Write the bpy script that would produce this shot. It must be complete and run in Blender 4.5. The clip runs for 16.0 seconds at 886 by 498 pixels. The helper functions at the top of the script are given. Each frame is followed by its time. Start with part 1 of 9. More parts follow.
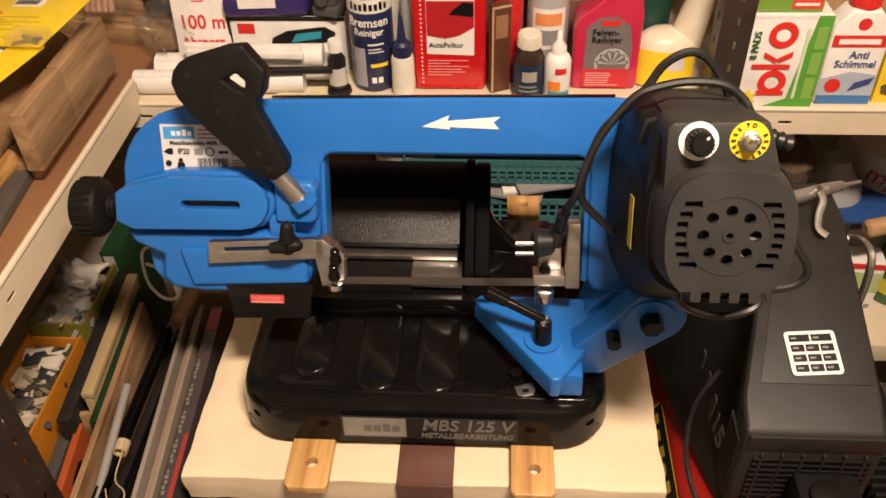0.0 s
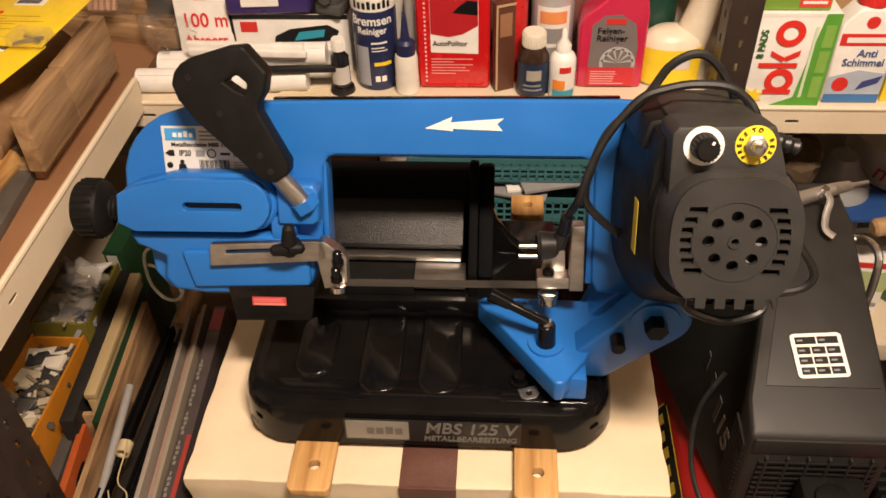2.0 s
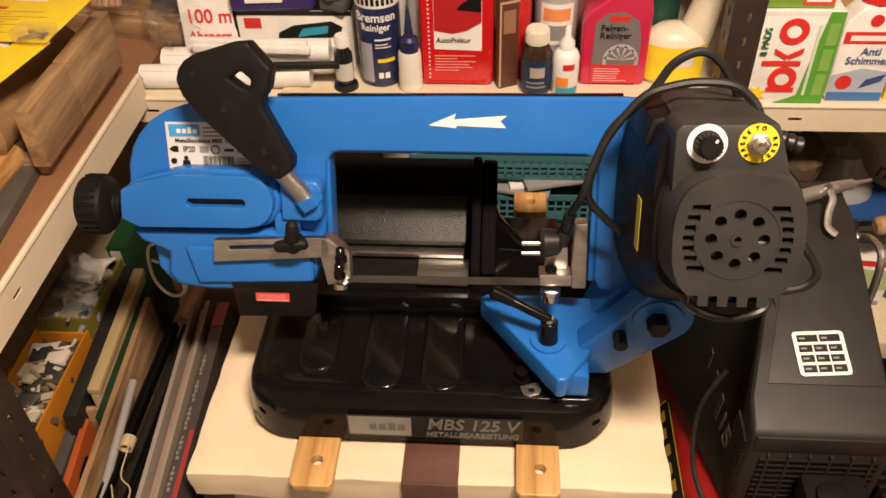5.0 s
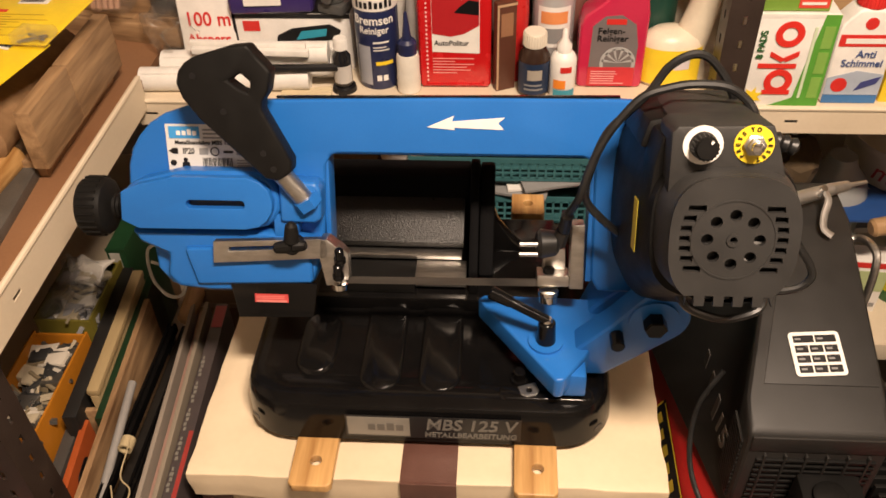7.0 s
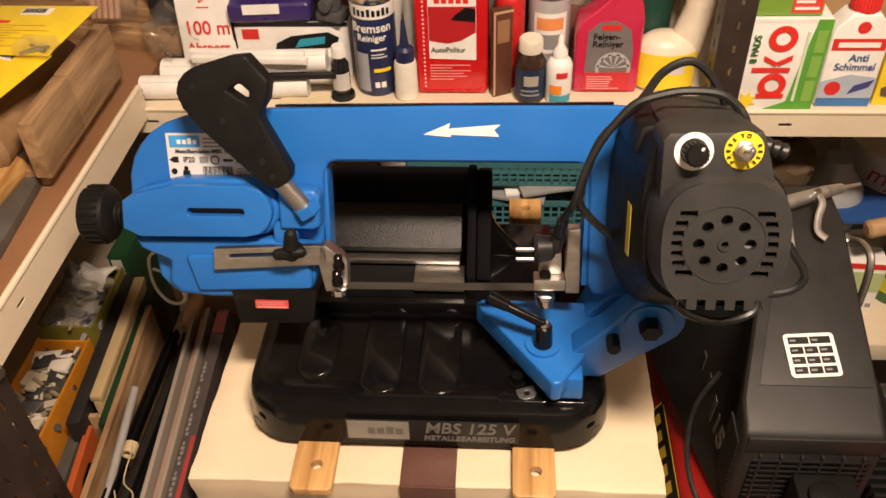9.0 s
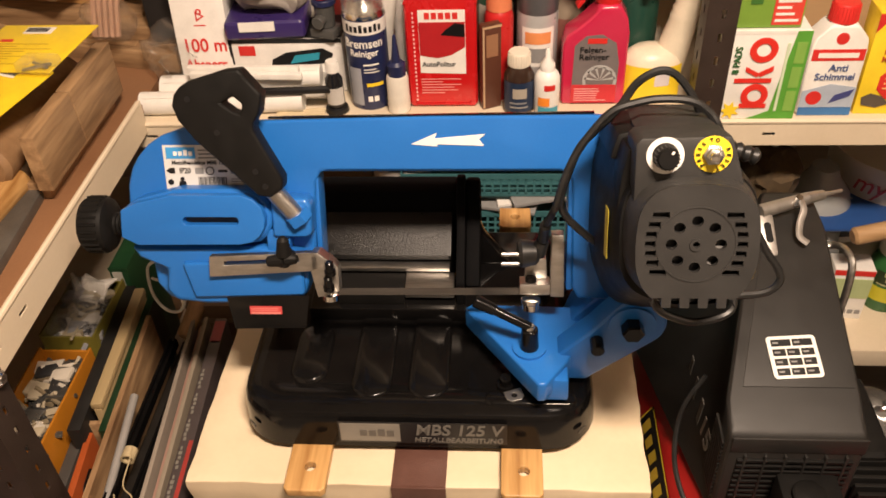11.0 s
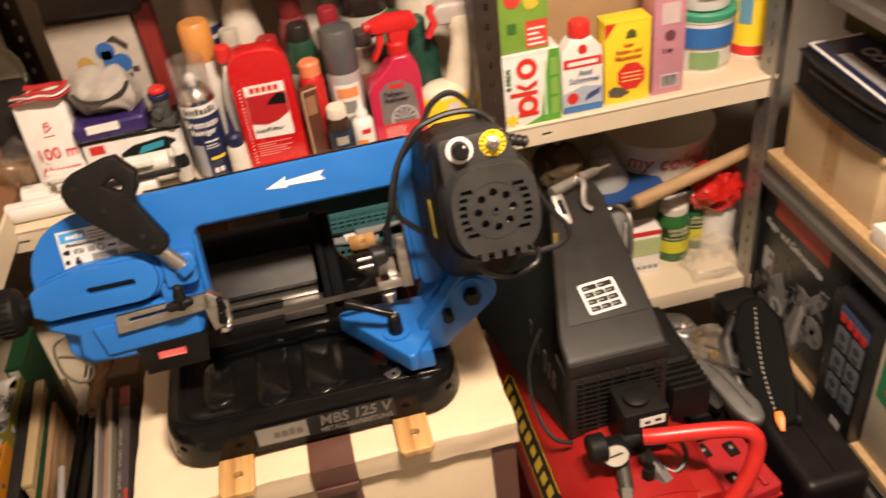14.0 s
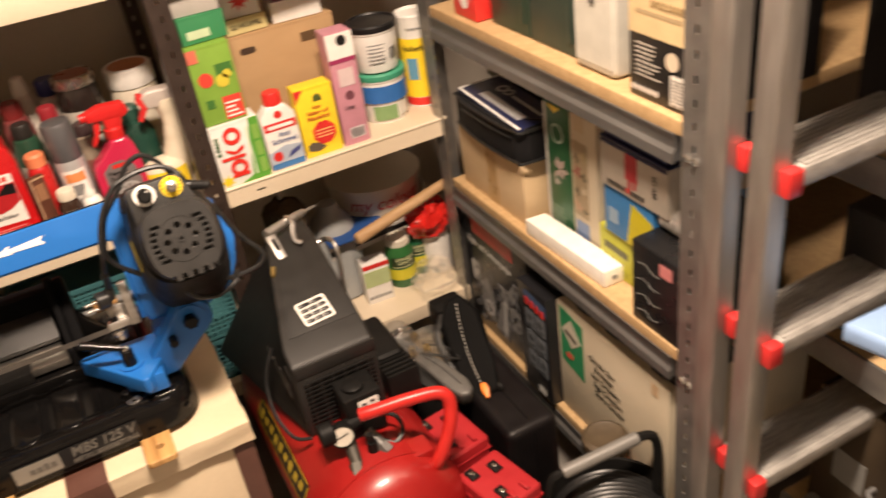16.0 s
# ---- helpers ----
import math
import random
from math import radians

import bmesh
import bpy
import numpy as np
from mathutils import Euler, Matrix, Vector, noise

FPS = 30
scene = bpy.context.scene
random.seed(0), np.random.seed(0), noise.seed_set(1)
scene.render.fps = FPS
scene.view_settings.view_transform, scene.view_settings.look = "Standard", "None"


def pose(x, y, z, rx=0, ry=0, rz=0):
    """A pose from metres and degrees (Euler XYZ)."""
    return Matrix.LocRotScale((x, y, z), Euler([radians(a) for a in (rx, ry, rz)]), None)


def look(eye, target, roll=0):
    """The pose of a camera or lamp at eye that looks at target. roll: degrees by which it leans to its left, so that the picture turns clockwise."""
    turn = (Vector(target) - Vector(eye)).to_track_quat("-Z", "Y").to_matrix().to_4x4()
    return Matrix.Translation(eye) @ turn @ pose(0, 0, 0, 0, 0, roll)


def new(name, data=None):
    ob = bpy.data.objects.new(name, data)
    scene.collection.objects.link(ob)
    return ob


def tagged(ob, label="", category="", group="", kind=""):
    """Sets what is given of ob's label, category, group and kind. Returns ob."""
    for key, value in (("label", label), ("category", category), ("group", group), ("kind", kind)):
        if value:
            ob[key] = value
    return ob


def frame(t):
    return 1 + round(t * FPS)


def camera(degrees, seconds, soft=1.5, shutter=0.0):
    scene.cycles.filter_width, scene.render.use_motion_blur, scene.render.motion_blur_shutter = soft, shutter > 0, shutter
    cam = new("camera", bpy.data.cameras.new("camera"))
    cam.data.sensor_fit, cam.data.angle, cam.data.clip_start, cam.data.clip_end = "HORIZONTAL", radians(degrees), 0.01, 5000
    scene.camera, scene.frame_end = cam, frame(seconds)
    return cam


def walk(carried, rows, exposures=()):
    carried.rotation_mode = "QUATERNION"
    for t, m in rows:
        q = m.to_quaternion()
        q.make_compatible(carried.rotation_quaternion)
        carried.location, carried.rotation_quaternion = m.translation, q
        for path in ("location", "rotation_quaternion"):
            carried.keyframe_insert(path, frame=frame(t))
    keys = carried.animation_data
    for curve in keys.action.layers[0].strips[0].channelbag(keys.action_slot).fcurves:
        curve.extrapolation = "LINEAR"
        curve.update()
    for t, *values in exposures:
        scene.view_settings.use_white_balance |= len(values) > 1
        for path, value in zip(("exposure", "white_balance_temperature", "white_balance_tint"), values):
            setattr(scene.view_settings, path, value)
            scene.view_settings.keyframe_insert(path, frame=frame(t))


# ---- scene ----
cam = camera(54.6, 16.0, soft=1.65, shutter=0.6)
PATH = [
    (0, (0.045, 0.022, 1.497), (-0.07, 1.535, 0.194), -1.8),
    (0.5, (0.044, 0.024, 1.495), (-0.076, 1.529, 0.183), -1.8),
    (1, (0.046, 0.029, 1.498), (-0.077, 1.533, 0.185), -1.8),
    (1.5, (0.047, 0.032, 1.499), (-0.081, 1.534, 0.184), -2.0),
    (2, (0.047, 0.032, 1.5), (-0.081, 1.534, 0.184), -2.1),
    (2.5, (0.048, 0.03, 1.5), (-0.08, 1.533, 0.186), -1.9),
    (3, (0.046, 0.029, 1.5), (-0.08, 1.532, 0.187), -1.8),
    (3.5, (0.048, 0.03, 1.499), (-0.08, 1.532, 0.184), -1.8),
    (4, (0.047, 0.031, 1.5), (-0.086, 1.526, 0.179), -2.0),
    (6.5, (0.046, 0.028, 1.502), (-0.084, 1.526, 0.183), -2.0),
    (7, (0.046, 0.026, 1.503), (-0.081, 1.527, 0.187), -1.9),
    (7.5, (0.046, 0.027, 1.504), (-0.079, 1.527, 0.187), -2.0),
    (8, (0.047, 0.028, 1.504), (-0.078, 1.529, 0.188), -2.1),
    (8.5, (0.048, 0.024, 1.507), (-0.078, 1.527, 0.194), -2.2),
    (10.8, (0.066, 0.001, 1.523), (-0.082, 1.521, 0.231), -3.3),
    (11, (0.068, -0.005, 1.519), (-0.074, 1.525, 0.24), -3.1),
    (11.5, (0.079, -0.031, 1.528), (-0.073, 1.516, 0.27), -3.4),
    (12, (0.095, -0.065, 1.536), (-0.07, 1.502, 0.303), -3.8),
    (12.5, (0.117, -0.11, 1.543), (-0.05, 1.475, 0.335), -4.8),
    (13, (0.116, -0.144, 1.56), (0.013, 1.453, 0.362), -6.3),
    (13.5, (0.077, -0.165, 1.576), (0.124, 1.436, 0.379), -7.4),
    (14, (0.054, -0.201, 1.592), (0.276, 1.394, 0.406), -7.7),
    (14.5, (0.067, -0.251, 1.608), (0.439, 1.344, 0.46), -7.9),
    (15, (0.097, -0.329, 1.618), (0.562, 1.27, 0.51), -8.0),
    (15.5, (0.112, -0.413, 1.622), (0.639, 1.185, 0.541), -8.4),
    (16, (0.136, -0.491, 1.627), (0.795, 1.066, 0.559), -8.8),
]
walk(cam, [(t, look(eye, target, roll)) for t, eye, target, roll in PATH], [(0.0, 0.0), (8.5, 0.03), (12.0, 0.12), (14.0, 0.21), (15.0, 0.26), (16.0, 0.30)])

# ---- light: one warm ceiling lamp in a small store room ----
world = bpy.data.worlds.new("world")
scene.world = world
world.use_nodes = True
world.node_tree.nodes["Background"].inputs[0].default_value = (1.0, 0.8, 0.6, 1)
world.node_tree.nodes["Background"].inputs[1].default_value = 0.028


def lamp_at(name, x, y, z, sx, sy, power, col):
    data = bpy.data.lights.new(name, "AREA")
    data.shape, data.size, data.size_y, data.energy, data.color = "RECTANGLE", sx, sy, power, col
    ob = new(name, data)
    ob.matrix_world = pose(x, y, z)
    return ob


lamp_at("ceiling_lamp_light", 0.33, -0.06, 2.33, 0.40, 0.14, 57.5, (1.0, 0.775, 0.597))

# ---- helpers of the place ----
ORIGIN = {}


def ramp_mat(name, c1, c2, rough=0.5, metal=0.0, scale=25.0, stretch=(1, 1, 1), bump=0.15, fine=350.0, coat=0.0, spec=0.5, contrast=0.35, trans=0.0, alpha=1.0, rvar=0.12):
    """Two colours mixed by noise at two scales, with fine relief."""
    m = bpy.data.materials.new(name)
    m.use_nodes = True
    nt = m.node_tree
    b = nt.nodes["Principled BSDF"]
    tc = nt.nodes.new("ShaderNodeTexCoord")
    mp = nt.nodes.new("ShaderNodeMapping")
    mp.inputs["Scale"].default_value = stretch
    n1 = nt.nodes.new("ShaderNodeTexNoise")
    n1.inputs["Scale"].default_value, n1.inputs["Detail"].default_value = scale, 6
    n2 = nt.nodes.new("ShaderNodeTexNoise")
    n2.inputs["Scale"].default_value, n2.inputs["Detail"].default_value = fine, 3
    mix = nt.nodes.new("ShaderNodeMix")
    mix.data_type = "RGBA"
    mix.inputs[6].default_value, mix.inputs[7].default_value = (*c1, 1), (*c2, 1)
    add = nt.nodes.new("ShaderNodeMath")
    add.operation = "MULTIPLY_ADD"
    add.inputs[1].default_value = 0.3
    mr = nt.nodes.new("ShaderNodeMapRange")
    mr.inputs[1].default_value, mr.inputs[2].default_value = 0.65 - contrast, 0.65 + contrast
    nt.links.new(tc.outputs["Object"], mp.inputs[0])
    nt.links.new(mp.outputs[0], n1.inputs["Vector"])
    nt.links.new(mp.outputs[0], n2.inputs["Vector"])
    nt.links.new(n2.outputs[0], add.inputs[0])
    nt.links.new(n1.outputs[0], add.inputs[2])
    nt.links.new(add.outputs[0], mr.inputs[0])
    nt.links.new(mr.outputs[0], mix.inputs[0])
    nt.links.new(mix.outputs[2], b.inputs["Base Color"])
    rr = nt.nodes.new("ShaderNodeMapRange")
    rr.inputs[3].default_value, rr.inputs[4].default_value = max(0.03, rough - rvar), min(1, rough + rvar)
    nt.links.new(n1.outputs[0], rr.inputs[0])
    nt.links.new(rr.outputs[0], b.inputs["Roughness"])
    b.inputs["Metallic"].default_value = metal
    b.inputs["Specular IOR Level"].default_value = spec
    b.inputs["Coat Weight"].default_value = coat
    b.inputs["Coat Roughness"].default_value = 0.08
    b.inputs["Transmission Weight"].default_value = trans
    b.inputs["Alpha"].default_value = alpha
    if bump:
        bp = nt.nodes.new("ShaderNodeBump")
        bp.inputs["Strength"].default_value, bp.inputs["Distance"].default_value = bump, 0.0008
        nt.links.new(n2.outputs[0], bp.inputs["Height"])
        nt.links.new(bp.outputs[0], b.inputs["Normal"])
    return m


PLAIN = {}


def paint(col, rough=0.45, metal=0.0, bump=0.05, var=0.12, coat=0.0):
    """Printed or moulded colour with a slight unevenness; shared by colour."""
    key = (tuple(col), rough, metal, bump, var, coat)
    if key not in PLAIN:
        PLAIN[key] = ramp_mat("print_colour", [c * (1 - var) for c in col], [min(1, c * (1 + var)) for c in col], rough, metal, 40, bump=bump, coat=coat)
    return PLAIN[key]


def thing(name, label, category, at=(0, 0, 0), rz=0.0, world_coords=True, group="", kind="", m=None):
    """An Empty at the thing's base. With world_coords, its parts are given in the room's coordinates."""
    ob = new(name)
    ob.empty_display_size = 0.02
    ob.matrix_world = m if m is not None else pose(*at, 0, 0, rz)
    if world_coords:
        ORIGIN[ob] = Vector(at)
    return tagged(ob, label, category, group, kind)


def root_of(ob):
    while ob.parent:
        ob = ob.parent
    return ob


def part(name, bm, material, parent, label="", smooth=35, kind=""):
    """Links a bmesh as one mesh object under a thing or a part."""
    if parent is not None:
        o = ORIGIN.get(root_of(parent))
        if o is not None:
            bmesh.ops.translate(bm, verts=bm.verts, vec=-o)
    me = bpy.data.meshes.new(name)
    bm.normal_update()
    bm.to_mesh(me)
    bm.free()
    if smooth:
        me.polygons.foreach_set("use_smooth", [True] * len(me.polygons))
        me.set_sharp_from_angle(angle=radians(smooth))
    me.materials.append(material)
    ob = new(name, me)
    ob.parent = parent
    return tagged(ob, label, kind=kind)


def solo(name, bm, material, label, category, at=(0, 0, 0), rz=0.0, group="", kind="", smooth=35, m=None):
    """A thing that is one mesh, given in its own coordinates."""
    ob = part(name, bm, material, None, "", smooth)
    ob.matrix_world = m if m is not None else pose(*at, 0, 0, rz)
    return tagged(ob, label, category, group, kind)


def bevel(bm, w, seg=2, ang=0.6):
    es = [e for e in bm.edges if len(e.link_faces) == 2 and e.calc_face_angle(0) > ang]
    if w > 0 and es:
        bmesh.ops.bevel(bm, geom=es, offset=w, segments=seg, profile=0.6, affect="EDGES", clamp_overlap=True)
    return bm


def bx(x0, x1, y0, y1, z0, z1, w=0.0, seg=2):
    bm = bmesh.new()
    bmesh.ops.create_cube(bm, size=1, matrix=Matrix.Translation(((x0 + x1) / 2, (y0 + y1) / 2, (z0 + z1) / 2)) @ Matrix.Diagonal((x1 - x0, y1 - y0, z1 - z0, 1)))
    return bevel(bm, w, seg)


def prism(pts, d0, d1, m=None, w=0.0, seg=2):
    """A polygon given in x and y, drawn out from z = d0 to d1, then placed by m."""
    bm = bmesh.new()
    lo = [bm.verts.new((x, y, d0)) for x, y in pts]
    hi = [bm.verts.new((x, y, d1)) for x, y in pts]
    n = len(pts)
    bm.faces.new(lo[::-1])
    bm.faces.new(hi)
    for i in range(n):
        bm.faces.new((lo[i], lo[(i + 1) % n], hi[(i + 1) % n], hi[i]))
    bmesh.ops.recalc_face_normals(bm, faces=bm.faces)
    bevel(bm, w, seg)
    if m is not None:
        bm.transform(m)
    return bm


def lathe(profile, n=32, sx=1.0, sy=1.0, m=None):
    """Turns (radius, height) pairs about z; both ends are closed."""
    bm = bmesh.new()
    rings = [[bm.verts.new((r * sx * math.cos(2 * math.pi * i / n), r * sy * math.sin(2 * math.pi * i / n), z)) for i in range(n)] for r, z in profile]
    for a, b in zip(rings, rings[1:]):
        for i in range(n):
            bm.faces.new((a[i], a[(i + 1) % n], b[(i + 1) % n], b[i]))
    bm.faces.new(rings[0][::-1])
    bm.faces.new(rings[-1])
    if m is not None:
        bm.transform(m)
    return bm


def rod(a, b, r, n=16, r2=None, w=0.0):
    """A round bar from a to b."""
    a, b = Vector(a), Vector(b)
    d = b - a
    r2 = r if r2 is None else r2
    m = Matrix.Translation(a) @ d.to_track_quat("Z", "Y").to_matrix().to_4x4()
    L = d.length
    if w:
        return lathe([(r - w, 0), (r, w), (r2, L - w), (r2 - w, L)], n, m=m)
    return lathe([(r, 0), (r2, L)], n, m=m)


def smooth_line(pts, k=6):
    pts = [Vector(p) for p in pts]
    out = []
    for i in range(len(pts) - 1):
        p0, p1, p2, p3 = pts[max(i - 1, 0)], pts[i], pts[i + 1], pts[min(i + 2, len(pts) - 1)]
        for j in range(k):
            t = j / k
            out.append(0.5 * (2 * p1 + (p2 - p0) * t + (2 * p0 - 5 * p1 + 4 * p2 - p3) * t * t + (3 * p1 - p0 - 3 * p2 + p3) * t ** 3))
    return out + [pts[-1]]


def tube(pts, r, n=10, k=6, flat=1.0):
    """A bent bar or cable along the points."""
    pts = smooth_line(pts, k) if k else [Vector(p) for p in pts]
    bm = bmesh.new()
    rings, up = [], Vector((0.1, 0.2, 1)).normalized()
    for i, p in enumerate(pts):
        d = (pts[min(i + 1, len(pts) - 1)] - pts[max(i - 1, 0)]).normalized()
        up = (up - d * up.dot(d)).normalized()
        s = d.cross(up)
        rings.append([bm.verts.new(p + r * (math.cos(2 * math.pi * j / n) * up * flat + math.sin(2 * math.pi * j / n) * s)) for j in range(n)])
    for a, b in zip(rings, rings[1:]):
        for i in range(n):
            bm.faces.new((a[i], a[(i + 1) % n], b[(i + 1) % n], b[i]))
    bm.faces.new(rings[0][::-1])
    bm.faces.new(rings[-1])
    bmesh.ops.recalc_face_normals(bm, faces=bm.faces)
    return bm


def join(*bms):
    out = bms[0]
    for b in bms[1:]:
        me = bpy.data.meshes.new("joined")
        b.to_mesh(me)
        b.free()
        out.from_mesh(me)
        bpy.data.meshes.remove(me)
    return out


def rrect(w, h, r, k=5, cx=0.0, cy=0.0):
    """Points of a rectangle with rounded corners."""
    pts = []
    for sx, sy, a0 in ((1, 1, 0), (-1, 1, 90), (-1, -1, 180), (1, -1, 270)):
        for i in range(k + 1):
            a = radians(a0 + 90 * i / k)
            pts.append((cx + sx * (w / 2 - r) + r * math.cos(a), cy + sy * (h / 2 - r) + r * math.sin(a)))
    return pts


def front(x, y, z):
    """A sheet that faces the room's south (-y): its x runs east and its y up."""
    return pose(x, y, z, 90)


def west(x, y, z):
    """A sheet that faces west (-x): its x runs south and its y up."""
    return pose(x, y, z, 90, 0, -90)


def quad(x0, x1, y0, y1, m, t=0.0005):
    """A thin printed patch on the sheet m."""
    return prism([(x0, y0), (x1, y0), (x1, y1), (x0, y1)], 0, t, m)


def disc(cx, cy, r, m, t=0.0006, n=24, hole=0.0):
    if not hole:
        return prism([(cx + r * math.cos(2 * math.pi * i / n), cy + r * math.sin(2 * math.pi * i / n)) for i in range(n)], 0, t, m)
    bm = bmesh.new()
    rg = [[bm.verts.new((cx + q * math.cos(2 * math.pi * i / n), cy + q * math.sin(2 * math.pi * i / n), z)) for i in range(n)] for q, z in ((hole, 0), (r, 0), (r, t), (hole, t))]
    for a, b in zip(rg, rg[1:] + rg[:1]):
        for i in range(n):
            bm.faces.new((a[i], a[(i + 1) % n], b[(i + 1) % n], b[i]))
    bm.transform(m)
    return bm


def wrap(x0, x1, z0, z1, r, mid=-90.0, lift=0.0005, cx=0.0, cy=0.0, sy=1.0, n=14):
    """A printed patch round an upright body of radius r; x is the arc length from the middle direction."""
    bm = bmesh.new()
    rows = []
    for z in (z0, z1):
        row = []
        for i in range(n + 1):
            a = radians(mid) + (x0 + (x1 - x0) * i / n) / r
            row.append(bm.verts.new((cx + (r + lift) * math.cos(a), cy + (r + lift) * sy * math.sin(a), z)))
        rows.append(row)
    for i in range(n):
        bm.faces.new((rows[0][i], rows[0][i + 1], rows[1][i + 1], rows[1][i]))
    return bm


def words(body, size, m=None, r=0.0, mid=-90.0, z=0.0, lift=0.001, squeeze=1.0, shear=0.0, bold=0.0, cx=0.0, cy=0.0, sy=1.0):
    """Lettering as a mesh: flat on the sheet m, or round a body of radius r."""
    cu = bpy.data.curves.new("lettering", "FONT")
    cu.body, cu.size, cu.align_x, cu.align_y, cu.extrude, cu.shear, cu.offset = body, size, "CENTER", "CENTER", 0.0002, shear, bold
    cu.resolution_u = 3
    ob = bpy.data.objects.new("lettering", cu)
    me = bpy.data.meshes.new_from_object(ob)
    bm = bmesh.new()
    bm.from_mesh(me)
    bpy.data.objects.remove(ob)
    bpy.data.curves.remove(cu)
    bpy.data.meshes.remove(me)
    bmesh.ops.scale(bm, vec=(squeeze, 1, 1), verts=bm.verts)
    if r:
        for v in bm.verts:
            a = radians(mid) + v.co.x / r
            q = r + lift + v.co.z
            v.co = (cx + q * math.cos(a), cy + q * sy * math.sin(a), z + v.co.y)
    else:
        bm.transform(m @ Matrix.Translation((0, 0, lift)))
    return bm


def bars(x0, x1, y0, y1, n, m, duty=0.5, t=0.0004, ragged=0.0):
    """Rows of small writing that cannot be read, as plain bars."""
    rng = random.Random(int(1000 * (x0 + 2 * y1)) + n)
    out, step = None, (y1 - y0) / n
    for i in range(n):
        e = x1 - ragged * rng.random() * (x1 - x0)
        b = quad(x0, e, y0 + i * step, y0 + i * step + step * duty, m, t)
        out = b if out is None else join(out, b)
    return out


def crumple(bm, amount, scale, seed=0.0):
    for v in bm.verts:
        p = v.co * scale + Vector((seed, seed * 2, 0))
        v.co += Vector((noise.noise(p), noise.noise(p + Vector((7, 0, 0))), noise.noise(p + Vector((0, 9, 0))))) * amount
    return bm


# ---- materials ----
M_BLUE = ramp_mat("blue_enamel", (0.012, 0.118, 0.42), (0.019, 0.150, 0.50), 0.36, 0, 12, bump=0.10, fine=500, coat=0.12, rvar=0.08, spec=0.35)
M_BLACK = ramp_mat("black_gloss_paint", (0.0030, 0.0029, 0.0031), (0.0065, 0.006, 0.0058), 0.13, 0, 30, bump=0.03, fine=700, coat=0.0, rvar=0.03, spec=0.26)
M_BLACKTEX = ramp_mat("black_hammered_paint", (0.007, 0.0069, 0.0068), (0.014, 0.0135, 0.013), 0.34, 0, 60, bump=0.8, fine=650, spec=0.32)
M_PLASTIC = ramp_mat("black_plastic", (0.0055, 0.0053, 0.0051), (0.0098, 0.0094, 0.009), 0.5, 0, 60, bump=0.25, fine=1500, spec=0.15)
M_MATT = ramp_mat("matt_black_cast", (0.0025, 0.0025, 0.003), (0.005, 0.005, 0.0055), 0.75, 0, 60, bump=0.3, fine=900, spec=0.06)
M_HOUSING = ramp_mat("dark_grey_plastic", (0.021, 0.0205, 0.02), (0.032, 0.031, 0.03), 0.5, 0, 40, bump=0.25, fine=1600, spec=0.35)
M_HOOD = ramp_mat("black_hood_plastic", (0.012, 0.0112, 0.0105), (0.0195, 0.0183, 0.0172), 0.5, 0, 30, bump=0.25, fine=1400, spec=0.4)
M_RUBBER = ramp_mat("black_rubber", (0.008, 0.008, 0.008), (0.016, 0.016, 0.016), 0.38, 0, 80, bump=0.05)
M_STEEL = ramp_mat("worn_steel", (0.38, 0.37, 0.35), (0.6, 0.58, 0.55), 0.38, 1, 60, (1, 8, 1), 0.15, 300)
M_CHROME = ramp_mat("chrome", (0.75, 0.74, 0.72), (0.85, 0.84, 0.82), 0.16, 1, 60, bump=0.03)
M_GALV = ramp_mat("galvanised_steel", (0.28, 0.275, 0.265), (0.42, 0.41, 0.39), 0.45, 0.85, 35, bump=0.12, fine=200)
M_BEAM = ramp_mat("dull_dark_zinc", (0.13, 0.128, 0.125), (0.23, 0.225, 0.22), 0.5, 0.6, 25, (1, 0.25, 1), bump=0.2, fine=160)
M_TREAD = ramp_mat("worn_tread_alloy", (0.22, 0.21, 0.195), (0.58, 0.56, 0.53), 0.55, 0.5, 90, (0.3, 3, 1), bump=0.5, fine=260)
M_ALU = ramp_mat("aluminium", (0.38, 0.36, 0.335), (0.53, 0.505, 0.475), 0.48, 0.9, 25, (4, 4, 0.6), 0.12, 260)
M_CREAM = ramp_mat("cream_enamel", (0.62, 0.52, 0.38), (0.74, 0.64, 0.49), 0.4, 0, 9, bump=0.06, fine=200)
M_CHEST = ramp_mat("cream_painted_chest", (0.58, 0.47, 0.32), (0.70, 0.585, 0.42), 0.55, 0, 7, bump=0.25, fine=120)
M_BROWNSTEEL = ramp_mat("dark_brown_steel", (0.022, 0.014, 0.011), (0.045, 0.03, 0.024), 0.45, 0, 30, bump=0.2)
M_LEATHER = ramp_mat("brown_strap", (0.07, 0.03, 0.022), (0.11, 0.05, 0.037), 0.4, 0, 40, bump=0.3, fine=500)
M_WOOD = ramp_mat("pine", (0.25, 0.115, 0.03), (0.62, 0.38, 0.15), 0.42, 0, 75, (1, 0.07, 1), 0.3, 190, contrast=0.22)
M_OLDWOOD = ramp_mat("old_beech", (0.15, 0.080, 0.036), (0.50, 0.32, 0.165), 0.62, 0, 42, (1, 0.10, 1), 0.6, 170, contrast=0.26)
M_OLDWOODX = ramp_mat("old_beech_cross", (0.17, 0.09, 0.04), (0.36, 0.22, 0.11), 0.6, 0, 30, (0.14, 1, 1), 0.45, 150)
M_LATH = ramp_mat("pale_wood_lath", (0.34, 0.20, 0.09), (0.56, 0.37, 0.20), 0.6, 0, 60, (0.06, 1, 1), 0.3, 200, contrast=0.3)
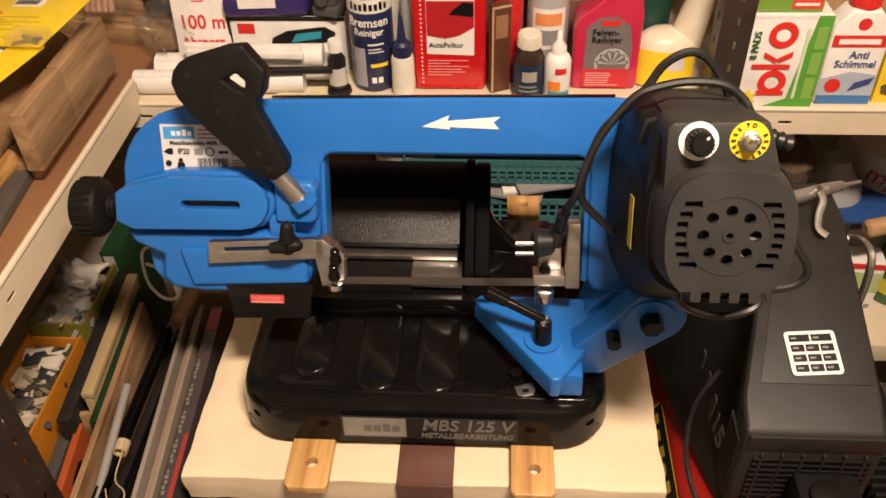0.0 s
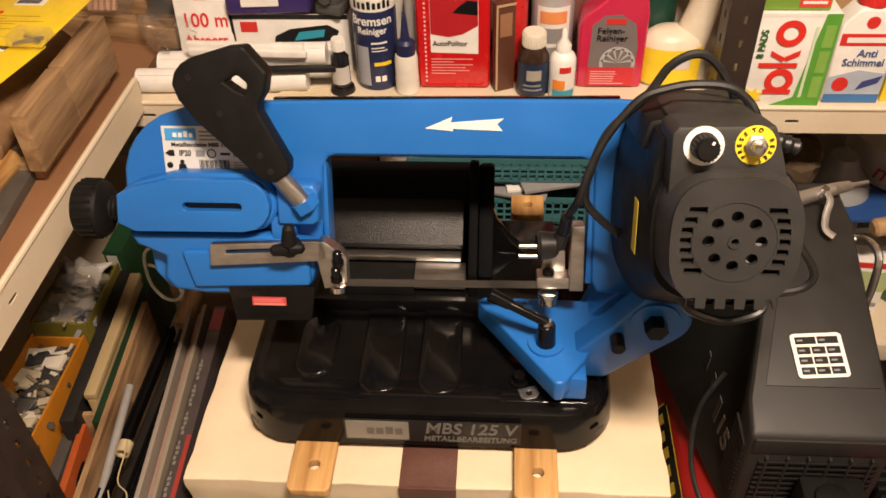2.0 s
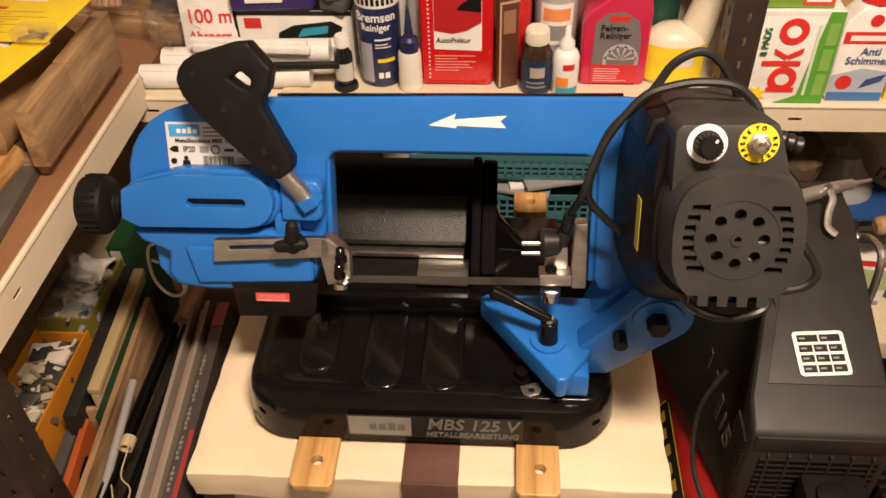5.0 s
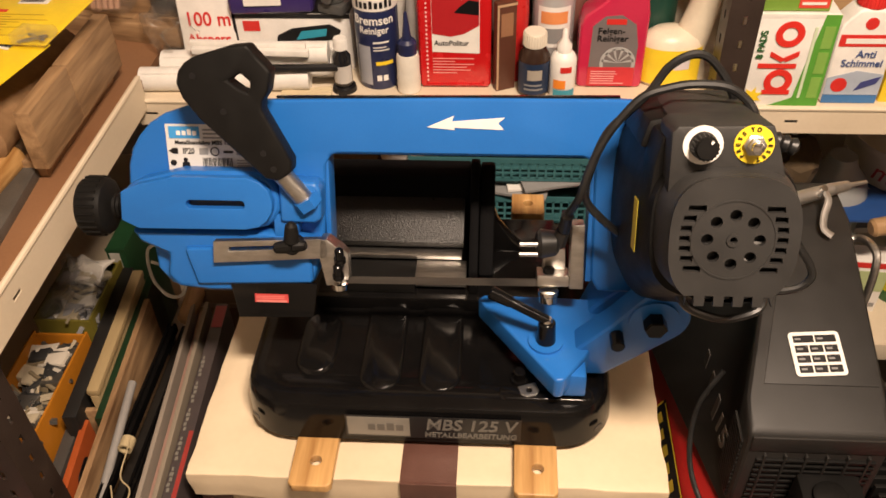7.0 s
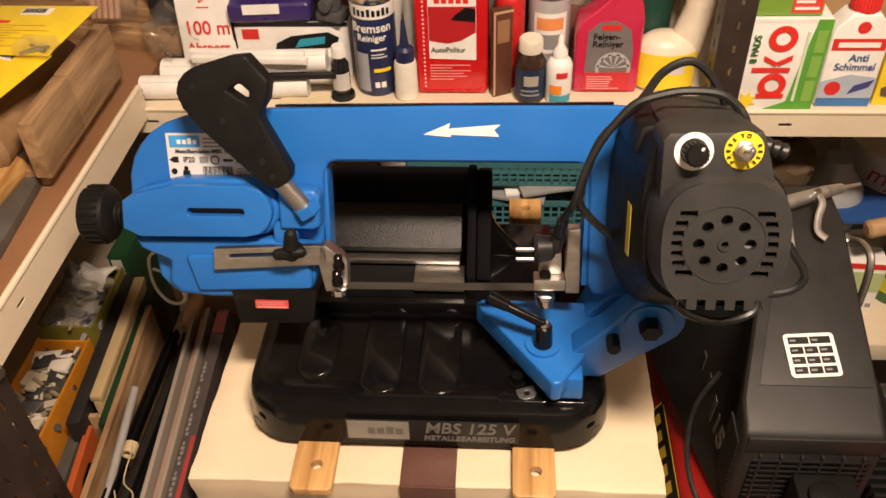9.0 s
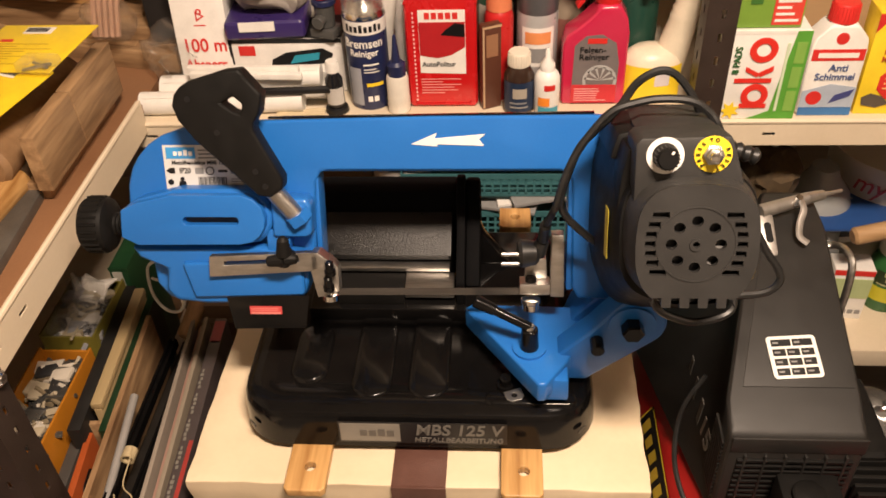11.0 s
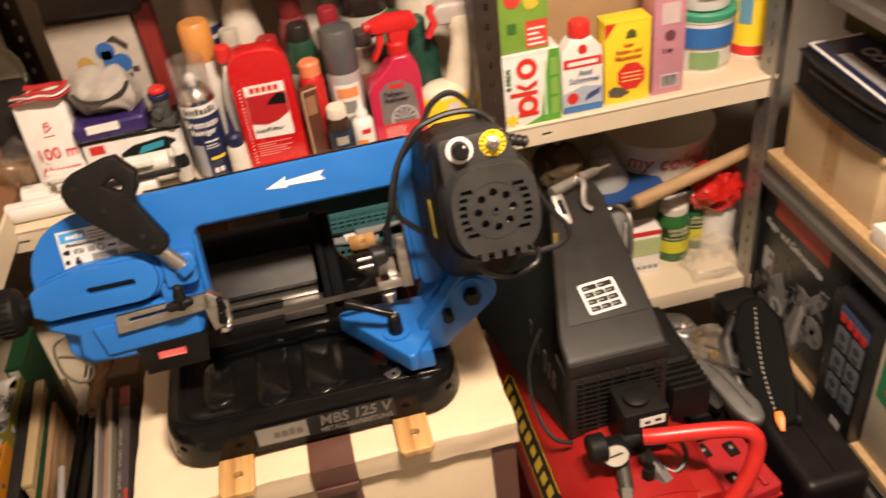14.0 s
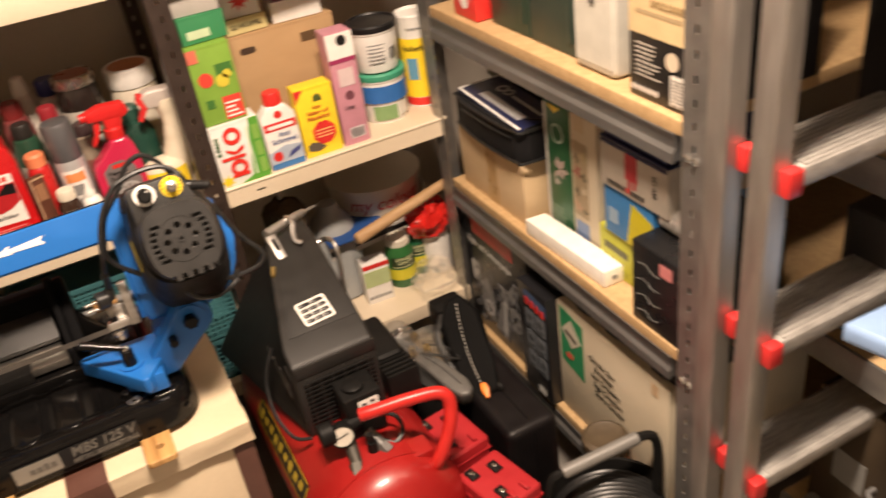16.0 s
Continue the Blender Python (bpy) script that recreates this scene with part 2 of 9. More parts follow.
M_HARDBOARD = ramp_mat("brown_hardboard", (0.20, 0.095, 0.045), (0.29, 0.15, 0.075), 0.5, 0, 10, bump=0.2, fine=250)
M_CHIP = ramp_mat("chipboard", (0.38, 0.245, 0.115), (0.56, 0.385, 0.20), 0.6, 0, 90, bump=0.35, fine=300)
M_CARDBOARD = ramp_mat("brown_cardboard", (0.36, 0.225, 0.11), (0.46, 0.30, 0.155), 0.75, 0, 8, (1, 1, 3), 0.2, 220)
M_PALECARD = ramp_mat("pale_cardboard", (0.52, 0.45, 0.33), (0.62, 0.55, 0.42), 0.75, 0, 7, bump=0.2, fine=200)
M_RED = ramp_mat("red_enamel", (0.22, 0.0065, 0.0065), (0.33, 0.013, 0.012), 0.34, 0, 14, bump=0.06, coat=0.2)
M_GLASS = ramp_mat("clear_plastic", (0.85, 0.84, 0.8), (0.95, 0.94, 0.9), 0.12, 0, 20, bump=0.1, fine=60, trans=0.9, alpha=0.28)
M_WALL = ramp_mat("wall_plaster", (0.47, 0.42, 0.36), (0.57, 0.52, 0.45), 0.85, 0, 4, bump=0.4, fine=90)
M_FLOOR = ramp_mat("grey_concrete", (0.2, 0.19, 0.17), (0.3, 0.28, 0.26), 0.8, 0, 6, bump=0.4, fine=120)
M_WHITE = paint((0.8, 0.78, 0.74), 0.4)
M_DARK = paint((0.006, 0.006, 0.007), 0.4)
M_YELLOW = paint((0.85, 0.62, 0.03), 0.4)
M_REDP = paint((0.62, 0.03, 0.025), 0.4)
M_GREENP = paint((0.05, 0.28, 0.07), 0.4)
M_NAVY = paint((0.015, 0.02, 0.07), 0.4)
M_GREY = paint((0.25, 0.25, 0.25), 0.5)

# ---- the room: floor 0.22, so that a small compressor stands at its true height ----
FLOOR = 0.22
solo("floor", bx(-1.3, 1.7, -1.9, 1.6, FLOOR - 0.1, FLOOR), M_FLOOR, "grey concrete floor of the store room", "floor", kind="structure")
solo("ceiling", bx(-1.3, 1.7, -1.9, 1.6, 2.42, 2.5), M_WALL, "pale plastered ceiling", "ceiling", kind="structure")
solo("wall_north", bx(-1.3, 1.7, 1.4, 1.5, FLOOR, 2.42), M_WALL, "pale plaster wall behind the shelves", "wall", kind="structure")
solo("wall_south", bx(-1.3, 1.7, -1.9, -1.8, FLOOR, 2.42), M_WALL, "pale plaster wall", "wall", kind="structure")
solo("wall_west", bx(-1.1, -1.0, -1.8, 1.4, FLOOR, 2.42), M_WALL, "pale plaster wall beside the left shelves", "wall", kind="structure")
solo("wall_east", bx(1.36, 1.46, -1.8, 1.4, FLOOR, 2.42), M_WALL, "pale plaster wall behind the steel rack", "wall", kind="structure")
lamp = thing("ceiling_lamp", "white batten ceiling lamp that is switched on", "lamp", (0.33, -0.06, 2.42))
part("housing", bx(0.09, 0.57, -0.14, 0.02, 2.36, 2.42, 0.008), M_WHITE, lamp)


def slot_panel(name, length, height, slots, parent, m, mat, thick=0.0015, slot=(0.016, 0.0045)):
    """A sheet strip with real slots: x along it, y up. slots: the places along it."""
    bm = bmesh.new()
    xs = [0.0]
    for s in slots:
        xs += [s - slot[0] / 2, s + slot[0] / 2]
    xs.append(length)
    ys = [0.0, height / 2 - slot[1] / 2, height / 2 + slot[1] / 2, height]
    for i in range(len(xs) - 1):
        for j in range(3):
            if j == 1 and i % 2 == 1:
                continue
            b = [bm.verts.new((xs[i], ys[j], 0)), bm.verts.new((xs[i + 1], ys[j], 0)), bm.verts.new((xs[i + 1], ys[j + 1], 0)), bm.verts.new((xs[i], ys[j + 1], 0))]
            bm.faces.new(b)
    bmesh.ops.remove_doubles(bm, verts=bm.verts, dist=1e-5)
    r = bmesh.ops.extrude_face_region(bm, geom=bm.faces[:])
    bmesh.ops.translate(bm, vec=(0, 0, thick), verts=[v for v in r["geom"] if isinstance(v, bmesh.types.BMVert)])
    bmesh.ops.recalc_face_normals(bm, faces=bm.faces)
    bm.transform(m)
    return part(name, bm, mat, parent)


def angle_post(parent, x, y, z0, z1, dx, dy, mat, w=0.035, pitch=0.03, facing="both"):
    """A perforated angle post: two flanges that meet at (x, y) and run along dx and dy."""
    def flange(m):
        n = int((z1 - z0) / pitch)
        return slot_panel("post", z1 - z0, w, [pitch * (i + 0.5) for i in range(n)], parent, m, mat, 0.002, (0.011, 0.005))
    # x of the sheet runs up the post
    a = Matrix(((0, dx, 0, x), (0, 0, dx, y), (1, 0, 0, z0), (0, 0, 0, 1)))
    b = Matrix(((0, 0, -dy, x), (0, dy, 0, y), (1, 0, 0, z0), (0, 0, 0, 1)))
    flange(a)
    flange(b)


# back rack: cream steel shelves, brown posts
back = thing("back_shelf_rack", "cream steel shelf rack with dark brown perforated posts", "shelf", (0.18, 1.13, FLOOR))
part("shelf_board", bx(-0.43, 0.80, 0.957, 1.37, 0.924, 0.93), M_CREAM, back)
slot_panel("shelf_lip", 0.735, 0.034, [0.022, 0.71], back, front(-0.428, 0.957, 0.894), M_CREAM)
slot_panel("shelf_lip", 0.452, 0.034, [0.065], back, front(0.340, 0.957, 0.894), M_CREAM)
part("shelf_edge", tube([(-0.43, 0.957, 0.929), (0.305, 0.957, 0.929)], 0.0035, 8, 0), M_CREAM, back)
part("shelf_edge", tube([(0.34, 0.957, 0.929), (0.795, 0.957, 0.929)], 0.0035, 8, 0), M_CREAM, back)
part("shelf_board", bx(-0.43, 0.80, 0.96, 1.37, 0.505, 0.512), M_CREAM, back)
part("shelf_lip", bx(-0.43, 0.80, 0.957, 0.96, 0.478, 0.512, 0.001), M_CREAM, back)
part("shelf_board", bx(-0.43, 0.80, 0.957, 1.37, 1.334, 1.34), M_CREAM, back)
part("shelf_lip", bx(-0.43, 0.80, 0.953, 0.957, 1.305, 1.34, 0.001), M_CREAM, back)
angle_post(back, 0.305, 0.955, FLOOR, 2.0, 1, 1, M_BROWNSTEEL)
angle_post(back, -0.435, 1.36, FLOOR, 2.0, 1, -1, M_BROWNSTEEL)
angle_post(back, 0.305, 1.37, FLOOR, 2.0, 1, -1, M_BROWNSTEEL)

# left rack: hardboard shelf in a cream frame, brown post
left = thing("left_shelf_rack", "cream steel shelf rack with hardboard shelf and brown posts", "shelf", (-0.7, 0.7, FLOOR))
slot_panel("shelf_lip", 1.13, 0.046, [0.70, 0.757], left, Matrix(((0, 0, 1, -0.412), (1, 0, 0, -0.17), (0, 1, 0, 0.918), (0, 0, 0, 1))), M_CREAM)
part("shelf_edge", tube([(-0.412, -0.17, 0.963), (-0.412, 0.955, 0.963)], 0.0035, 8, 0), M_CREAM, left)
part("shelf_board", bx(-0.99, -0.414, -0.17, 1.36, 0.940, 0.952), M_HARDBOARD, left)
part("shelf_board", bx(-0.99, -0.435, -0.17, 1.36, 0.552, 0.560), M_CREAM, left)
part("shelf_lip", bx(-0.438, -0.435, -0.17, 1.36, 0.525, 0.560, 0.001), M_CREAM, left)
angle_post(left, -0.405, 0.478, FLOOR, 2.0, -1, 1, M_BROWNSTEEL, 0.04)
part("bolt", lathe([(0.008, 0), (0.008, 0.003), (0.005, 0.006)], 12, m=Matrix.Translation((-0.403, 0.507, 0.93)) @ pose(0, 0, 0, 0, 90)), M_CHROME, left)
angle_post(left, -0.98, 1.36, FLOOR, 2.0, 1, -1, M_BROWNSTEEL, 0.04)

# right rack: galvanised posts and beams, chipboard shelves
right = thing("right_shelf_rack", "galvanised steel rack with chipboard shelves, full of boxes", "shelf", (1.05, 0.55, FLOOR))


def rack_beam(z, y0, y1):
    """A folded beam: a flat web with a rounded bead at its foot."""
    prof = [(0, 0.0), (0.006, -0.003), (0.006, 0.012), (0.0015, 0.018), (0.0015, 0.032), (0.004, 0.036), (0.004, 0.0395), (-0.008, 0.0395), (-0.008, 0.0)]
    m = Matrix(((-1, 0, 0, 0.79), (0, 0, 1, 0), (0, 1, 0, z - 0.06), (0, 0, 0, 1)))
    part("beam", prism(prof, y0, y1, m), M_BEAM, right, "dull galvanised beam")


for z in (0.437, 0.802, 1.162, 1.52):
    rack_beam(z, 0.265, 0.945)
    part("shelf_board", bx(0.7875, 1.34, 0.25, 0.94, z - 0.0205, z - 0.001, 0.0012), M_CHIP, right, "raw chipboard shelf")
angle_post(right, 0.785, 0.205, FLOOR, 2.1, 1, 1, M_GALV, 0.042, 0.03)
angle_post(right, 0.785, 0.985, FLOOR, 2.1, 1, -1, M_GALV, 0.042, 0.03)
angle_post(right, 1.345, 0.205, FLOOR, 2.1, -1, 1, M_GALV, 0.042, 0.03)
angle_post(right, 1.345, 0.985, FLOOR, 2.1, -1, -1, M_GALV, 0.042, 0.03)
for z in (0.79, 1.15):
    for y in (0.222, 0.236):
        part("bolt", lathe([(0.006, 0), (0.006, 0.003), (0.004, 0.005)], 10, m=Matrix.Translation((0.7845, y, z - 0.03)) @ pose(0, 0, 0, 0, -90)), M_CHROME, right)

# ---- the chest under the saw ----
chest = thing("storage_chest", "cream painted chest with brown straps under the saw", "chest", (-0.02, 0.68, FLOOR))
part("body", bx(-0.243, 0.206, 0.500, 0.730, FLOOR, 0.762, 0.006), M_CHEST, chest)
lidbm = bx(-0.25, 0.212, 0.490, 0.740, 0.764, 0.80)
bmesh.ops.subdivide_edges(lidbm, edges=lidbm.edges[:], cuts=22, use_grid_fill=True)
bevel(lidbm, 0.006, 2, 1.0)
crumple(lidbm, 0.0022, 38)
part("lid", lidbm, M_CHEST, chest, "cream lid with chipped edges")
part("strap", join(bx(-0.042, 0.012, 0.4885, 0.742, 0.7995, 0.802, 0.0006), bx(-0.042, 0.012, 0.4865, 0.4898, 0.768, 0.802, 0.0006), bx(-0.042, 0.012, 0.4955, 0.4995, 0.40, 0.7655, 0.0006)), M_LEATHER, chest, "brown leather-cloth strap")
part("hinge", bx(-0.041, 0.011, 0.482, 0.4862, 0.757, 0.771, 0.002), M_LEATHER, chest)
for x0, x1 in ((-0.2455, -0.215), (0.178, 0.2085)):
    part("corner_guard", join(bx(x0, x1, 0.4965, 0.4998, FLOOR + 0.02, 0.758, 0.001)), M_LEATHER, chest, "brown corner strip")
part("corner_guard", bx(0.2062, 0.2088, 0.497, 0.535, FLOOR + 0.02, 0.758, 0.001), M_LEATHER, chest)
part("corner_guard", bx(-0.2458, -0.2432, 0.497, 0.535, FLOOR + 0.02, 0.758, 0.001), M_LEATHER, chest)

def holed(outer, holes, d0, d1, m, w):
    """A thick plate with openings, from an outline and the holes' outlines."""
    bm = bmesh.new()
    edges = []
    for loop in (outer, *holes):
        vs = [bm.verts.new((x, y, d1)) for x, y in loop]
        edges += [bm.edges.new((vs[i], vs[(i + 1) % len(vs)])) for i in range(len(vs))]
    bmesh.ops.triangle_fill(bm, use_beauty=True, use_dissolve=len(holes) < 3, edges=edges)
    r = bmesh.ops.extrude_face_region(bm, geom=bm.faces[:])
    bmesh.ops.translate(bm, vec=(0, 0, d0 - d1), verts=[v for v in r["geom"] if isinstance(v, bmesh.types.BMVert)])
    bmesh.ops.recalc_face_normals(bm, faces=bm.faces)
    bevel(bm, w, 3)
    bm.transform(m)
    return bm


def ring_bar(x0, x1, y0, y1, z0, z1, hx, hy, hr, w=0.0016):
    """A flat board with one drilled hole near its front end."""
    ring = [(hx + hr * math.cos(math.pi * i / 9), hy + hr * math.sin(math.pi * i / 9)) for i in range(18)]
    c = 0.004
    return holed([(x0 + c, y0), (x1 - c, y0), (x1, y0 + c), (x1, y1), (x0, y1), (x0, y0 + c)], [ring], z0, z1, Matrix.Identity(4), w)


for x0, x1 in ((-0.146, -0.105), (0.066, 0.107)):
    bar = thing("wooden_rail", "varnished pine rail with a drilled hole under the saw", "wood", ((x0 + x1) / 2, 0.68, 0.80), group="rails under the saw")
    part("rail", bx(x0, x1, 0.54, 0.828, 0.802, 0.812, 0.0015), M_WOOD, bar)
    part("rail_end", ring_bar(x0, x1, 0.474, 0.539, 0.802, 0.812, (x0 + x1) / 2 + 0.002, 0.503, 0.0055), M_WOOD, bar, "drilled rail end")
    part("rail_end", ring_bar(x0 - 0.004, x1 - 0.006, 0.829, 0.868, 0.802, 0.858, (x0 + x1) / 2 - 0.005, 0.85, 0.0055), M_WOOD, bar, "drilled upright rail end")

# ---- the band saw ----
saw = thing("metal_band_saw", "blue bench-top metal band saw with black base on wooden rails", "band saw", (-0.02, 0.68, 0.812))


def tray(x0, x1, y0, y1, z0, z1, flare=0.008, r=0.035):
    """The pressed base: an upside-down tray with rounded corners and a rolled shoulder."""
    cx, cy = (x0 + x1) / 2, (y0 + y1) / 2
    w, h = x1 - x0, y1 - y0
    bm = bmesh.new()
    rings = []
    for inset, z, rr in ((-flare, z0, r), (-flare * 0.4, z0 + 0.6 * (z1 - z0), r), (0, z1 - 0.009, r), (0.0025, z1 - 0.003, r), (0.009, z1, r), (0.03, z1 + 0.0003, r), (0.033, z1 - 0.0015, r)):
        rings.append([bm.verts.new((*p, z)) for p in rrect(w - 2 * inset, h - 2 * inset, max(rr - inset, 0.008), 6, cx, cy)])
    n = len(rings[0])
    for a, b in zip(rings, rings[1:]):
        for i in range(n):
            bm.faces.new((a[i], a[(i + 1) % n], b[(i + 1) % n], b[i]))
    bm.faces.new(rings[-1])
    return bm


part("base", tray(-0.199, 0.158, 0.533, 0.820, 0.812, 0.858, 0.004, 0.048), M_BLACK, saw, "glossy black pressed steel base")


def emboss(cx, cy, w, h, z, up, parent, mat=None):
    """A pressed rib: a long raised or sunk bead with sloping sides."""
    bm = bmesh.new()
    rings = [[bm.verts.new((*p, zz)) for p in rrect(w - 2 * i, h - 2 * i, max(min(w, h) / 2 - i - 0.0005, 0.0015), 5, cx, cy)] for i, zz in ((0, z - 0.0005), (0.0018, z + up * 0.75), (0.0034, z + up))]
    n = len(rings[0])
    for a, b in zip(rings, rings[1:]):
        for i in range(n):
            bm.faces.new((a[i], a[(i + 1) % n], b[(i + 1) % n], b[i]))
    bm.faces.new(rings[-1])
    return part("pressed_rib", bm, mat or M_BLACK, parent)


emboss(-0.133, 0.613, 0.040, 0.084, 0.8572, 0.0032, saw)
emboss(-0.066, 0.622, 0.042, 0.140, 0.8572, 0.0032, saw)
emboss(-0.008, 0.622, 0.042, 0.140, 0.8572, 0.0032, saw)
emboss(0.095, 0.555, 0.092, 0.020, 0.8572, 0.0034, saw)
bf = pose(0, 0, 0) @ Matrix.Translation((-0.004, 0.5282, 0.8355)) @ pose(0, 0, 0, 87)
part("name_plate", prism(rrect(0.168, 0.03, 0.001, 2, -0.008, 0), 0, 0.0006, bf), M_DARK, saw, "black and silver name strip")
part("maker_panel", quad(-0.090, -0.030, -0.012, 0.013, bf @ Matrix.Translation((0, 0, 0.0007))), paint((0.20, 0.185, 0.16), 0.35), saw, "silver maker's panel with a plain mark")
part("maker_mark", join(*[quad(-0.070 + 0.009 * i, -0.063 + 0.009 * i, -0.004, 0.004 + 0.002 * (i == 2), bf @ Matrix.Translation((0, 0, 0.0013))) for i in range(4)]), paint((0.10, 0.09, 0.08)), saw, kind="stuff")
part("model_lettering", words("MBS 125 V", 0.021, bf @ Matrix.Translation((0.028, 0.0045, 0)), squeeze=0.92, shear=0.15, bold=0.0004), paint((0.125, 0.118, 0.105), 0.4), saw, "silver lettering")
part("model_lettering", words("METALLBEARBEITUNG", 0.0095, bf @ Matrix.Translation((0.028, -0.0095, 0)), squeeze=0.93, shear=0.1, bold=0.0002), paint((0.125, 0.118, 0.105), 0.4), saw, "silver lettering")
for x in (-0.187, 0.146):
    part("foot_slot", prism(rrect(0.012, 0.006, 0.003, 4, 0, 0), 0, 0.0008, Matrix.Translation((x, 0.5415, 0.829)) @ pose(0, 0, 0, 87, 0, -45 if x < 0 else 45)), M_DARK, saw)

# the bow leans back by 21 degrees: u runs east, v up the bow's face, w out of it
LEAN = radians(21)
LM = Matrix(((1, 0, 0, 0), (0, math.sin(LEAN), -math.cos(LEAN), 0.672), (0, math.cos(LEAN), math.sin(LEAN), 1.085), (0, 0, 0, 1)))


def lean(u=0.0, v=0.0, w=0.0):
    return LM @ Matrix.Translation((u, v, w))


def leaned(bm):
    bm.transform(LM)
    return bm


def squircle(cx, cy, a, b, p=3.0, n=48, narrow=0.0):
    """Points of a rounded square; narrow draws its foot in."""
    out = []
    for i in range(n):
        t = 2 * math.pi * i / n
        x = math.copysign(abs(math.cos(t)) ** (2 / p), math.cos(t))
        y = math.copysign(abs(math.sin(t)) ** (2 / p), math.sin(t))
        out.append((cx + a * x * (1 - narrow * max(0.0, -y) ** 2), cy + b * y))
    return out


def loft(rings, m, caps=(True, True)):
    """Joins rings of (points, height) that have the same count."""
    bm = bmesh.new()
    vs = [[bm.verts.new((x, y, z)) for x, y in pts] for pts, z in rings]
    n = len(vs[0])
    for p, q in zip(vs, vs[1:]):
        for i in range(n):
            bm.faces.new((p[i], p[(i + 1) % n], q[(i + 1) % n], q[i]))
    if caps[0]:
        bm.faces.new(vs[0][::-1])
    if caps[1]:
        bm.faces.new(vs[-1])
    bmesh.ops.recalc_face_normals(bm, faces=bm.faces)
    bm.transform(m)
    return bm


# bow: a C of cast metal, wheel housings at both ends
bow_out = [(0.150, 0.0228), (0.0, 0.0222), (-0.166, 0.019), (-0.205, 0.0175), (-0.2384, 0.0123), (-0.2599, 0.0050), (-0.2735, -0.0035), (-0.2840, -0.0145), (-0.2920, -0.0270), (-0.2975, -0.0430), (-0.2990, -0.060), (-0.2985, -0.092), (-0.296, -0.108), (-0.283, -0.118), (-0.281, -0.145), (-0.2691, -0.160), (-0.258, -0.1645), (-0.137, -0.1615), (-0.128, -0.154), (-0.1215, -0.141), (-0.1165, -0.113), (-0.1125, -0.040), (-0.1075, -0.0305), (-0.100, -0.0290), (0.120, -0.0290), (0.1290, -0.032), (0.1315, -0.040), (0.1335, -0.145), (0.140, -0.158), (0.225, -0.160), (0.258, -0.150), (0.279, -0.120), (0.289, -0.085), (0.288, -0.055), (0.277, -0.022), (0.258, 0.004), (0.225, 0.018)]
part("bow", prism(bow_out, -0.012, 0, LM, 0.0042, 3), M_BLUE, saw, "bright blue enamelled bow")
part("bow_rim", prism([(-0.155, 0.0200), (0.15, 0.0233), (0.15, 0.0250), (-0.155, 0.0217)], -0.011, -0.005, LM), M_BLACK, saw, "black top edge of the bow")
part("bow_flange", leaned(join(bx(-0.112, 0.132, -0.0305, -0.0245, -0.030, -0.004, 0.001), bx(-0.1155, -0.1105, -0.14, -0.03, -0.030, -0.004, 0.001), bx(0.1285, 0.1345, -0.15, -0.03, -0.030, -0.004, 0.001))), M_BLUE, saw)
# lower left casting: a bulged guard with a ledge
low = [(-0.2965, -0.100), (-0.17, -0.100), (-0.1195, -0.106), (-0.1185, -0.128), (-0.126, -0.150), (-0.137, -0.158), (-0.2250, -0.160), (-0.256, -0.157), (-0.266, -0.146), (-0.262, -0.124), (-0.288, -0.112)]
part("lower_guard", prism(low, -0.002, 0.018, LM, 0.0065, 3), M_BLUE, saw)
part("lower_guard", prism([(-0.245, -0.115), (-0.125, -0.112), (-0.125, -0.148), (-0.235, -0.152)], 0.010, 0.0235, LM, 0.005, 3), M_BLUE, saw)
cov = [(-0.2972, -0.0868), (-0.2815, -0.0946), (-0.1823, -0.0938), (-0.170, -0.0912), (-0.1626, -0.0855), (-0.1575, -0.0770), (-0.1563, -0.0680), (-0.1595, -0.0570), (-0.167, -0.0495), (-0.1781, -0.0453), (-0.2442, -0.0453), (-0.2813, -0.0536), (-0.2951, -0.0601)]
part("cover_step", prism([(-0.2985 + (u + 0.2985) * 1.035, -0.07 + (v + 0.07) * 1.13) for u, v in cov], -0.002, 0.020, LM, 0.006, 3), M_BLUE, saw)
cover = part("tension_cover", holed(cov, [rrect(0.0535, 0.0075, 0.0035, 5, -0.2086, -0.0704)], 0.010, 0.030, LM, 0.0014), M_BLUE, saw, "raised blue cover with a slot")
part("cover_slot", prism(rrect(0.0535, 0.0075, 0.0035, 5, -0.2086, -0.0704), 0.0202, 0.0208, LM), M_DARK, cover, "dark slot")
part("socket_block", prism([(-0.152, -0.0485), (-0.118, -0.051), (-0.1135, -0.058), (-0.1145, -0.086), (-0.120, -0.089), (-0.152, -0.0885)], -0.002, 0.022, LM, 0.004, 3), M_BLUE, saw)
part("socket_block", prism([(-0.160, -0.082), (-0.136, -0.084), (-0.138, -0.104), (-0.160, -0.106)], -0.002, 0.017, LM, 0.003), M_BLUE, saw)
sticker = part("rating_sticker", quad(-0.2585, -0.158, -0.0475, -0.0035, lean(0, 0, 0.0003)), paint((0.62, 0.62, 0.6), 0.4), saw, "white rating sticker with pictograms")
s2 = lean(0, 0, 0.0009)
part("maker_panel", quad(-0.2555, -0.227, -0.0165, -0.0055, s2), paint((0.05, 0.3, 0.65)), sticker)
part("maker_mark", join(*[quad(-0.248 + 0.005 * i, -0.2445 + 0.005 * i, -0.0135, -0.0095 + 0.0015 * (i == 2), lean(0, 0, 0.0015)) for i in range(4)]), M_WHITE, sticker, kind="stuff")
part("sticker_title", words("Metallbandsäge MBS 125 V", 0.0054, lean(-0.2215, -0.0205, 0.0003), bold=0.0001), M_DARK, sticker)
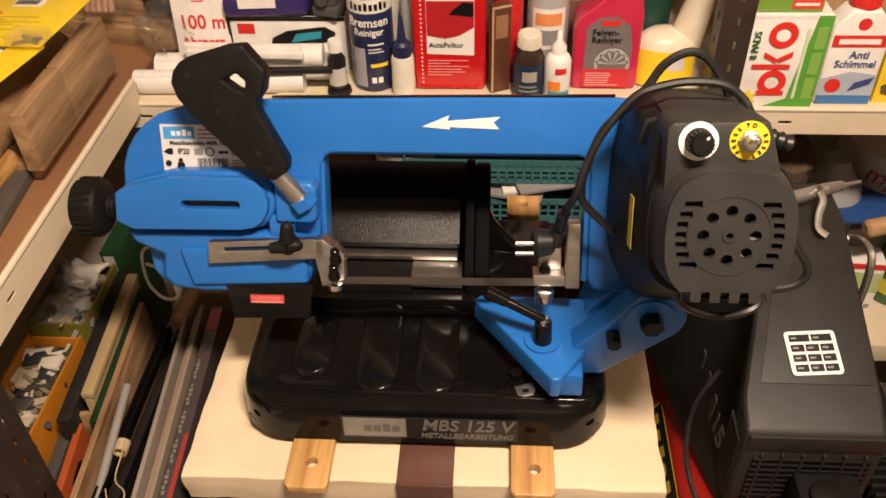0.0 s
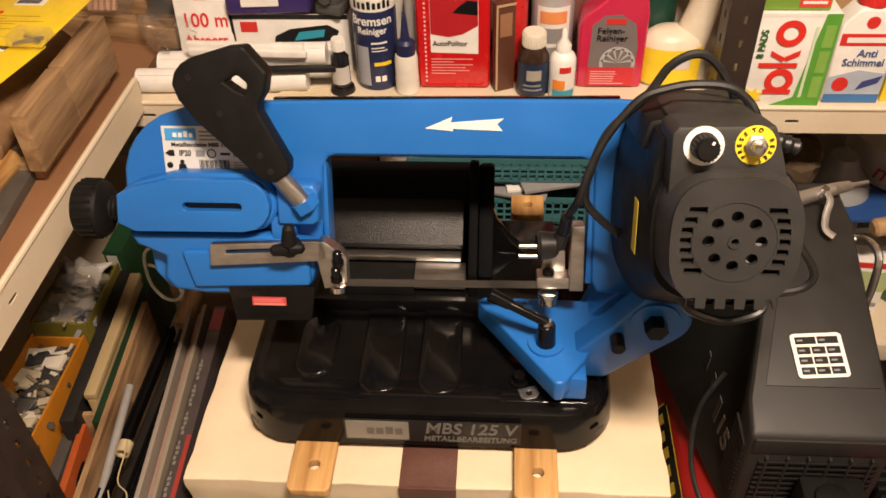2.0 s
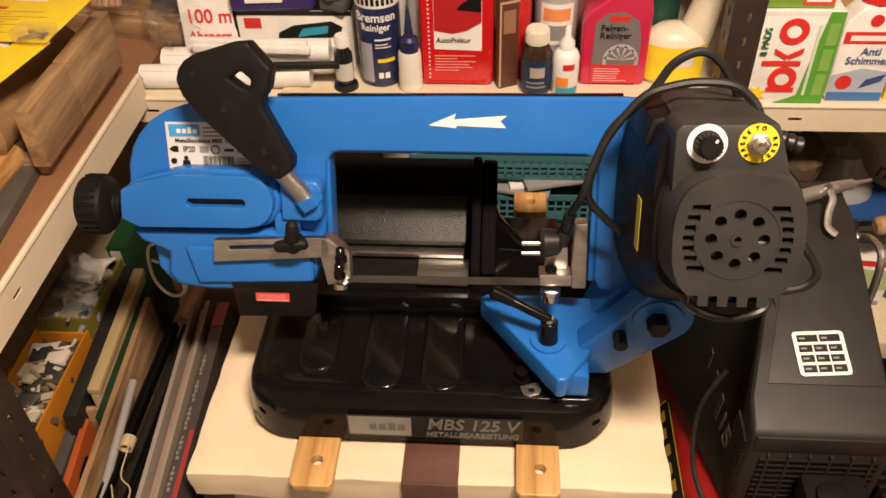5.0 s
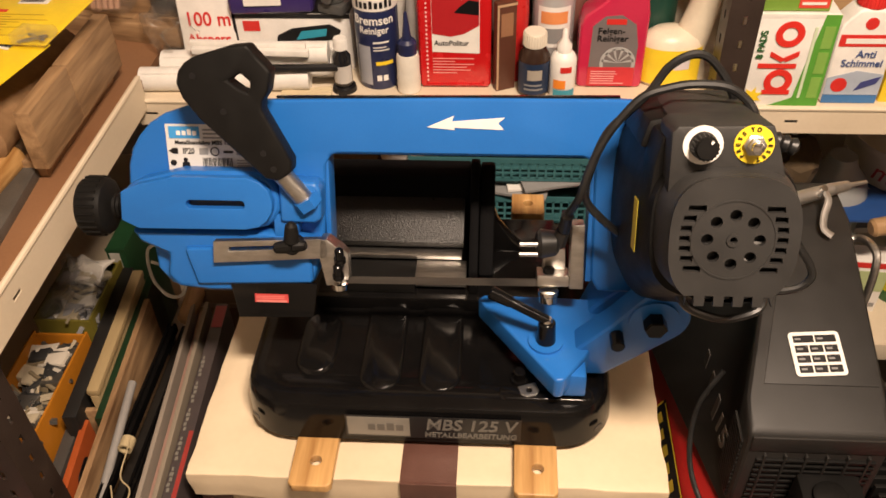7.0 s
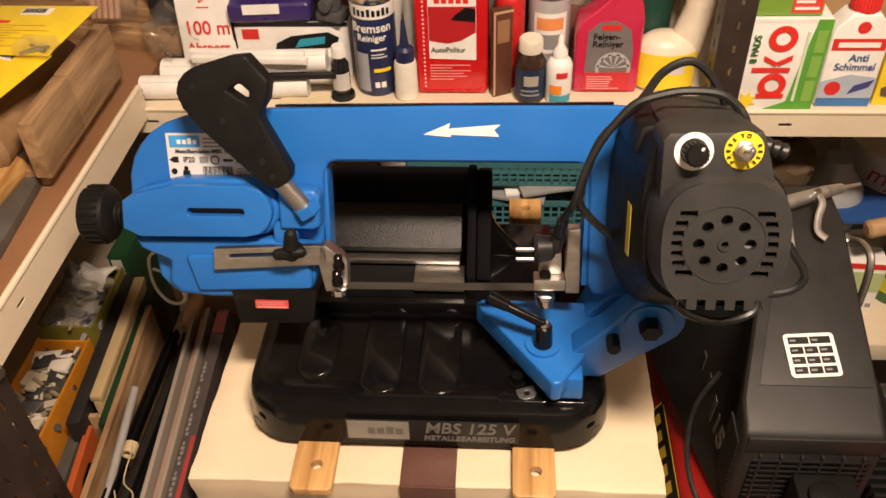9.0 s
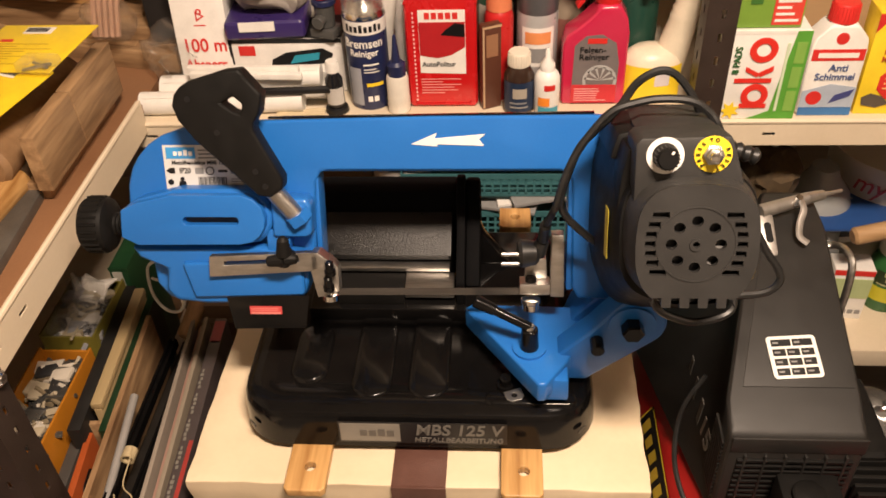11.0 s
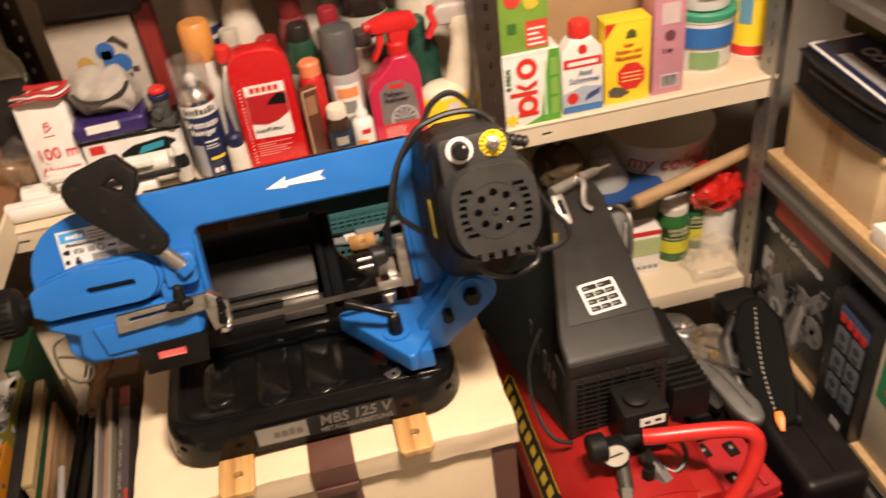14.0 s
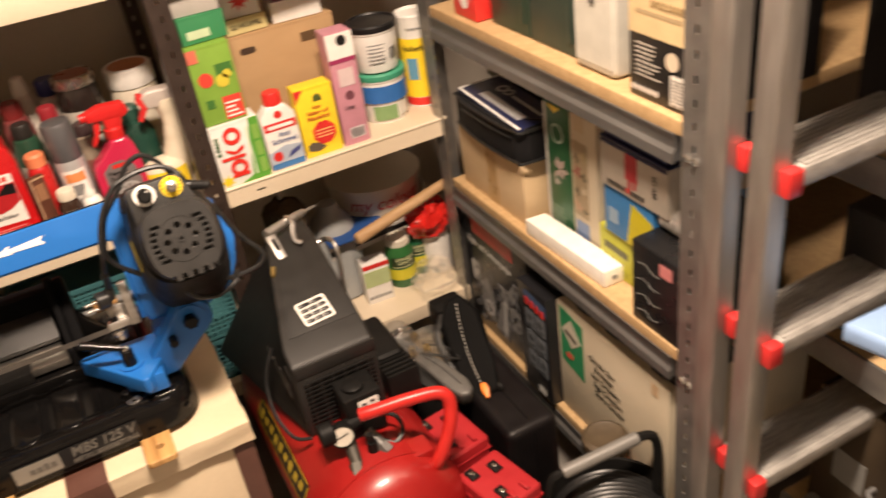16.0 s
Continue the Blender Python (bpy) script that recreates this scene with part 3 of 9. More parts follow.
part("sticker_title", words("IP20", 0.0075, lean(-0.2385, -0.0285, 0.0003), squeeze=0.85, bold=0.00012), M_DARK, sticker)
part("small_print", join(bars(-0.224, -0.19, -0.0165, -0.0055, 3, s2, 0.4), bars(-0.194, -0.166, -0.0445, -0.0345, 4, s2, 0.35)), paint((0.2, 0.2, 0.2)), sticker, kind="stuff")
part("barcode", join(*[quad(-0.226 + 0.0014 * i, -0.226 + 0.0014 * i + (0.0005, 0.0009, 0.0007)[i % 3], -0.0445, -0.0345, s2) for i in range(20)]), M_DARK, sticker, kind="stuff")
part("pictogram", join(disc(-0.2535, -0.0395, 0.0028, s2), prism([(-0.246, -0.0445), (-0.238, -0.0445), (-0.239, -0.0385), (-0.245, -0.0385)], 0, 0.0005, s2), disc(-0.242, -0.0365, 0.002, s2), prism([(-0.257, -0.0283), (-0.253, -0.0255), (-0.2485, -0.0255), (-0.2485, -0.031), (-0.253, -0.031)], 0, 0.0005, s2), disc(-0.214, -0.0285, 0.0042, s2, hole=0.0033), quad(-0.206, -0.197, -0.030, -0.0275, s2)), M_DARK, sticker, kind="stuff")
part("pictogram", join(quad(-0.2285, -0.2205, -0.0315, -0.0255, s2), quad(-0.194, -0.18, -0.0315, -0.0255, s2)), M_GREY, sticker, kind="stuff")
part("arrow_decal", prism([(-0.0195, -0.0034), (0.0050, 0.0072), (0.0030, 0.0020), (0.0500, 0.0060), (0.0440, 0.0010), (0.0490, -0.0050), (0.0050, -0.0035), (0.0055, -0.0056)], 0.0003, 0.0008, LM), M_WHITE, saw, "white arrow sticker")

# tension knob at the bow's end
knob_m = lean(-0.321, -0.0835, -0.002) @ pose(0, 0, 0, 0, -90) @ Matrix.Diagonal((1.10, 1.10, 1.2, 1))
knob = part("tension_knob", lathe([(0.016, -0.004), (0.0235, 0.0), (0.025, 0.004), (0.025, 0.016), (0.023, 0.020), (0.012, 0.021), (0.009, 0.0225)], 28, m=knob_m), M_PLASTIC, saw, "round black plastic knob")
part("knob_ribbing", join(*[rod(knob_m @ Vector((0.0248 * math.cos(a), 0.0248 * math.sin(a), 0.003)), knob_m @ Vector((0.0248 * math.cos(a), 0.0248 * math.sin(a), 0.017)), 0.0016, 6) for a in [math.pi * i / 12 for i in range(24)]]), M_PLASTIC, knob, kind="stuff")
part("knob_stem", lathe([(0.0105, 0)] + [(0.0105 + 0.0016 * (i % 2), 0.002 * i) for i in range(1, 17)] + [(0.0105, 0.034)], 16, m=lean(-0.298, -0.0835, -0.004) @ pose(0, 0, 0, 0, -90)), M_PLASTIC, saw, "threaded black stem")

# pistol grip on a steel stub
gout = [(-0.2295, 0.040), (-0.2265, 0.0500), (-0.2205, 0.0570), (-0.2131, 0.0614), (-0.181, 0.0708), (-0.1656, 0.0722), (-0.1622, 0.0677), (-0.1469, 0.0501), (-0.1506, 0.0327), (-0.1560, 0.0250), (-0.1570, 0.0170), (-0.1340, -0.0270), (-0.1345, -0.0365), (-0.1466, -0.0450), (-0.1575, -0.0430), (-0.2114, 0.0090), (-0.2250, 0.0270)]
ghole = [(-0.1846, 0.0419), (-0.1734, 0.0485), (-0.1650, 0.0410), (-0.1675, 0.0320), (-0.1746, 0.0345)]
grip = part("handle_grip", holed(gout, [ghole], 0.018, 0.040, LM, 0.0032), M_PLASTIC, saw, "black plastic pistol grip with a trigger opening")
part("grip_screw", join(*[disc(u, v, 0.0028, lean(0, 0, 0.0401), 0.0005, 12) for u, v in ((-0.214, 0.046), (-0.190, 0.016), (-0.158, -0.020), (-0.150, -0.034))]), M_DARK, grip, kind="stuff")
part("handle_stub", leaned(rod((-0.148, -0.038, 0.029), (-0.126, -0.069, 0.022), 0.0088, 18)), M_STEEL, saw, "bare steel stub of the handle")
part("handle_collar", leaned(rod((-0.1285, -0.064, 0.023), (-0.1235, -0.0725, 0.021), 0.0125, 6)), M_BLUE, saw)

# left blade guide on its sliding bar
part("guide_bar", holed([(-0.2150, -0.1262), (-0.1120, -0.1195), (-0.1075, -0.1165), (-0.1082, -0.1021), (-0.1158, -0.1011), (-0.2135, -0.1053)], [[(-0.1997, -0.1143), (-0.1266, -0.1102), (-0.1264, -0.1068), (-0.1994, -0.1104)]], 0.022, 0.031, LM, 0.0009), M_STEEL, saw, "bare steel guide bar with a slot")
part("wing_bolt", leaned(join(rod((-0.1365, -0.1045, 0.028), (-0.1365, -0.1025, 0.050), 0.0078, 12, w=0.002), rod((-0.1365, -0.100, 0.046), (-0.1353, -0.079, 0.050), 0.0075, 12, 0.0055, 0.003), rod((-0.1365, -0.1025, 0.046), (-0.1530, -0.1045, 0.047), 0.0068, 10, 0.0052, 0.002), rod((-0.1365, -0.1025, 0.046), (-0.1235, -0.1010, 0.047), 0.0065, 10, 0.0050, 0.002))), M_PLASTIC, saw, "black clamping lever")
part("guide_block", join(prism([(-0.1166, -0.1158), (-0.1150, -0.1010), (-0.1081, -0.1010), (-0.0990, -0.1085), (-0.0985, -0.1440), (-0.1105, -0.1465)], 0.012, 0.031, LM, 0.0014), prism([(-0.0990, -0.1085), (-0.0905, -0.1180), (-0.0905, -0.1428), (-0.0995, -0.1445)], 0.010, 0.024, LM, 0.0012)), M_STEEL, saw, "steel blade guide block")
for u, v in ((-0.0965, -0.1135), (-0.0985, -0.1290)):
    part("guide_bolt", leaned(join(rod((u, v - 0.006, 0.034), (u, v + 0.006, 0.037), 0.0042, 14, w=0.0014), rod((u, v - 0.008, 0.033), (u, v - 0.004, 0.0345), 0.0055, 14))), M_BLACK, saw, "black socket screw")
part("guide_roller", lathe([(0.006, 0), (0.0078, 0.001), (0.0078, 0.006), (0.006, 0.007)], 18, m=lean(-0.0985, -0.1505, 0.028) @ pose(0, 0, 0, -90)), M_CHROME, saw, "bright guide bearing")
plate = part("blade_guard", prism([(-0.2045, -0.1450), (-0.1215, -0.1490), (-0.1265, -0.1830), (-0.1985, -0.1850)], 0.019, 0.0212, LM, 0.0008), M_BLACK, saw, "black sheet guard with a red sticker")
part("red_sticker", quad(-0.1815, -0.1495, -0.1685, -0.1600, lean(0, 0, 0.0213)), paint((0.5, 0.06, 0.06), 0.35), plate, "small red warning sticker")
part("red_sticker_print", join(quad(-0.180, -0.151, -0.1680, -0.1660, lean(0, 0, 0.0219)), bars(-0.180, -0.153, -0.1645, -0.1608, 2, lean(0, 0, 0.0219), 0.4)), paint((0.62, 0.2, 0.18)), plate, kind="stuff")
part("blade", prism([(-0.098, -0.1526), (0.0845, -0.1508), (0.0845, -0.1436), (-0.098, -0.1457)], 0.0075, 0.0085, LM), ramp_mat("blade_steel", (0.1, 0.095, 0.09), (0.2, 0.19, 0.18), 0.4, 0.9, 60, (0.2, 1, 3), 0.1), saw, "thin grey saw blade")

# vice behind the blade: a sloping hammered jaw, a movable jaw on its right
YZ = Matrix(((0, 0, 1, 0), (1, 0, 0, 0), (0, 1, 0, 0), (0, 0, 0, 1)))
part("vice_jaw", prism([(0.716, 0.900), (0.757, 0.930), (0.754, 0.9385), (0.7135, 0.9085)], -0.134, 0.010, YZ, 0.0012), M_BLACKTEX, saw, "black hammered vice jaw")
part("vice_jaw_top", bx(-0.140, 0.016, 0.7545, 0.785, 0.857, 0.966, 0.003), M_MATT, saw)
part("vice_cheek", prism([(0.705, 0.857), (0.786, 0.857), (0.786, 0.960), (0.756, 0.946), (0.712, 0.914)], -0.1415, -0.1345, YZ, 0.0015), M_BLACK, saw)
part("vice_bed", bx(-0.134, 0.010, 0.716, 0.754, 0.857, 0.8985, 0.002), M_BLACK, saw)
part("jaw_lip", bx(-0.134, 0.008, 0.7045, 0.7155, 0.8930, 0.8985, 0.0008), M_STEEL, saw, "bare steel strip under the jaw")
part("bed_plate", bx(-0.113, -0.040, 0.672, 0.704, 0.874, 0.8915, 0.0012), M_PLASTIC, saw)
part("work_stop", bx(-0.0395, 0.014, 0.676, 0.7042, 0.880, 0.8925, 0.001), M_STEEL, saw, "bare steel work stop")
part("vice_table", bx(-0.145, 0.110, 0.664, 0.80, 0.857, 0.8735, 0.002), M_BLACK, saw)
mj = [(0.672, 0.874), (0.790, 0.874), (0.790, 0.945), (0.774, 0.972), (0.762, 0.984), (0.752, 0.987), (0.743, 0.982), (0.732, 0.962), (0.714, 0.938), (0.690, 0.920), (0.674, 0.902)]
part("moving_jaw", prism(mj, 0.0165, 0.0262, YZ, 0.003), M_MATT, saw, "black movable vice jaw")
part("moving_jaw", prism([(y + 0.006, z - 0.008) for y, z in mj[3:]] + [(0.690, 0.874), (0.785, 0.874)], 0.0264, 0.042, YZ, 0.004), M_MATT, saw)
part("moving_jaw_web", prism([(0.037, 0.874), (0.078, 0.874), (0.062, 0.890), (0.046, 0.915), (0.037, 0.945)], -0.74, -0.756, pose(0, 0, 0, 90), 0.003), M_BLACK, saw)

# right blade guide: an upright post on a foot
part("guide_block", join(prism([(0.1127, -0.1516), (0.1260, -0.1516), (0.1245, -0.0884), (0.1127, -0.0887)], -0.006, 0.012, LM, 0.0015), prism([(0.0831, -0.1498), (0.1127, -0.1495), (0.1127, -0.1386), (0.0831, -0.1386)], -0.012, 0.012, LM, 0.0015), prism([(0.0880, -0.1386), (0.1100, -0.1386), (0.1090, -0.1180), (0.0900, -0.1180)], -0.016, -0.004, LM, 0.001)), M_STEEL, saw, "steel blade guide block")
part("guide_roller", lathe([(0.005, 0), (0.0085, 0.001), (0.0085, 0.007), (0.0095, 0.008), (0.0095, 0.012), (0.006, 0.013)], 18, m=lean(0.094, -0.166, 0.010) @ pose(0, 0, 0, -90)), M_CHROME, saw, "bright guide bearing")
part("guide_bolt", leaned(rod((0.094, -0.1400, 0.004), (0.094, -0.1330, 0.004), 0.0055, 12, w=0.001)), M_BLACK, saw, "black socket screw")

# motor: a tapered housing on the bow's right wheel, a ribbed shroud before it
part("motor_housing", loft([(squircle(0.209, -0.062, 0.061, 0.090, 3.2), 0.0), (squircle(0.209, -0.060, 0.061, 0.088, 3.2), 0.045), (squircle(0.2075, -0.051, 0.0575, 0.068, 3.0), 0.10), (squircle(0.207, -0.043, 0.0545, 0.055, 3.0), 0.145), (squircle(0.207, -0.042, 0.0515, 0.053, 3.0), 0.158)], LM), M_PLASTIC, saw, "black motor housing")
part("switch_housing", loft([([(0.176, 0.0), (0.250, 0.0), (0.247, 0.0285), (0.240, 0.0325), (0.186, 0.0325), (0.178, 0.0285)], 0.002), ([(0.170, 0.0), (0.238, 0.0), (0.236, 0.032), (0.230, 0.0365), (0.178, 0.0365), (0.171, 0.032)], 0.09), ([(0.168, 0.0), (0.234, 0.0), (0.231, 0.032), (0.226, 0.0365), (0.175, 0.0365), (0.169, 0.032)], 0.152)], LM), M_HOUSING, saw, "dark grey switch housing on the motor")
part("housing_shoulder", prism([(0.152, 0.006), (0.178, 0.002), (0.178, 0.0305), (0.158, 0.0265)], 0.012, 0.105, LM, 0.003), M_PLASTIC, saw)
panel = part("control_panel", prism([(0.1625, -0.012), (0.2435, -0.012), (0.2410, 0.004), (0.2350, 0.024), (0.2300, 0.0380), (0.1665, 0.0365), (0.1622, 0.032)], 0.125, 0.172, LM, 0.0028, 2), M_HOUSING, saw, "dark grey control panel")
part("panel_side", prism([(0.1530, -0.030), (0.170, -0.030), (0.170, 0.026), (0.1605, 0.024), (0.1560, 0.004)], 0.105, 0.150, LM, 0.003), M_PLASTIC, saw)
kw = lean(0.1833, 0.0239, 0.172)
part("dial_ring", disc(0, 0, 0.0135, kw, 0.0008, 32), M_WHITE, panel, "white dial ring")
part("speed_dial", lathe([(0.0095, 0), (0.0095, 0.002), (0.0085, 0.004), (0.0078, 0.013), (0.0068, 0.0145)], 24, m=kw), M_PLASTIC, panel, "ribbed black speed dial")
part("dial_ribs", join(*[rod(kw @ Vector((0.0083 * math.cos(a), 0.0083 * math.sin(a), 0.004)), kw @ Vector((0.0078 * math.cos(a), 0.0078 * math.sin(a), 0.013)), 0.0008, 6) for a in [math.pi * i / 9 for i in range(18)]]), M_PLASTIC, panel, kind="stuff")
part("dial_mark", quad(-0.0008, 0.0008, 0.0045, 0.0068, kw @ pose(0, 0, 0.0147, 0, 0, -30)), M_WHITE, panel)
ky = lean(0.2171, 0.0248, 0.172)
part("reset_ring", disc(0, 0, 0.0134, ky, 0.0008, 32), M_YELLOW, panel, "yellow ring lettered press to reset")
part("reset_button", lathe([(0.0078, 0), (0.0078, 0.004), (0.006, 0.005), (0.006, 0.009), (0.0045, 0.0095)], 6, m=ky), M_STEEL, panel, "silver reset button")
part("reset_cap", lathe([(0.0045, 0.0096), (0.0042, 0.0125), (0.002, 0.0135)], 16, m=ky), M_CHROME, panel)
for word, mid in (("PRESS", 180), ("TO", 90), ("RESET", -25)):
    for i, ch in enumerate(word):
        a = mid - (i - (len(word) - 1) / 2) * 23
        part("reset_lettering", words(ch, 0.0040, ky @ pose(0.0106 * math.cos(radians(a)), 0.0106 * math.sin(radians(a)), 0.0007, 0, 0, a - 90), bold=0.00012), M_DARK, panel)
# shroud: a shell, then a front plate with real slots, holes and notches
HU, HV = 0.2062, -0.0378
part("motor_shroud", loft([(squircle(0.207, -0.0405, 0.0500, 0.0505, 3.1, 48, 0.08), 0.150), (squircle(0.207, -0.0405, 0.0485, 0.0495, 3.1, 48, 0.12), 0.166), (squircle(0.207, -0.0405, 0.0462, 0.0478, 3.1, 48, 0.14), 0.180), (squircle(0.207, -0.0405, 0.0440, 0.0455, 3.1, 48, 0.14), 0.1865)], LM, (True, False)), M_HOUSING, saw, "dark grey ribbed motor shroud")
edge = squircle(0.207, -0.0405, 0.0440, 0.0470, 3.1, 48, 0.14)
foot = [p for p in edge if p[1] > -0.0830]
start = max(range(len(foot)), key=lambda k: math.hypot(foot[k][0] - foot[k - 1][0], foot[k][1] - foot[k - 1][1]))
foot = foot[start:] + foot[:start]
for k in range(5):
    u = 0.2345 - 0.0134 * (4 - k)
    foot += [(u - 0.0033, -0.0872), (u - 0.0030, -0.0795), (u + 0.0030, -0.0795), (u + 0.0033, -0.0872)]
slots = []
for sd in (-1, 1):
    for i in range(7):
        zc = -0.0219 + 0.0073 * i
        inner = math.sqrt(0.0292 ** 2 - (0.9 * zc) ** 2)
        outer = math.sqrt(0.0368 ** 2 - (0.80 * zc) ** 2)
        if abs(i - 3) == 3:
            inner -= 0.0015
        slots.append([(HU + sd * inner, HV + zc - 0.0023), (HU + sd * outer, HV + zc - 0.0019), (HU + sd * (outer - 0.0004), HV + zc + 0.0023), (HU + sd * inner, HV + zc + 0.0026)])
for k in range(8):
    cu_, cv_ = HU + 0.0176 * math.cos(math.pi * k / 4), HV + 0.0176 * math.sin(math.pi * k / 4)
    slots.append([(cu_ + 0.0042 * math.cos(math.pi * j / 6), cv_ + 0.0042 * math.sin(math.pi * j / 6)) for j in range(12)])
slots.append([(HU + 0.0024 * math.cos(math.pi * j / 5), HV + 0.0024 * math.sin(math.pi * j / 5)) for j in range(10)])
part("shroud_face", holed(foot, slots, 0.1855, 0.190, LM, 0.0), M_HOUSING, saw, "grey vented front of the shroud", smooth=0)
part("fan_cavity", prism(squircle(0.207, -0.0405, 0.0435, 0.045, 3.1, 32, 0.14), 0.1805, 0.1815, LM), M_DARK, saw)
part("fan_blade", join(*[prism([(HU + 0.012 * math.cos(a), HV + 0.012 * math.sin(a)), (HU + 0.025 * math.cos(a + 0.1), HV + 0.025 * math.sin(a + 0.1)), (HU + 0.025 * math.cos(a + 0.42), HV + 0.025 * math.sin(a + 0.42)), (HU + 0.012 * math.cos(a + 0.3), HV + 0.012 * math.sin(a + 0.3))], 0.1818, 0.1835, LM) for a in [math.pi * k / 4 + 0.25 for k in range(4, 8)]]), paint((0.16, 0.155, 0.15), 0.5), saw, kind="stuff")
part("fan_ring", disc(HU, HV, 0.0288, lean(0, 0, 0.1899), 0.0008, 48, 0.0277), M_HOUSING, saw)
part("vent_hub", disc(HU, HV, 0.0048, lean(0, 0, 0.1901), 0.001, 18, 0.0026), M_HOUSING, saw)
wm = LM @ Matrix(((0.055, 0, -1, 0.1500), (0, 1, 0, -0.048), (1, 0, 0.055, 0.124), (0, 0, 0, 1)))
part("warning_sticker", quad(-0.007, 0.006, -0.022, 0.019, wm), paint((0.55, 0.45, 0.05)), saw, "narrow yellow warning sticker")

# swivel bracket with clamping lever and pivot
br = [(0.0275, 0.637), (0.034, 0.643), (0.100, 0.642), (0.150, 0.640), (0.148, 0.600), (0.129, 0.564), (0.108, 0.535), (0.101, 0.534)]
bracket = part("swivel_bracket", prism(br, 0.878, 0.903, None, 0.003, 3), M_BLUE, saw, "blue cast swivel bracket")
lug = [(0.108, 0.868), (0.150, 0.868)] + [(0.190 + 0.03 * math.cos(radians(a)), 0.944 + 0.03 * math.sin(radians(a))) for a in range(-50, 120, 14)] + [(0.15, 0.935), (0.118, 0.9)]
part("pivot_lug", prism(lug, -0.572, -0.60, pose(0, 0, 0, 90), 0.005, 3), M_BLUE, bracket, "blue pivot lug")
part("pivot_lug", prism([(x + 0.02, z + 0.01) for x, z in lug], -0.62, -0.66, pose(0, 0, 0, 90), 0.005, 3), M_BLUE, bracket)
part("pivot_boss", disc(0.187, 0.947, 0.022, front(0, 0.572, 0), 0.003, 28), M_BLUE, bracket)
part("pivot_bolt", rod((0.187, 0.572, 0.947), (0.187, 0.556, 0.947), 0.0105, 6, w=0.0015), M_BLACK, bracket, "black hexagon bolt")
part("stop_bolt", rod((0.156, 0.574, 0.925), (0.156, 0.556, 0.925), 0.0065, 10, w=0.001), M_BLACK, bracket)
part("bracket_wedge", prism([(0.101, 0.868), (0.131, 0.868), (0.130, 0.896), (0.108, 0.898)], -0.545, -0.575, pose(0, 0, 0, 90), 0.003), M_BLUE, bracket)
part("lever_washer", disc(0.093, 0.592, 0.0165, pose(0, -0.011, 0.903), 0.003, 28), M_BLUE, bracket)
part("bracket_foot", lathe([(0.026, 0.857), (0.026, 0.879)], 24, m=Matrix.Translation((0.1, 0.6, 0))), M_BLUE, bracket)
lever = part("clamp_lever", join(rod((0.093, 0.581, 0.904), (0.093, 0.581, 0.930), 0.0095, 18, 0.008, 0.001), rod((0.093, 0.581, 0.932), (0.054, 0.592, 0.947), 0.0048, 12), rod((0.06, 0.5905, 0.9447), (0.040, 0.596, 0.9523), 0.0058, 12, 0.0068, 0.001)), M_BLACK, bracket, "black clamping lever")
part("lever_screw", lathe([(0.005, 0), (0.005, 0.003), (0.004, 0.0045)], 14, m=Matrix.Translation((0.093, 0.581, 0.930))), M_CHROME, lever)
part("base_screw", join(rod((0.070, 0.573, 0.857), (0.070, 0.573, 0.870), 0.006, 12, w=0.001), rod((0.070, 0.573, 0.857), (0.070, 0.573, 0.860), 0.009, 12)), M_BLACK, saw)
pointer = part("scale_pointer", ring_bar(-0.009, 0.009, -0.007, 0.007, 0, 0.0015, 0, 0, 0.003, 0.0003), M_STEEL, None, "small steel scale pointer")
pointer.parent = saw
pointer.matrix_local = Matrix.Translation(Vector((0.079, 0.556, 0.861)) - ORIGIN[saw]) @ pose(0, 0, 0, 0, 0, 20)

# mains lead: plug lying on the vice, cable looped over the motor
plug = part("mains_plug", leaned(join(rod((0.081, -0.1025, 0.026), (0.100, -0.102, 0.024), 0.0135, 18, 0.0115, 0.003), rod((0.099, -0.102, 0.024), (0.1035, -0.088, 0.030), 0.008, 12, 0.006))), M_RUBBER, saw, "black two-pin mains plug")
for v in (-0.1017, -0.1112):
    part("plug_pin", leaned(rod((0.083, v + 0.0003, 0.030), (0.0652, v, 0.030), 0.0021, 10, w=0.0006)), M_STEEL, plug)
part("plug_sleeve", lathe([(0.0045, 0)] + [(0.0055 - 0.0012 * (i % 2), 0.004 * i) for i in range(1, 9)] + [(0.0035, 0.036)], 12, m=lean(0.1035, -0.089, 0.030) @ Vector((0.05, 0.9, 0.9)).to_track_quat("Z", "Y").to_matrix().to_4x4()), M_RUBBER, plug)
part("mains_cable", leaned(tube([(0.1050, -0.064, 0.055), (0.1085, -0.050, 0.075), (0.1120, -0.0362, 0.088), (0.1174, -0.0153, 0.09), (0.1269, 0.0073, 0.09), (0.1406, 0.0273, 0.09), (0.1544, 0.0418, 0.09), (0.1707, 0.0479, 0.09), (0.1913, 0.0515, 0.09), (0.2165, 0.0497, 0.09), (0.2323, 0.0393, 0.09), (0.2401, 0.0266, 0.09), (0.247, 0.010, 0.075), (0.253, -0.010, 0.05)], 0.0035, 8)), M_RUBBER, saw, "black mains cable")
part("mains_cable", leaned(tube([(0.152, -0.086, 0.045), (0.1339, -0.0700, 0.05), (0.1211, -0.0552, 0.055), (0.1165, -0.040, 0.065), (0.121, -0.018, 0.07), (0.131, 0.006, 0.065), (0.1452, 0.0210, 0.06), (0.1635, 0.0397, 0.06), (0.1771, 0.0597, 0.06), (0.1935, 0.0694, 0.06), (0.2066, 0.0678, 0.06), (0.2187, 0.0558, 0.06), (0.2278, 0.0405, 0.06), (0.236, 0.020, 0.05)], 0.0035, 8)), M_RUBBER, saw, "black mains cable")
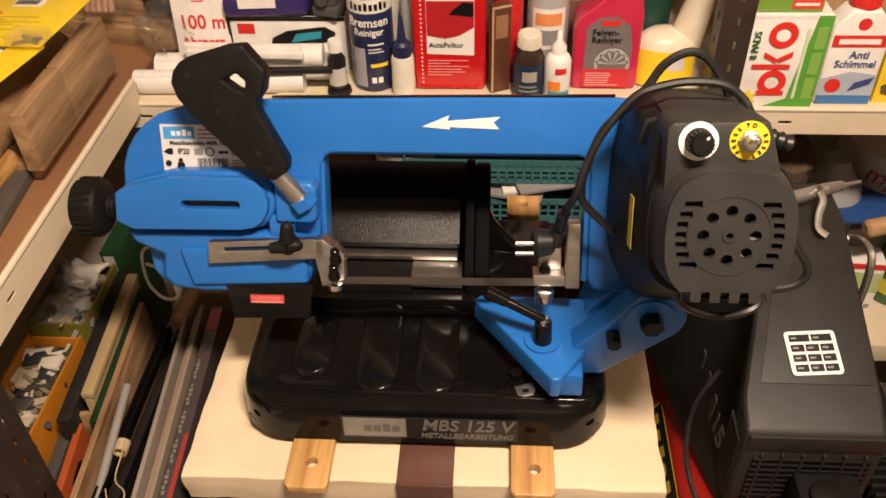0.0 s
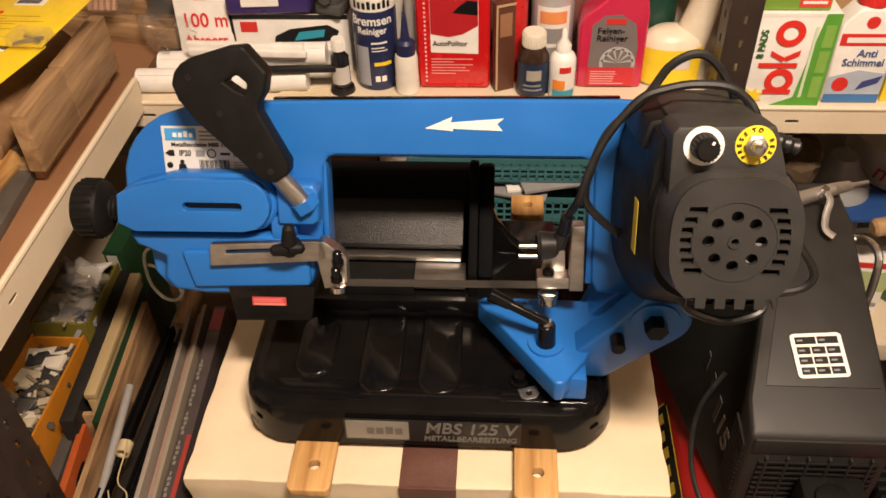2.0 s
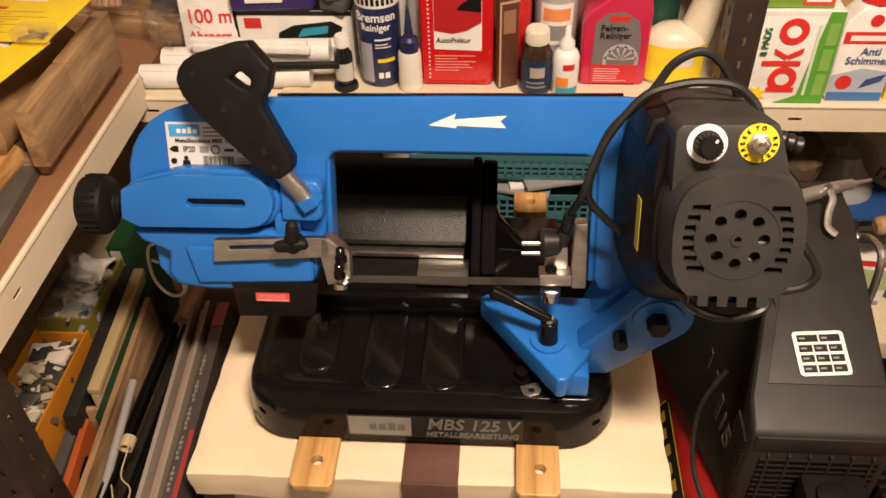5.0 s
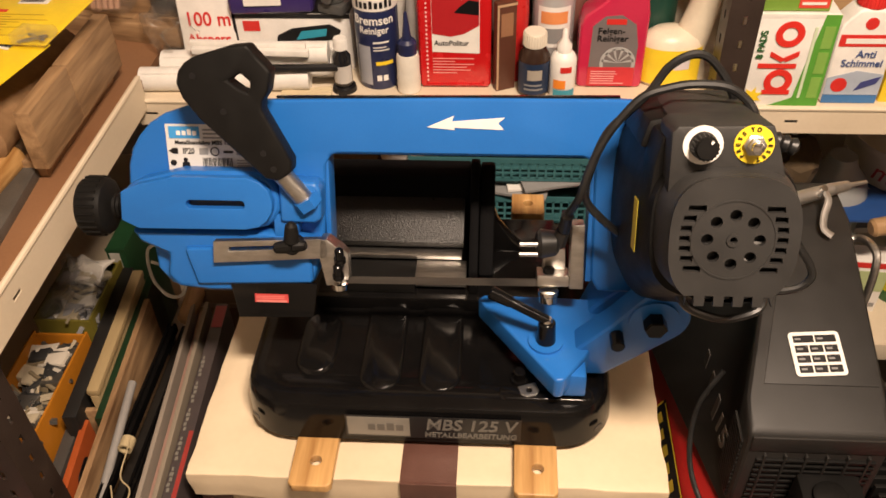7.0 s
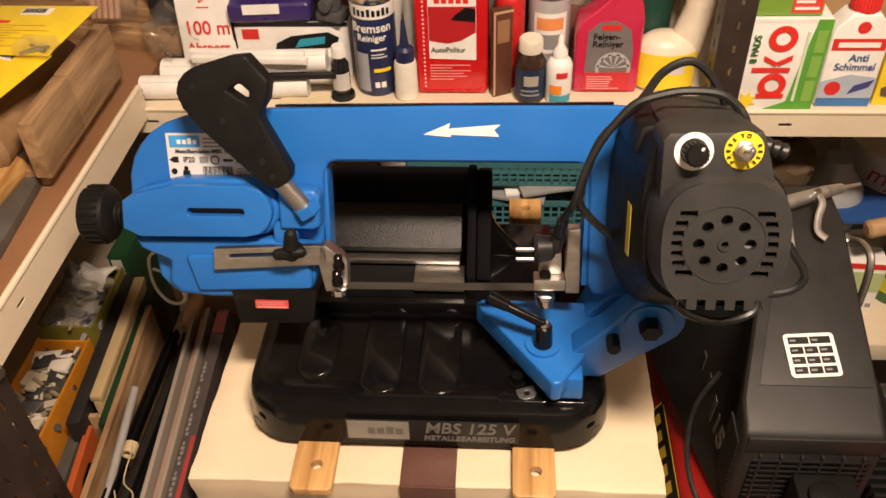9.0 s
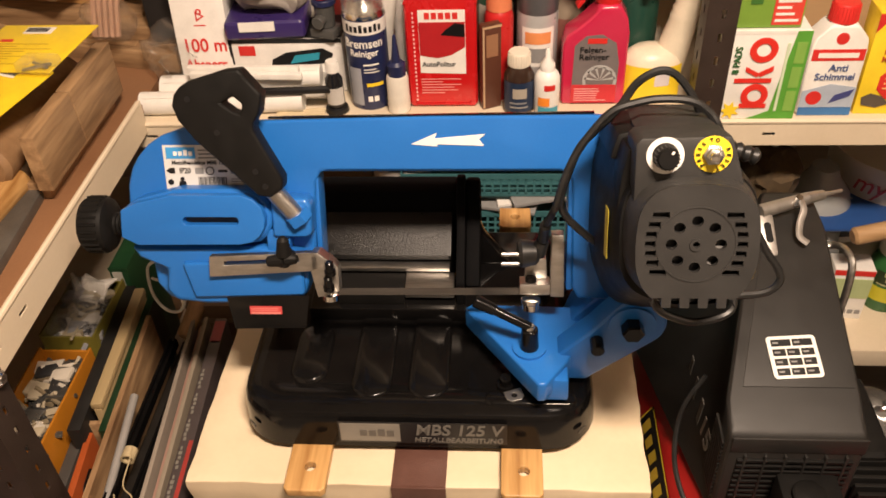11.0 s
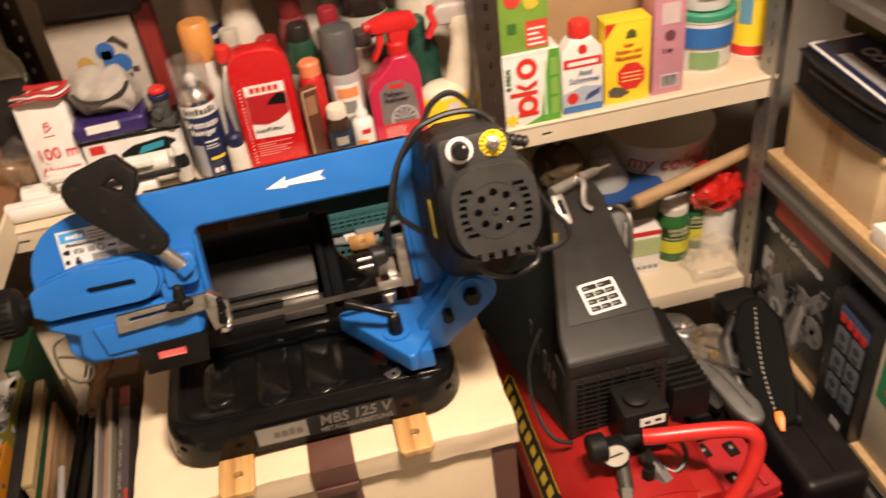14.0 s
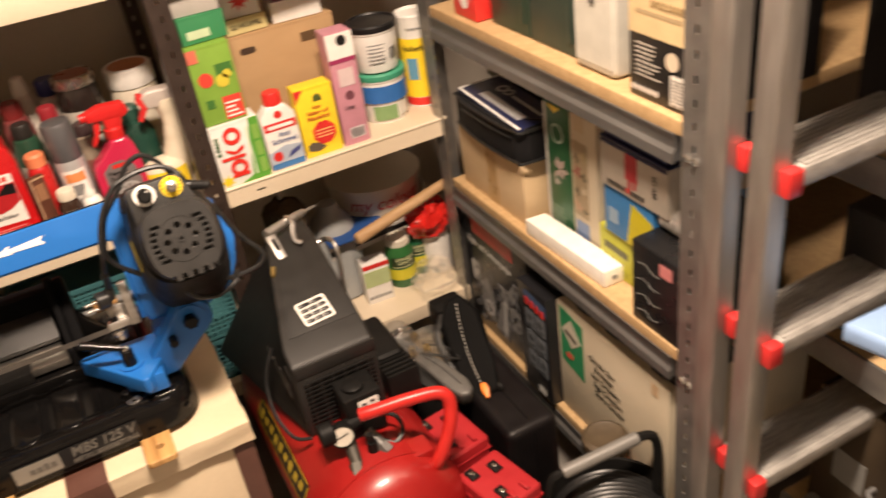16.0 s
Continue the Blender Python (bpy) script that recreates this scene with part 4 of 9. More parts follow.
part("mains_cable", leaned(tube([(0.2520, 0.006, 0.085), (0.2594, -0.0083, 0.06), (0.2707, -0.0283, 0.06), (0.2824, -0.0601, 0.06), (0.2970, -0.0866, 0.06), (0.3090, -0.1040, 0.06), (0.3110, -0.1160, 0.06), (0.2985, -0.1262, 0.06), (0.2700, -0.1290, 0.06), (0.2504, -0.1257, 0.06), (0.235, -0.118, 0.06)], 0.0035, 8)), M_RUBBER, saw, "black mains cable")
part("mains_cable", leaned(tube([(0.190, -0.110, 0.10), (0.2003, -0.1268, 0.10), (0.2169, -0.1348, 0.10), (0.2352, -0.1373, 0.10), (0.2588, -0.1285, 0.10), (0.266, -0.118, 0.085)], 0.0035, 8)), M_RUBBER, saw, "black mains cable")
part("cable_sleeve", lathe([(0.006, 0)] + [(0.0072 - 0.0018 * (i % 2), 0.0036 * i) for i in range(1, 9)] + [(0.004, 0.032)], 12, m=lean(0.238, 0.018, 0.11) @ Vector((1, -0.35, -0.1)).to_track_quat("Z", "Y").to_matrix().to_4x4()), M_RUBBER, saw, "ribbed cable sleeve")
part("earth_wire", tube([(-0.30, 0.68, 0.93), (-0.325, 0.69, 0.91), (-0.33, 0.69, 0.87), (-0.315, 0.68, 0.855), (-0.295, 0.67, 0.862), (-0.285, 0.67, 0.88), (-0.30, 0.68, 0.892), (-0.325, 0.69, 0.893)], 0.0018, 6), paint((0.4, 0.4, 0.38)), saw, "thin grey wire loop")

# ---- the back shelf: bottles, cans and cartons ----
SH = 0.93


def carton(name, label, category, x0, x1, y0, y1, z0, z1, mat, rz=0.0, w=0.0012, group=""):
    """A folded carton: a body with a flap seam on the top, in its own coordinates about the middle of its foot."""
    t = thing(name, label, category, ((x0 + x1) / 2, (y0 + y1) / 2, z0), rz, False, group)
    hx, hy, h = (x1 - x0) / 2, (y1 - y0) / 2, z1 - z0
    part("body", bx(-hx, hx, -hy, hy, 0, h, w), mat, t)
    part("flap", join(bx(-hx + 0.001, hx - 0.001, -hy + 0.002, -hy + min(hy, 0.03), h, h + 0.0007), bx(-hx - 0.0004, hx + 0.0004, -hy - 0.0004, -hy + 0.0006, h - 0.004, h + 0.0004)), mat, t)
    return t, hx, hy, h


def bottle(name, label, x, y, r, prof, mat, sx=1.0, sy=1.0, rz=0.0, z=SH, n=32, group=""):
    """A turned bottle body; prof gives (share of r, height)."""
    t = thing(name, label, "bottle", (x, y, z), rz, False, group)
    part("body", lathe([(r * a, h) for a, h in prof], n, sx, sy), mat, t)
    return t


def ribbed_cap(parent, r, z0, z1, mat, label="", n=28, x=0.0, y=0.0):
    bm = lathe([(r * 0.99, z0), (r, z0 + 0.001), (r * 0.97, z1 - 0.002), (r * 0.9, z1)], n)
    bmesh.ops.translate(bm, vec=(x, y, 0), verts=bm.verts)
    cap = part("cap", bm, mat, parent, label)
    part("cap_ribs", join(*[rod((x + r * math.cos(a), y + r * math.sin(a), z0 + 0.001), (x + r * 0.97 * math.cos(a), y + r * 0.97 * math.sin(a), z1 - 0.002), r * 0.05, 5) for a in [2 * math.pi * i / n for i in range(n)]]), mat, cap, kind="stuff")
    return cap


# rolled paper and white strips at the front
for i, (x0, x1, y, z, r) in enumerate(((-0.42, -0.20, 0.984, 0.9455, 0.0155), (-0.40, -0.165, 1.018, 0.9485, 0.0185), (-0.34, -0.175, 0.999, 0.9745, 0.0145))):
    t = thing("paper_roll", "rolled sheets of white paper on the shelf", "paper", ((x0 + x1) / 2, y, z - r), 0, True, "paper rolls")
    part("roll", rod((x0, y, z), (x1, y + 0.006, z), r, 20), M_WHITE, t)
    part("roll_edge", tube([(x0 + 0.005, y - r * 0.6, z + r * 0.82), (x1 - 0.005, y + 0.006 - r * 0.6, z + r * 0.82)], 0.0009, 6, 0), M_WHITE, t)
for z, y, x0, x1 in ((0.9905, 0.9935, -0.35, -0.2), (0.986, 0.984, -0.345, -0.195)):
    solo("plastic_strip", bx(x0 + 0.27, x1 + 0.27, -0.004, 0.004, -0.004, 0.004, 0.001), M_WHITE, "white plastic cable channel strip on the rolls", "strip", (-0.27, y, z), -2, "white strips")
solo("felt_pen", rod((-0.05, 0, 0), (0.06, 0, 0), 0.005, 10, w=0.001), M_DARK, "black felt pen lying on paper rolls", "pen", (-0.22, 0.979, 0.9655), 3)
solo("brush_set", join(*[rod((-0.03, 0.004 * i, 0), (0.035, 0.004 * i + 0.002 * i, 0.001), 0.0022, 6) for i in range(4)]), paint((0.6, 0.5, 0.32)), "small bundle of pale wooden sticks", "sticks", (-0.205, 0.966, 0.933), 4)
pb = thing("plastic_bag", "crumpled clear plastic bag with small parts", "bag", (-0.385, 1.06, SH), 0, False)
bag = bmesh.new()
bmesh.ops.create_icosphere(bag, subdivisions=4, radius=0.045)
crumple(bag, 0.02, 45)
part("film", bag, M_GLASS, pb).location = (0, 0, 0.045)

# marker tape carton "100 m"
t = thing("tape_carton", "white carton of barrier tape printed in red", "carton", (-0.338, 1.035, SH), 0, False, m=Matrix.Translation((-0.338, 1.03, SH)) @ pose(0, 0, 0, -8, 0, 2))
part("body", bx(-0.036, 0.036, 0, 0.075, 0, 0.152, 0.0015), M_WHITE, t)
f = front(0, -0.0003, 0)
part("lettering", words("100 m", 0.026, f @ Matrix.Translation((0.002, 0.072, 0)), squeeze=0.92, bold=0.0003), M_REDP, t)
part("lettering", words("Absperr", 0.019, f @ Matrix.Translation((0, 0.046, 0)), squeeze=0.9, bold=0.0003), M_REDP, t)
part("logo", join(disc(0, 0.112, 0.008, f, 0.0005, 3, 0.0045), quad(-0.008, 0.008, 0.099, 0.1005, f), disc(0.001, 0.118, 0.004, f, 0.0005, 12, 0.002)), M_REDP, t, "red recycling style mark", kind="stuff")
rb = thing("barrier_tape", "loose red and white barrier tape on its carton", "tape", (-0.335, 1.07, SH + 0.15), 0, False)
for i in range(3):
    z = 0.006 + 0.005 * i
    part("tape_fold", crumple(tube([(-0.035, -0.02, z), (-0.01, -0.032, z + 0.006), (0.03, -0.03, z + 0.002), (0.042, -0.012, z + 0.004), (0.02, 0.005, z), (-0.02, 0.008, z)], 0.006, 8, 5, 0.35), 0.004, 60, i), paint((0.5, 0.03, 0.03), 0.35) if i != 1 else M_WHITE, rb)

t, hx, hy, h = carton("black_carton", "plain matt black carton behind a white carton", "carton", -0.432, -0.376, 1.09, 1.2, SH, 1.072, paint((0.010, 0.009, 0.009), 0.6), 3)
# tool carton with a picture, case and rag on it
t, hx, hy, h = carton("tool_carton", "white and black tool carton with a cyan tool printed on it", "carton", -0.304, -0.150, 1.04, 1.15, SH, 1.010, M_WHITE)
f = front(0, -hy - 0.0005, 0)
part("printed_edge", join(quad(-hx, hx, h - 0.006, h, f), quad(-hx, -hx + 0.004, 0, h, f)), M_DARK, t)
part("printed_logo", quad(-0.064, -0.042, 0.056, 0.070, f), M_REDP, t)
part("printed_tool", join(prism([(-0.025, 0.030), (0.03, 0.040), (0.06, 0.046), (0.064, 0.058), (0.05, 0.066), (0.0, 0.060), (-0.02, 0.050)], 0, 0.0006, f), prism([(0.0, 0.02), (0.012, 0.02), (0.016, 0.04), (0.004, 0.04)], 0, 0.0006, f), bars(-0.05, -0.01, 0.018, 0.034, 3, f)), M_DARK, t, kind="stuff")
part("printed_body", prism([(0.004, 0.044), (0.044, 0.05), (0.046, 0.060), (0.012, 0.056)], 0, 0.0012, f), paint((0.03, 0.3, 0.42)), t)
part("lid_top", bx(-hx, hx, -hy, hy, h, h + 0.002), M_DARK, t)
pc = thing("purple_case", "flat dark purple plastic case on a carton", "case", (-0.248, 1.06, 1.013), 4, False)
part("shell", bx(-0.056, 0.052, -0.03, 0.05, 0, 0.026, 0.008, 3), paint((0.035, 0.02, 0.12), 0.3), pc)
part("tag", bx(-0.035, 0.012, -0.033, -0.0295, 0.014, 0.026), M_WHITE, pc)
rag = bmesh.new()
bmesh.ops.create_icosphere(rag, subdivisions=4, radius=1)
bmesh.ops.scale(rag, vec=(0.055, 0.04, 0.034), verts=rag.verts)
crumple(rag, 0.018, 28, 3)
solo("grey_rag", rag, ramp_mat("grey_cloth", (0.33, 0.30, 0.27), (0.47, 0.43, 0.39), 0.95, 0, 60, bump=0.9, fine=900), "crumpled grey work glove on a purple case", "rag", (-0.245, 1.075, 1.067))
solo("glove_cuff", tube([(-0.042, 0.002, 0.004), (-0.034, -0.004, -0.005), (-0.015, -0.010, -0.010), (0.008, -0.010, -0.009), (0.028, -0.005, -0.003), (0.038, 0.004, 0.006)], 0.0055, 8, 6, 0.35), paint((0.02, 0.017, 0.014), 0.7), "dark elastic cuff band of a glove", "cuff", (-0.243, 1.044, 1.082), 6)
t, hx, hy, h = carton("picture_carton", "worn pale grey carton printed with blue machine parts", "carton", -0.305, -0.182, 1.102, 1.15, SH, 1.166, paint((0.42, 0.38, 0.33), 0.6))
f = front(0, -hy - 0.0005, 0)
part("printed_machine", join(disc(0.012, 0.19, 0.014, f, 0.0005), disc(0.030, 0.168, 0.015, f, 0.0006), quad(0.004, 0.02, 0.165, 0.19, f)), paint((0.03, 0.12, 0.36)), t, "blue printed machine part", kind="stuff")
part("printed_machine", join(prism([(0.018, 0.205), (0.03, 0.212), (0.047, 0.195), (0.044, 0.185), (0.03, 0.2)], 0, 0.0005, f), *[quad(-0.03 + 0.012 * i, -0.02 + 0.012 * i, 0.134 + 0.0018 * (i - 3) ** 2, 0.143 + 0.0018 * (i - 3) ** 2, f) for i in range(7)]), paint((0.04, 0.035, 0.03)), t, kind="stuff")
part("printed_machine", join(disc(-0.022, 0.175, 0.012, f, 0.0005, 9), disc(-0.012, 0.168, 0.008, f, 0.0006, 7)), paint((0.42, 0.27, 0.08)), t, kind="stuff")
bb_ = bx(-0.31, -0.165, 1.10, 1.20, 1.167, 1.33, 0.02, 3)
solo("dark_bag", crumple(bb_, 0.012, 22, 5), ramp_mat("dark_film", (0.012, 0.012, 0.014), (0.03, 0.03, 0.032), 0.35, 0, 20, bump=0.4, fine=90), "crumpled dark grey plastic bag on a carton", "bag", (0, 0, 0))
rb_ = bx(-0.178, -0.150, 1.11, 1.16, SH + 0.001, 1.175, 0.008, 2)
solo("red_packet", crumple(rb_, 0.008, 26, 7), paint((0.2, 0.025, 0.02), 0.35), "narrow dark red crumpled packet beside a carton", "packet", (0, 0, 0))
ft = thing("pipe_fitting", "grey pipe fitting with red and blue caps", "fitting", (-0.168, 1.045, 1.013), -20, False, m=pose(-0.168, 1.045, 1.013, 0, 0, -20) @ Matrix.Scale(0.72, 4))
part("body", rod((0, 0, 0.018), (0, 0, 0.06), 0.017, 20, 0.019, 0.002), paint((0.07, 0.07, 0.068), 0.4), ft)
part("outlet", rod((0, -0.01, 0.036), (0, -0.03, 0.034), 0.011, 16, 0.012, 0.001), paint((0.07, 0.07, 0.068), 0.4), ft)
part("collar", rod((0, 0, 0.060), (0, 0, 0.072), 0.0225, 20, w=0.002), M_NAVY, ft)
part("cap", rod((0, 0, 0.072), (0, 0, 0.084), 0.018, 20, w=0.003), M_REDP, ft)
part("foot", bx(-0.025, 0.025, -0.02, 0.02, 0, 0.018, 0.004), paint((0.07, 0.07, 0.068), 0.4), ft)

# ink bottle
t = bottle("ink_bottle", "small black bottle with white cap", -0.156, 0.990, 0.0115, [(0.9, 0), (1, 0.002), (1, 0.048), (0.6, 0.055), (0.6, 0.058)], paint((0.01, 0.01, 0.012), 0.2))
ribbed_cap(t, 0.0085, 0.058, 0.073, M_WHITE, "ribbed white cap")
part("label_band", wrap(-0.015, 0.015, 0.014, 0.038, 0.0115, -90), paint((0.55, 0.53, 0.5)), t)
part("base_ring", lathe([(0.016, 0), (0.015, 0.006), (0.011, 0.008)], 20), M_DARK, t)
# brake cleaner can
t = bottle("spray_can", "navy brake cleaner spray can with clear cap", -0.112, 1.015, 0.0275, [(0.94, 0), (1, 0.003), (1, 0.128), (0.97, 0.132), (0.8, 0.142), (0.62, 0.147), (0.5, 0.148)], paint((0.018, 0.026, 0.085), 0.3))
part("silver_shoulder", lathe([(0.0277, 0.1275), (0.027, 0.1325), (0.022, 0.1425), (0.017, 0.1475), (0.012, 0.148)], 32), M_CHROME, t, "silver shoulder")
part("label_band", wrap(-0.05, 0.05, 0.108, 0.126, 0.0275, -90), M_WHITE, t, "white band with a maker's mark")
part("maker_mark", join(*[wrap(-0.022 + 0.0062 * i, -0.018 + 0.0062 * i, 0.112, 0.120 + 0.002 * (i % 3 == 0), 0.0275, -90, 0.001) for i in range(8)]), M_DARK, t, kind="stuff")
part("lettering", words("Bremsen", 0.0165, r=0.0275, z=0.096, bold=0.0003, squeeze=0.9), M_WHITE, t)
part("lettering", words("Reiniger", 0.0125, r=0.0275, z=0.083, bold=0.0002, squeeze=0.9), M_WHITE, t)
part("small_print", join(wrap(-0.002, 0.018, 0.066, 0.0685, 0.0275, -90, 0.001), wrap(-0.002, 0.014, 0.060, 0.0615, 0.0275, -90, 0.001), wrap(-0.002, 0.018, 0.056, 0.0575, 0.0275, -90, 0.001), wrap(0.0, 0.006, 0.014, 0.022, 0.0275, -90, 0.001), wrap(0.008, 0.014, 0.014, 0.022, 0.0275, -90, 0.001)), M_WHITE, t, kind="stuff")
part("printed_motif", wrap(-0.024, -0.006, 0.008, 0.062, 0.0275, -90, 0.0008), paint((0.35, 0.36, 0.4)), t)
part("yellow_band", wrap(0.0, 0.022, 0.036, 0.041, 0.0275, -90, 0.0009), M_YELLOW, t)
part("nozzle", join(rod((0, 0, 0.148), (0, 0, 0.158), 0.006, 12), rod((0, 0, 0.157), (0, 0, 0.166), 0.0085, 14, 0.006, 0.001)), M_WHITE, t, "white spray nozzle")
part("clear_cap", lathe([(0.0272, 0.135), (0.0268, 0.185), (0.0255, 0.19), (0.0245, 0.189), (0.0258, 0.135)], 32), M_GLASS, t, "clear plastic cap")
# glue with blue tip
t = bottle("glue_bottle", "small white glue bottle with blue dosing tip", -0.072, 0.990, 0.0145, [(0.95, 0), (1.05, 0.003), (1.0, 0.007), (1.06, 0.011), (1.0, 0.015), (1.06, 0.019), (1.0, 0.023), (1.0, 0.048), (0.9, 0.053)], paint((0.72, 0.68, 0.6)))
part("collar", lathe([(0.012, 0.053), (0.012, 0.068), (0.008, 0.072)], 20), M_NAVY, t, "navy blue screw cap")
part("tip", lathe([(0.006, 0.072), (0.0022, 0.105), (0.0015, 0.108)], 14), M_NAVY, t, "pointed navy blue tip")
t = bottle("squeeze_bottle", "slim white squeeze bottle", -0.06, 1.045, 0.017, [(0.95, 0), (1, 0.003), (1, 0.10), (0.7, 0.13), (0.35, 0.15), (0.3, 0.165)], M_WHITE)
part("cap", lathe([(0.012, 0.165), (0.012, 0.185), (0.008, 0.188)], 16), M_REDP, t)
# red polish bottle
t = thing("polish_bottle", "large flat red polish bottle with printed label", "bottle", (-0.013, 1.012, SH), 0, False)
outl = [(1.07 * u, v) for u, v in ((-0.041, 0.0), (0.041, 0.0), (0.0425, 0.006), (0.0425, 0.150), (0.041, 0.165), (0.036, 0.178), (0.028, 0.1865), (0.014, 0.1905), (-0.014, 0.1905), (-0.028, 0.1865), (-0.036, 0.178), (-0.041, 0.165), (-0.0425, 0.150), (-0.0425, 0.006))]
part("body", prism(outl, -0.017, 0.017, pose(0, 0, 0, 90), 0.007, 3), paint((0.55, 0.012, 0.014), 0.25, 0, 0.03, 0.06, 0.4), t, "glossy red plastic body")
part("cap_line", prism([(-0.0460, 0.1445), (0.0460, 0.1445), (0.0460, 0.1465), (-0.0460, 0.1465)], -0.0168, 0.0168, pose(0, 0, 0, 90), 0.003), paint((0.42, 0.01, 0.01), 0.3), t)
f = front(0, -0.0172, 0)
part("label_panel", prism([(-0.028, 0.052), (0.031, 0.050), (0.031, 0.138), (-0.028, 0.138)], 0, 0.0005, f), M_WHITE, t, "white printed label")
f2 = f @ Matrix.Translation((0, 0, 0.0006))
part("label_picture", prism([(-0.0275, 0.077), (-0.005, 0.073), (0.012, 0.077), (0.0305, 0.088), (0.0305, 0.122), (-0.0275, 0.122)], 0, 0.0005, f2), paint((0.42, 0.015, 0.02)), t)
part("label_picture", prism([(0.0, 0.105), (0.03, 0.102), (0.03, 0.119), (0.018, 0.121), (0.006, 0.112)], 0, 0.0005, f2 @ Matrix.Translation((0, 0, 0.0006))), M_DARK, t)
part("maker_mark", join(*[quad(-0.020 + 0.0088 * i, -0.0135 + 0.0088 * i, 0.126, 0.1345, f2) for i in range(5)]), M_REDP, t, kind="stuff")
part("lettering", words("AutoPolitur", 0.0095, f2 @ Matrix.Translation((-0.004, 0.064, -0.0006)), squeeze=0.95, bold=0.00015), M_DARK, t)
part("small_print", bars(-0.028, 0.028, 0.022, 0.046, 6, f, 0.3, ragged=0.5), paint((0.75, 0.3, 0.28)), t, kind="stuff")
part("chain_pattern", join(*[disc(-0.0345, 0.012 + 0.0058 * i, 0.0014, f, 0.0005, 8) for i in range(22)]), paint((0.8, 0.5, 0.48)), t, kind="stuff")
part("shoulder_ridge", tube([(-0.036, -0.0175, 0.010), (-0.036, -0.0175, 0.006), (0.036, -0.0175, 0.006), (0.036, -0.0175, 0.010)], 0.0012, 6, 0), paint((0.5, 0.01, 0.012), 0.25), t)
# brown packet before a red can
t = bottle("red_can", "slim red can with orange cap", 0.060, 1.03, 0.0185, [(0.95, 0), (1, 0.002), (1, 0.115), (0.85, 0.123), (0.7, 0.126)], paint((0.5, 0.02, 0.02), 0.3))
part("cap", lathe([(0.0165, 0.124), (0.0165, 0.142), (0.013, 0.146)], 24), paint((0.7, 0.22, 0.1)), t, "pale orange cap")
t, hx, hy, h = carton("brown_packet", "narrow brown packet with red edge leaning on a can", "packet", 0.036, 0.062, 0.992, 1.004, SH, 1.048, paint((0.10, 0.035, 0.02)), 24)
f = front(0, -hy - 0.0005, 0)
part("packet_panel", quad(-0.008, 0.008, 0.075, 0.105, f), paint((0.3, 0.15, 0.08)), t)
part("packet_edge", join(quad(-hx, -hx + 0.0025, 0.003, h - 0.003, f), quad(-hx, hx, h - 0.004, h - 0.001, f)), paint((0.5, 0.33, 0.2)), t)
# small bottles in front
t = bottle("stain_bottle", "small square brown bottle with white cap", 0.086, 0.990, 0.0195, [(0.95, 0), (1, 0.002), (1, 0.052), (0.75, 0.062), (0.62, 0.066)], paint((0.035, 0.018, 0.012), 0.2), n=24)
part("label_band", wrap(-0.024, 0.024, 0.006, 0.048, 0.0195, -90), paint((0.015, 0.03, 0.07)), t, "dark blue printed label")
part("label_star", wrap(-0.008, 0.010, 0.026, 0.040, 0.0195, -90, 0.001), paint((0.4, 0.36, 0.3)), t)
part("small_print", join(wrap(-0.012, 0.012, 0.012, 0.0145, 0.0195, -90, 0.001), wrap(-0.012, 0.010, 0.018, 0.0205, 0.0195, -90, 0.001)), M_GREY, t, kind="stuff")
ribbed_cap(t, 0.0145, 0.066, 0.084, paint((0.72, 0.66, 0.55)), "ribbed off-white cap")
t = bottle("glue_bottle", "white glue bottle with orange price sticker", 0.122, 0.985, 0.0165, [(0.95, 0), (1, 0.002), (1, 0.050), (0.85, 0.056), (0.6, 0.06)], M_WHITE)
part("cap", lathe([(0.0095, 0.060), (0.0095, 0.069), (0.0035, 0.078), (0.0035, 0.086), (0.002, 0.089)], 16), M_WHITE, t, "white twist cap")
part("price_sticker", wrap(-0.012, 0.003, 0.016, 0.028, 0.0165, -90, 0.001), paint((0.85, 0.26, 0.03)), t, "orange price sticker")
part("label_band", wrap(-0.012, 0.016, 0.004, 0.014, 0.0165, -90, 0.0008), paint((0.05, 0.3, 0.4)), t)
part("maker_mark", wrap(-0.004, 0.010, 0.038, 0.046, 0.0165, -90, 0.0008), M_REDP, t)
# silver aerosol
t = bottle("aerosol_can", "grey aerosol can with silver cap", 0.110, 1.045, 0.0265, [(0.95, 0), (1, 0.003), (1, 0.112), (0.96, 0.116)], paint((0.5, 0.5, 0.5), 0.3, 0.3))
part("cap", lathe([(0.0258, 0.116), (0.0262, 0.118), (0.0262, 0.178), (0.024, 0.183), (0.018, 0.185)], 32), paint((0.16, 0.16, 0.17), 0.35, 0.5), t, "dark silver cap")
part("label_band", wrap(-0.022, 0.022, 0.046, 0.10, 0.0265, -90), M_WHITE, t)
part("orange_band", wrap(-0.017, 0.017, 0.078, 0.094, 0.0265, -90, 0.001), paint((0.75, 0.28, 0.1)), t)
part("label_wheel", join(wrap(-0.015, 0.015, 0.052, 0.072, 0.0265, -90, 0.001)), M_GREY, t)


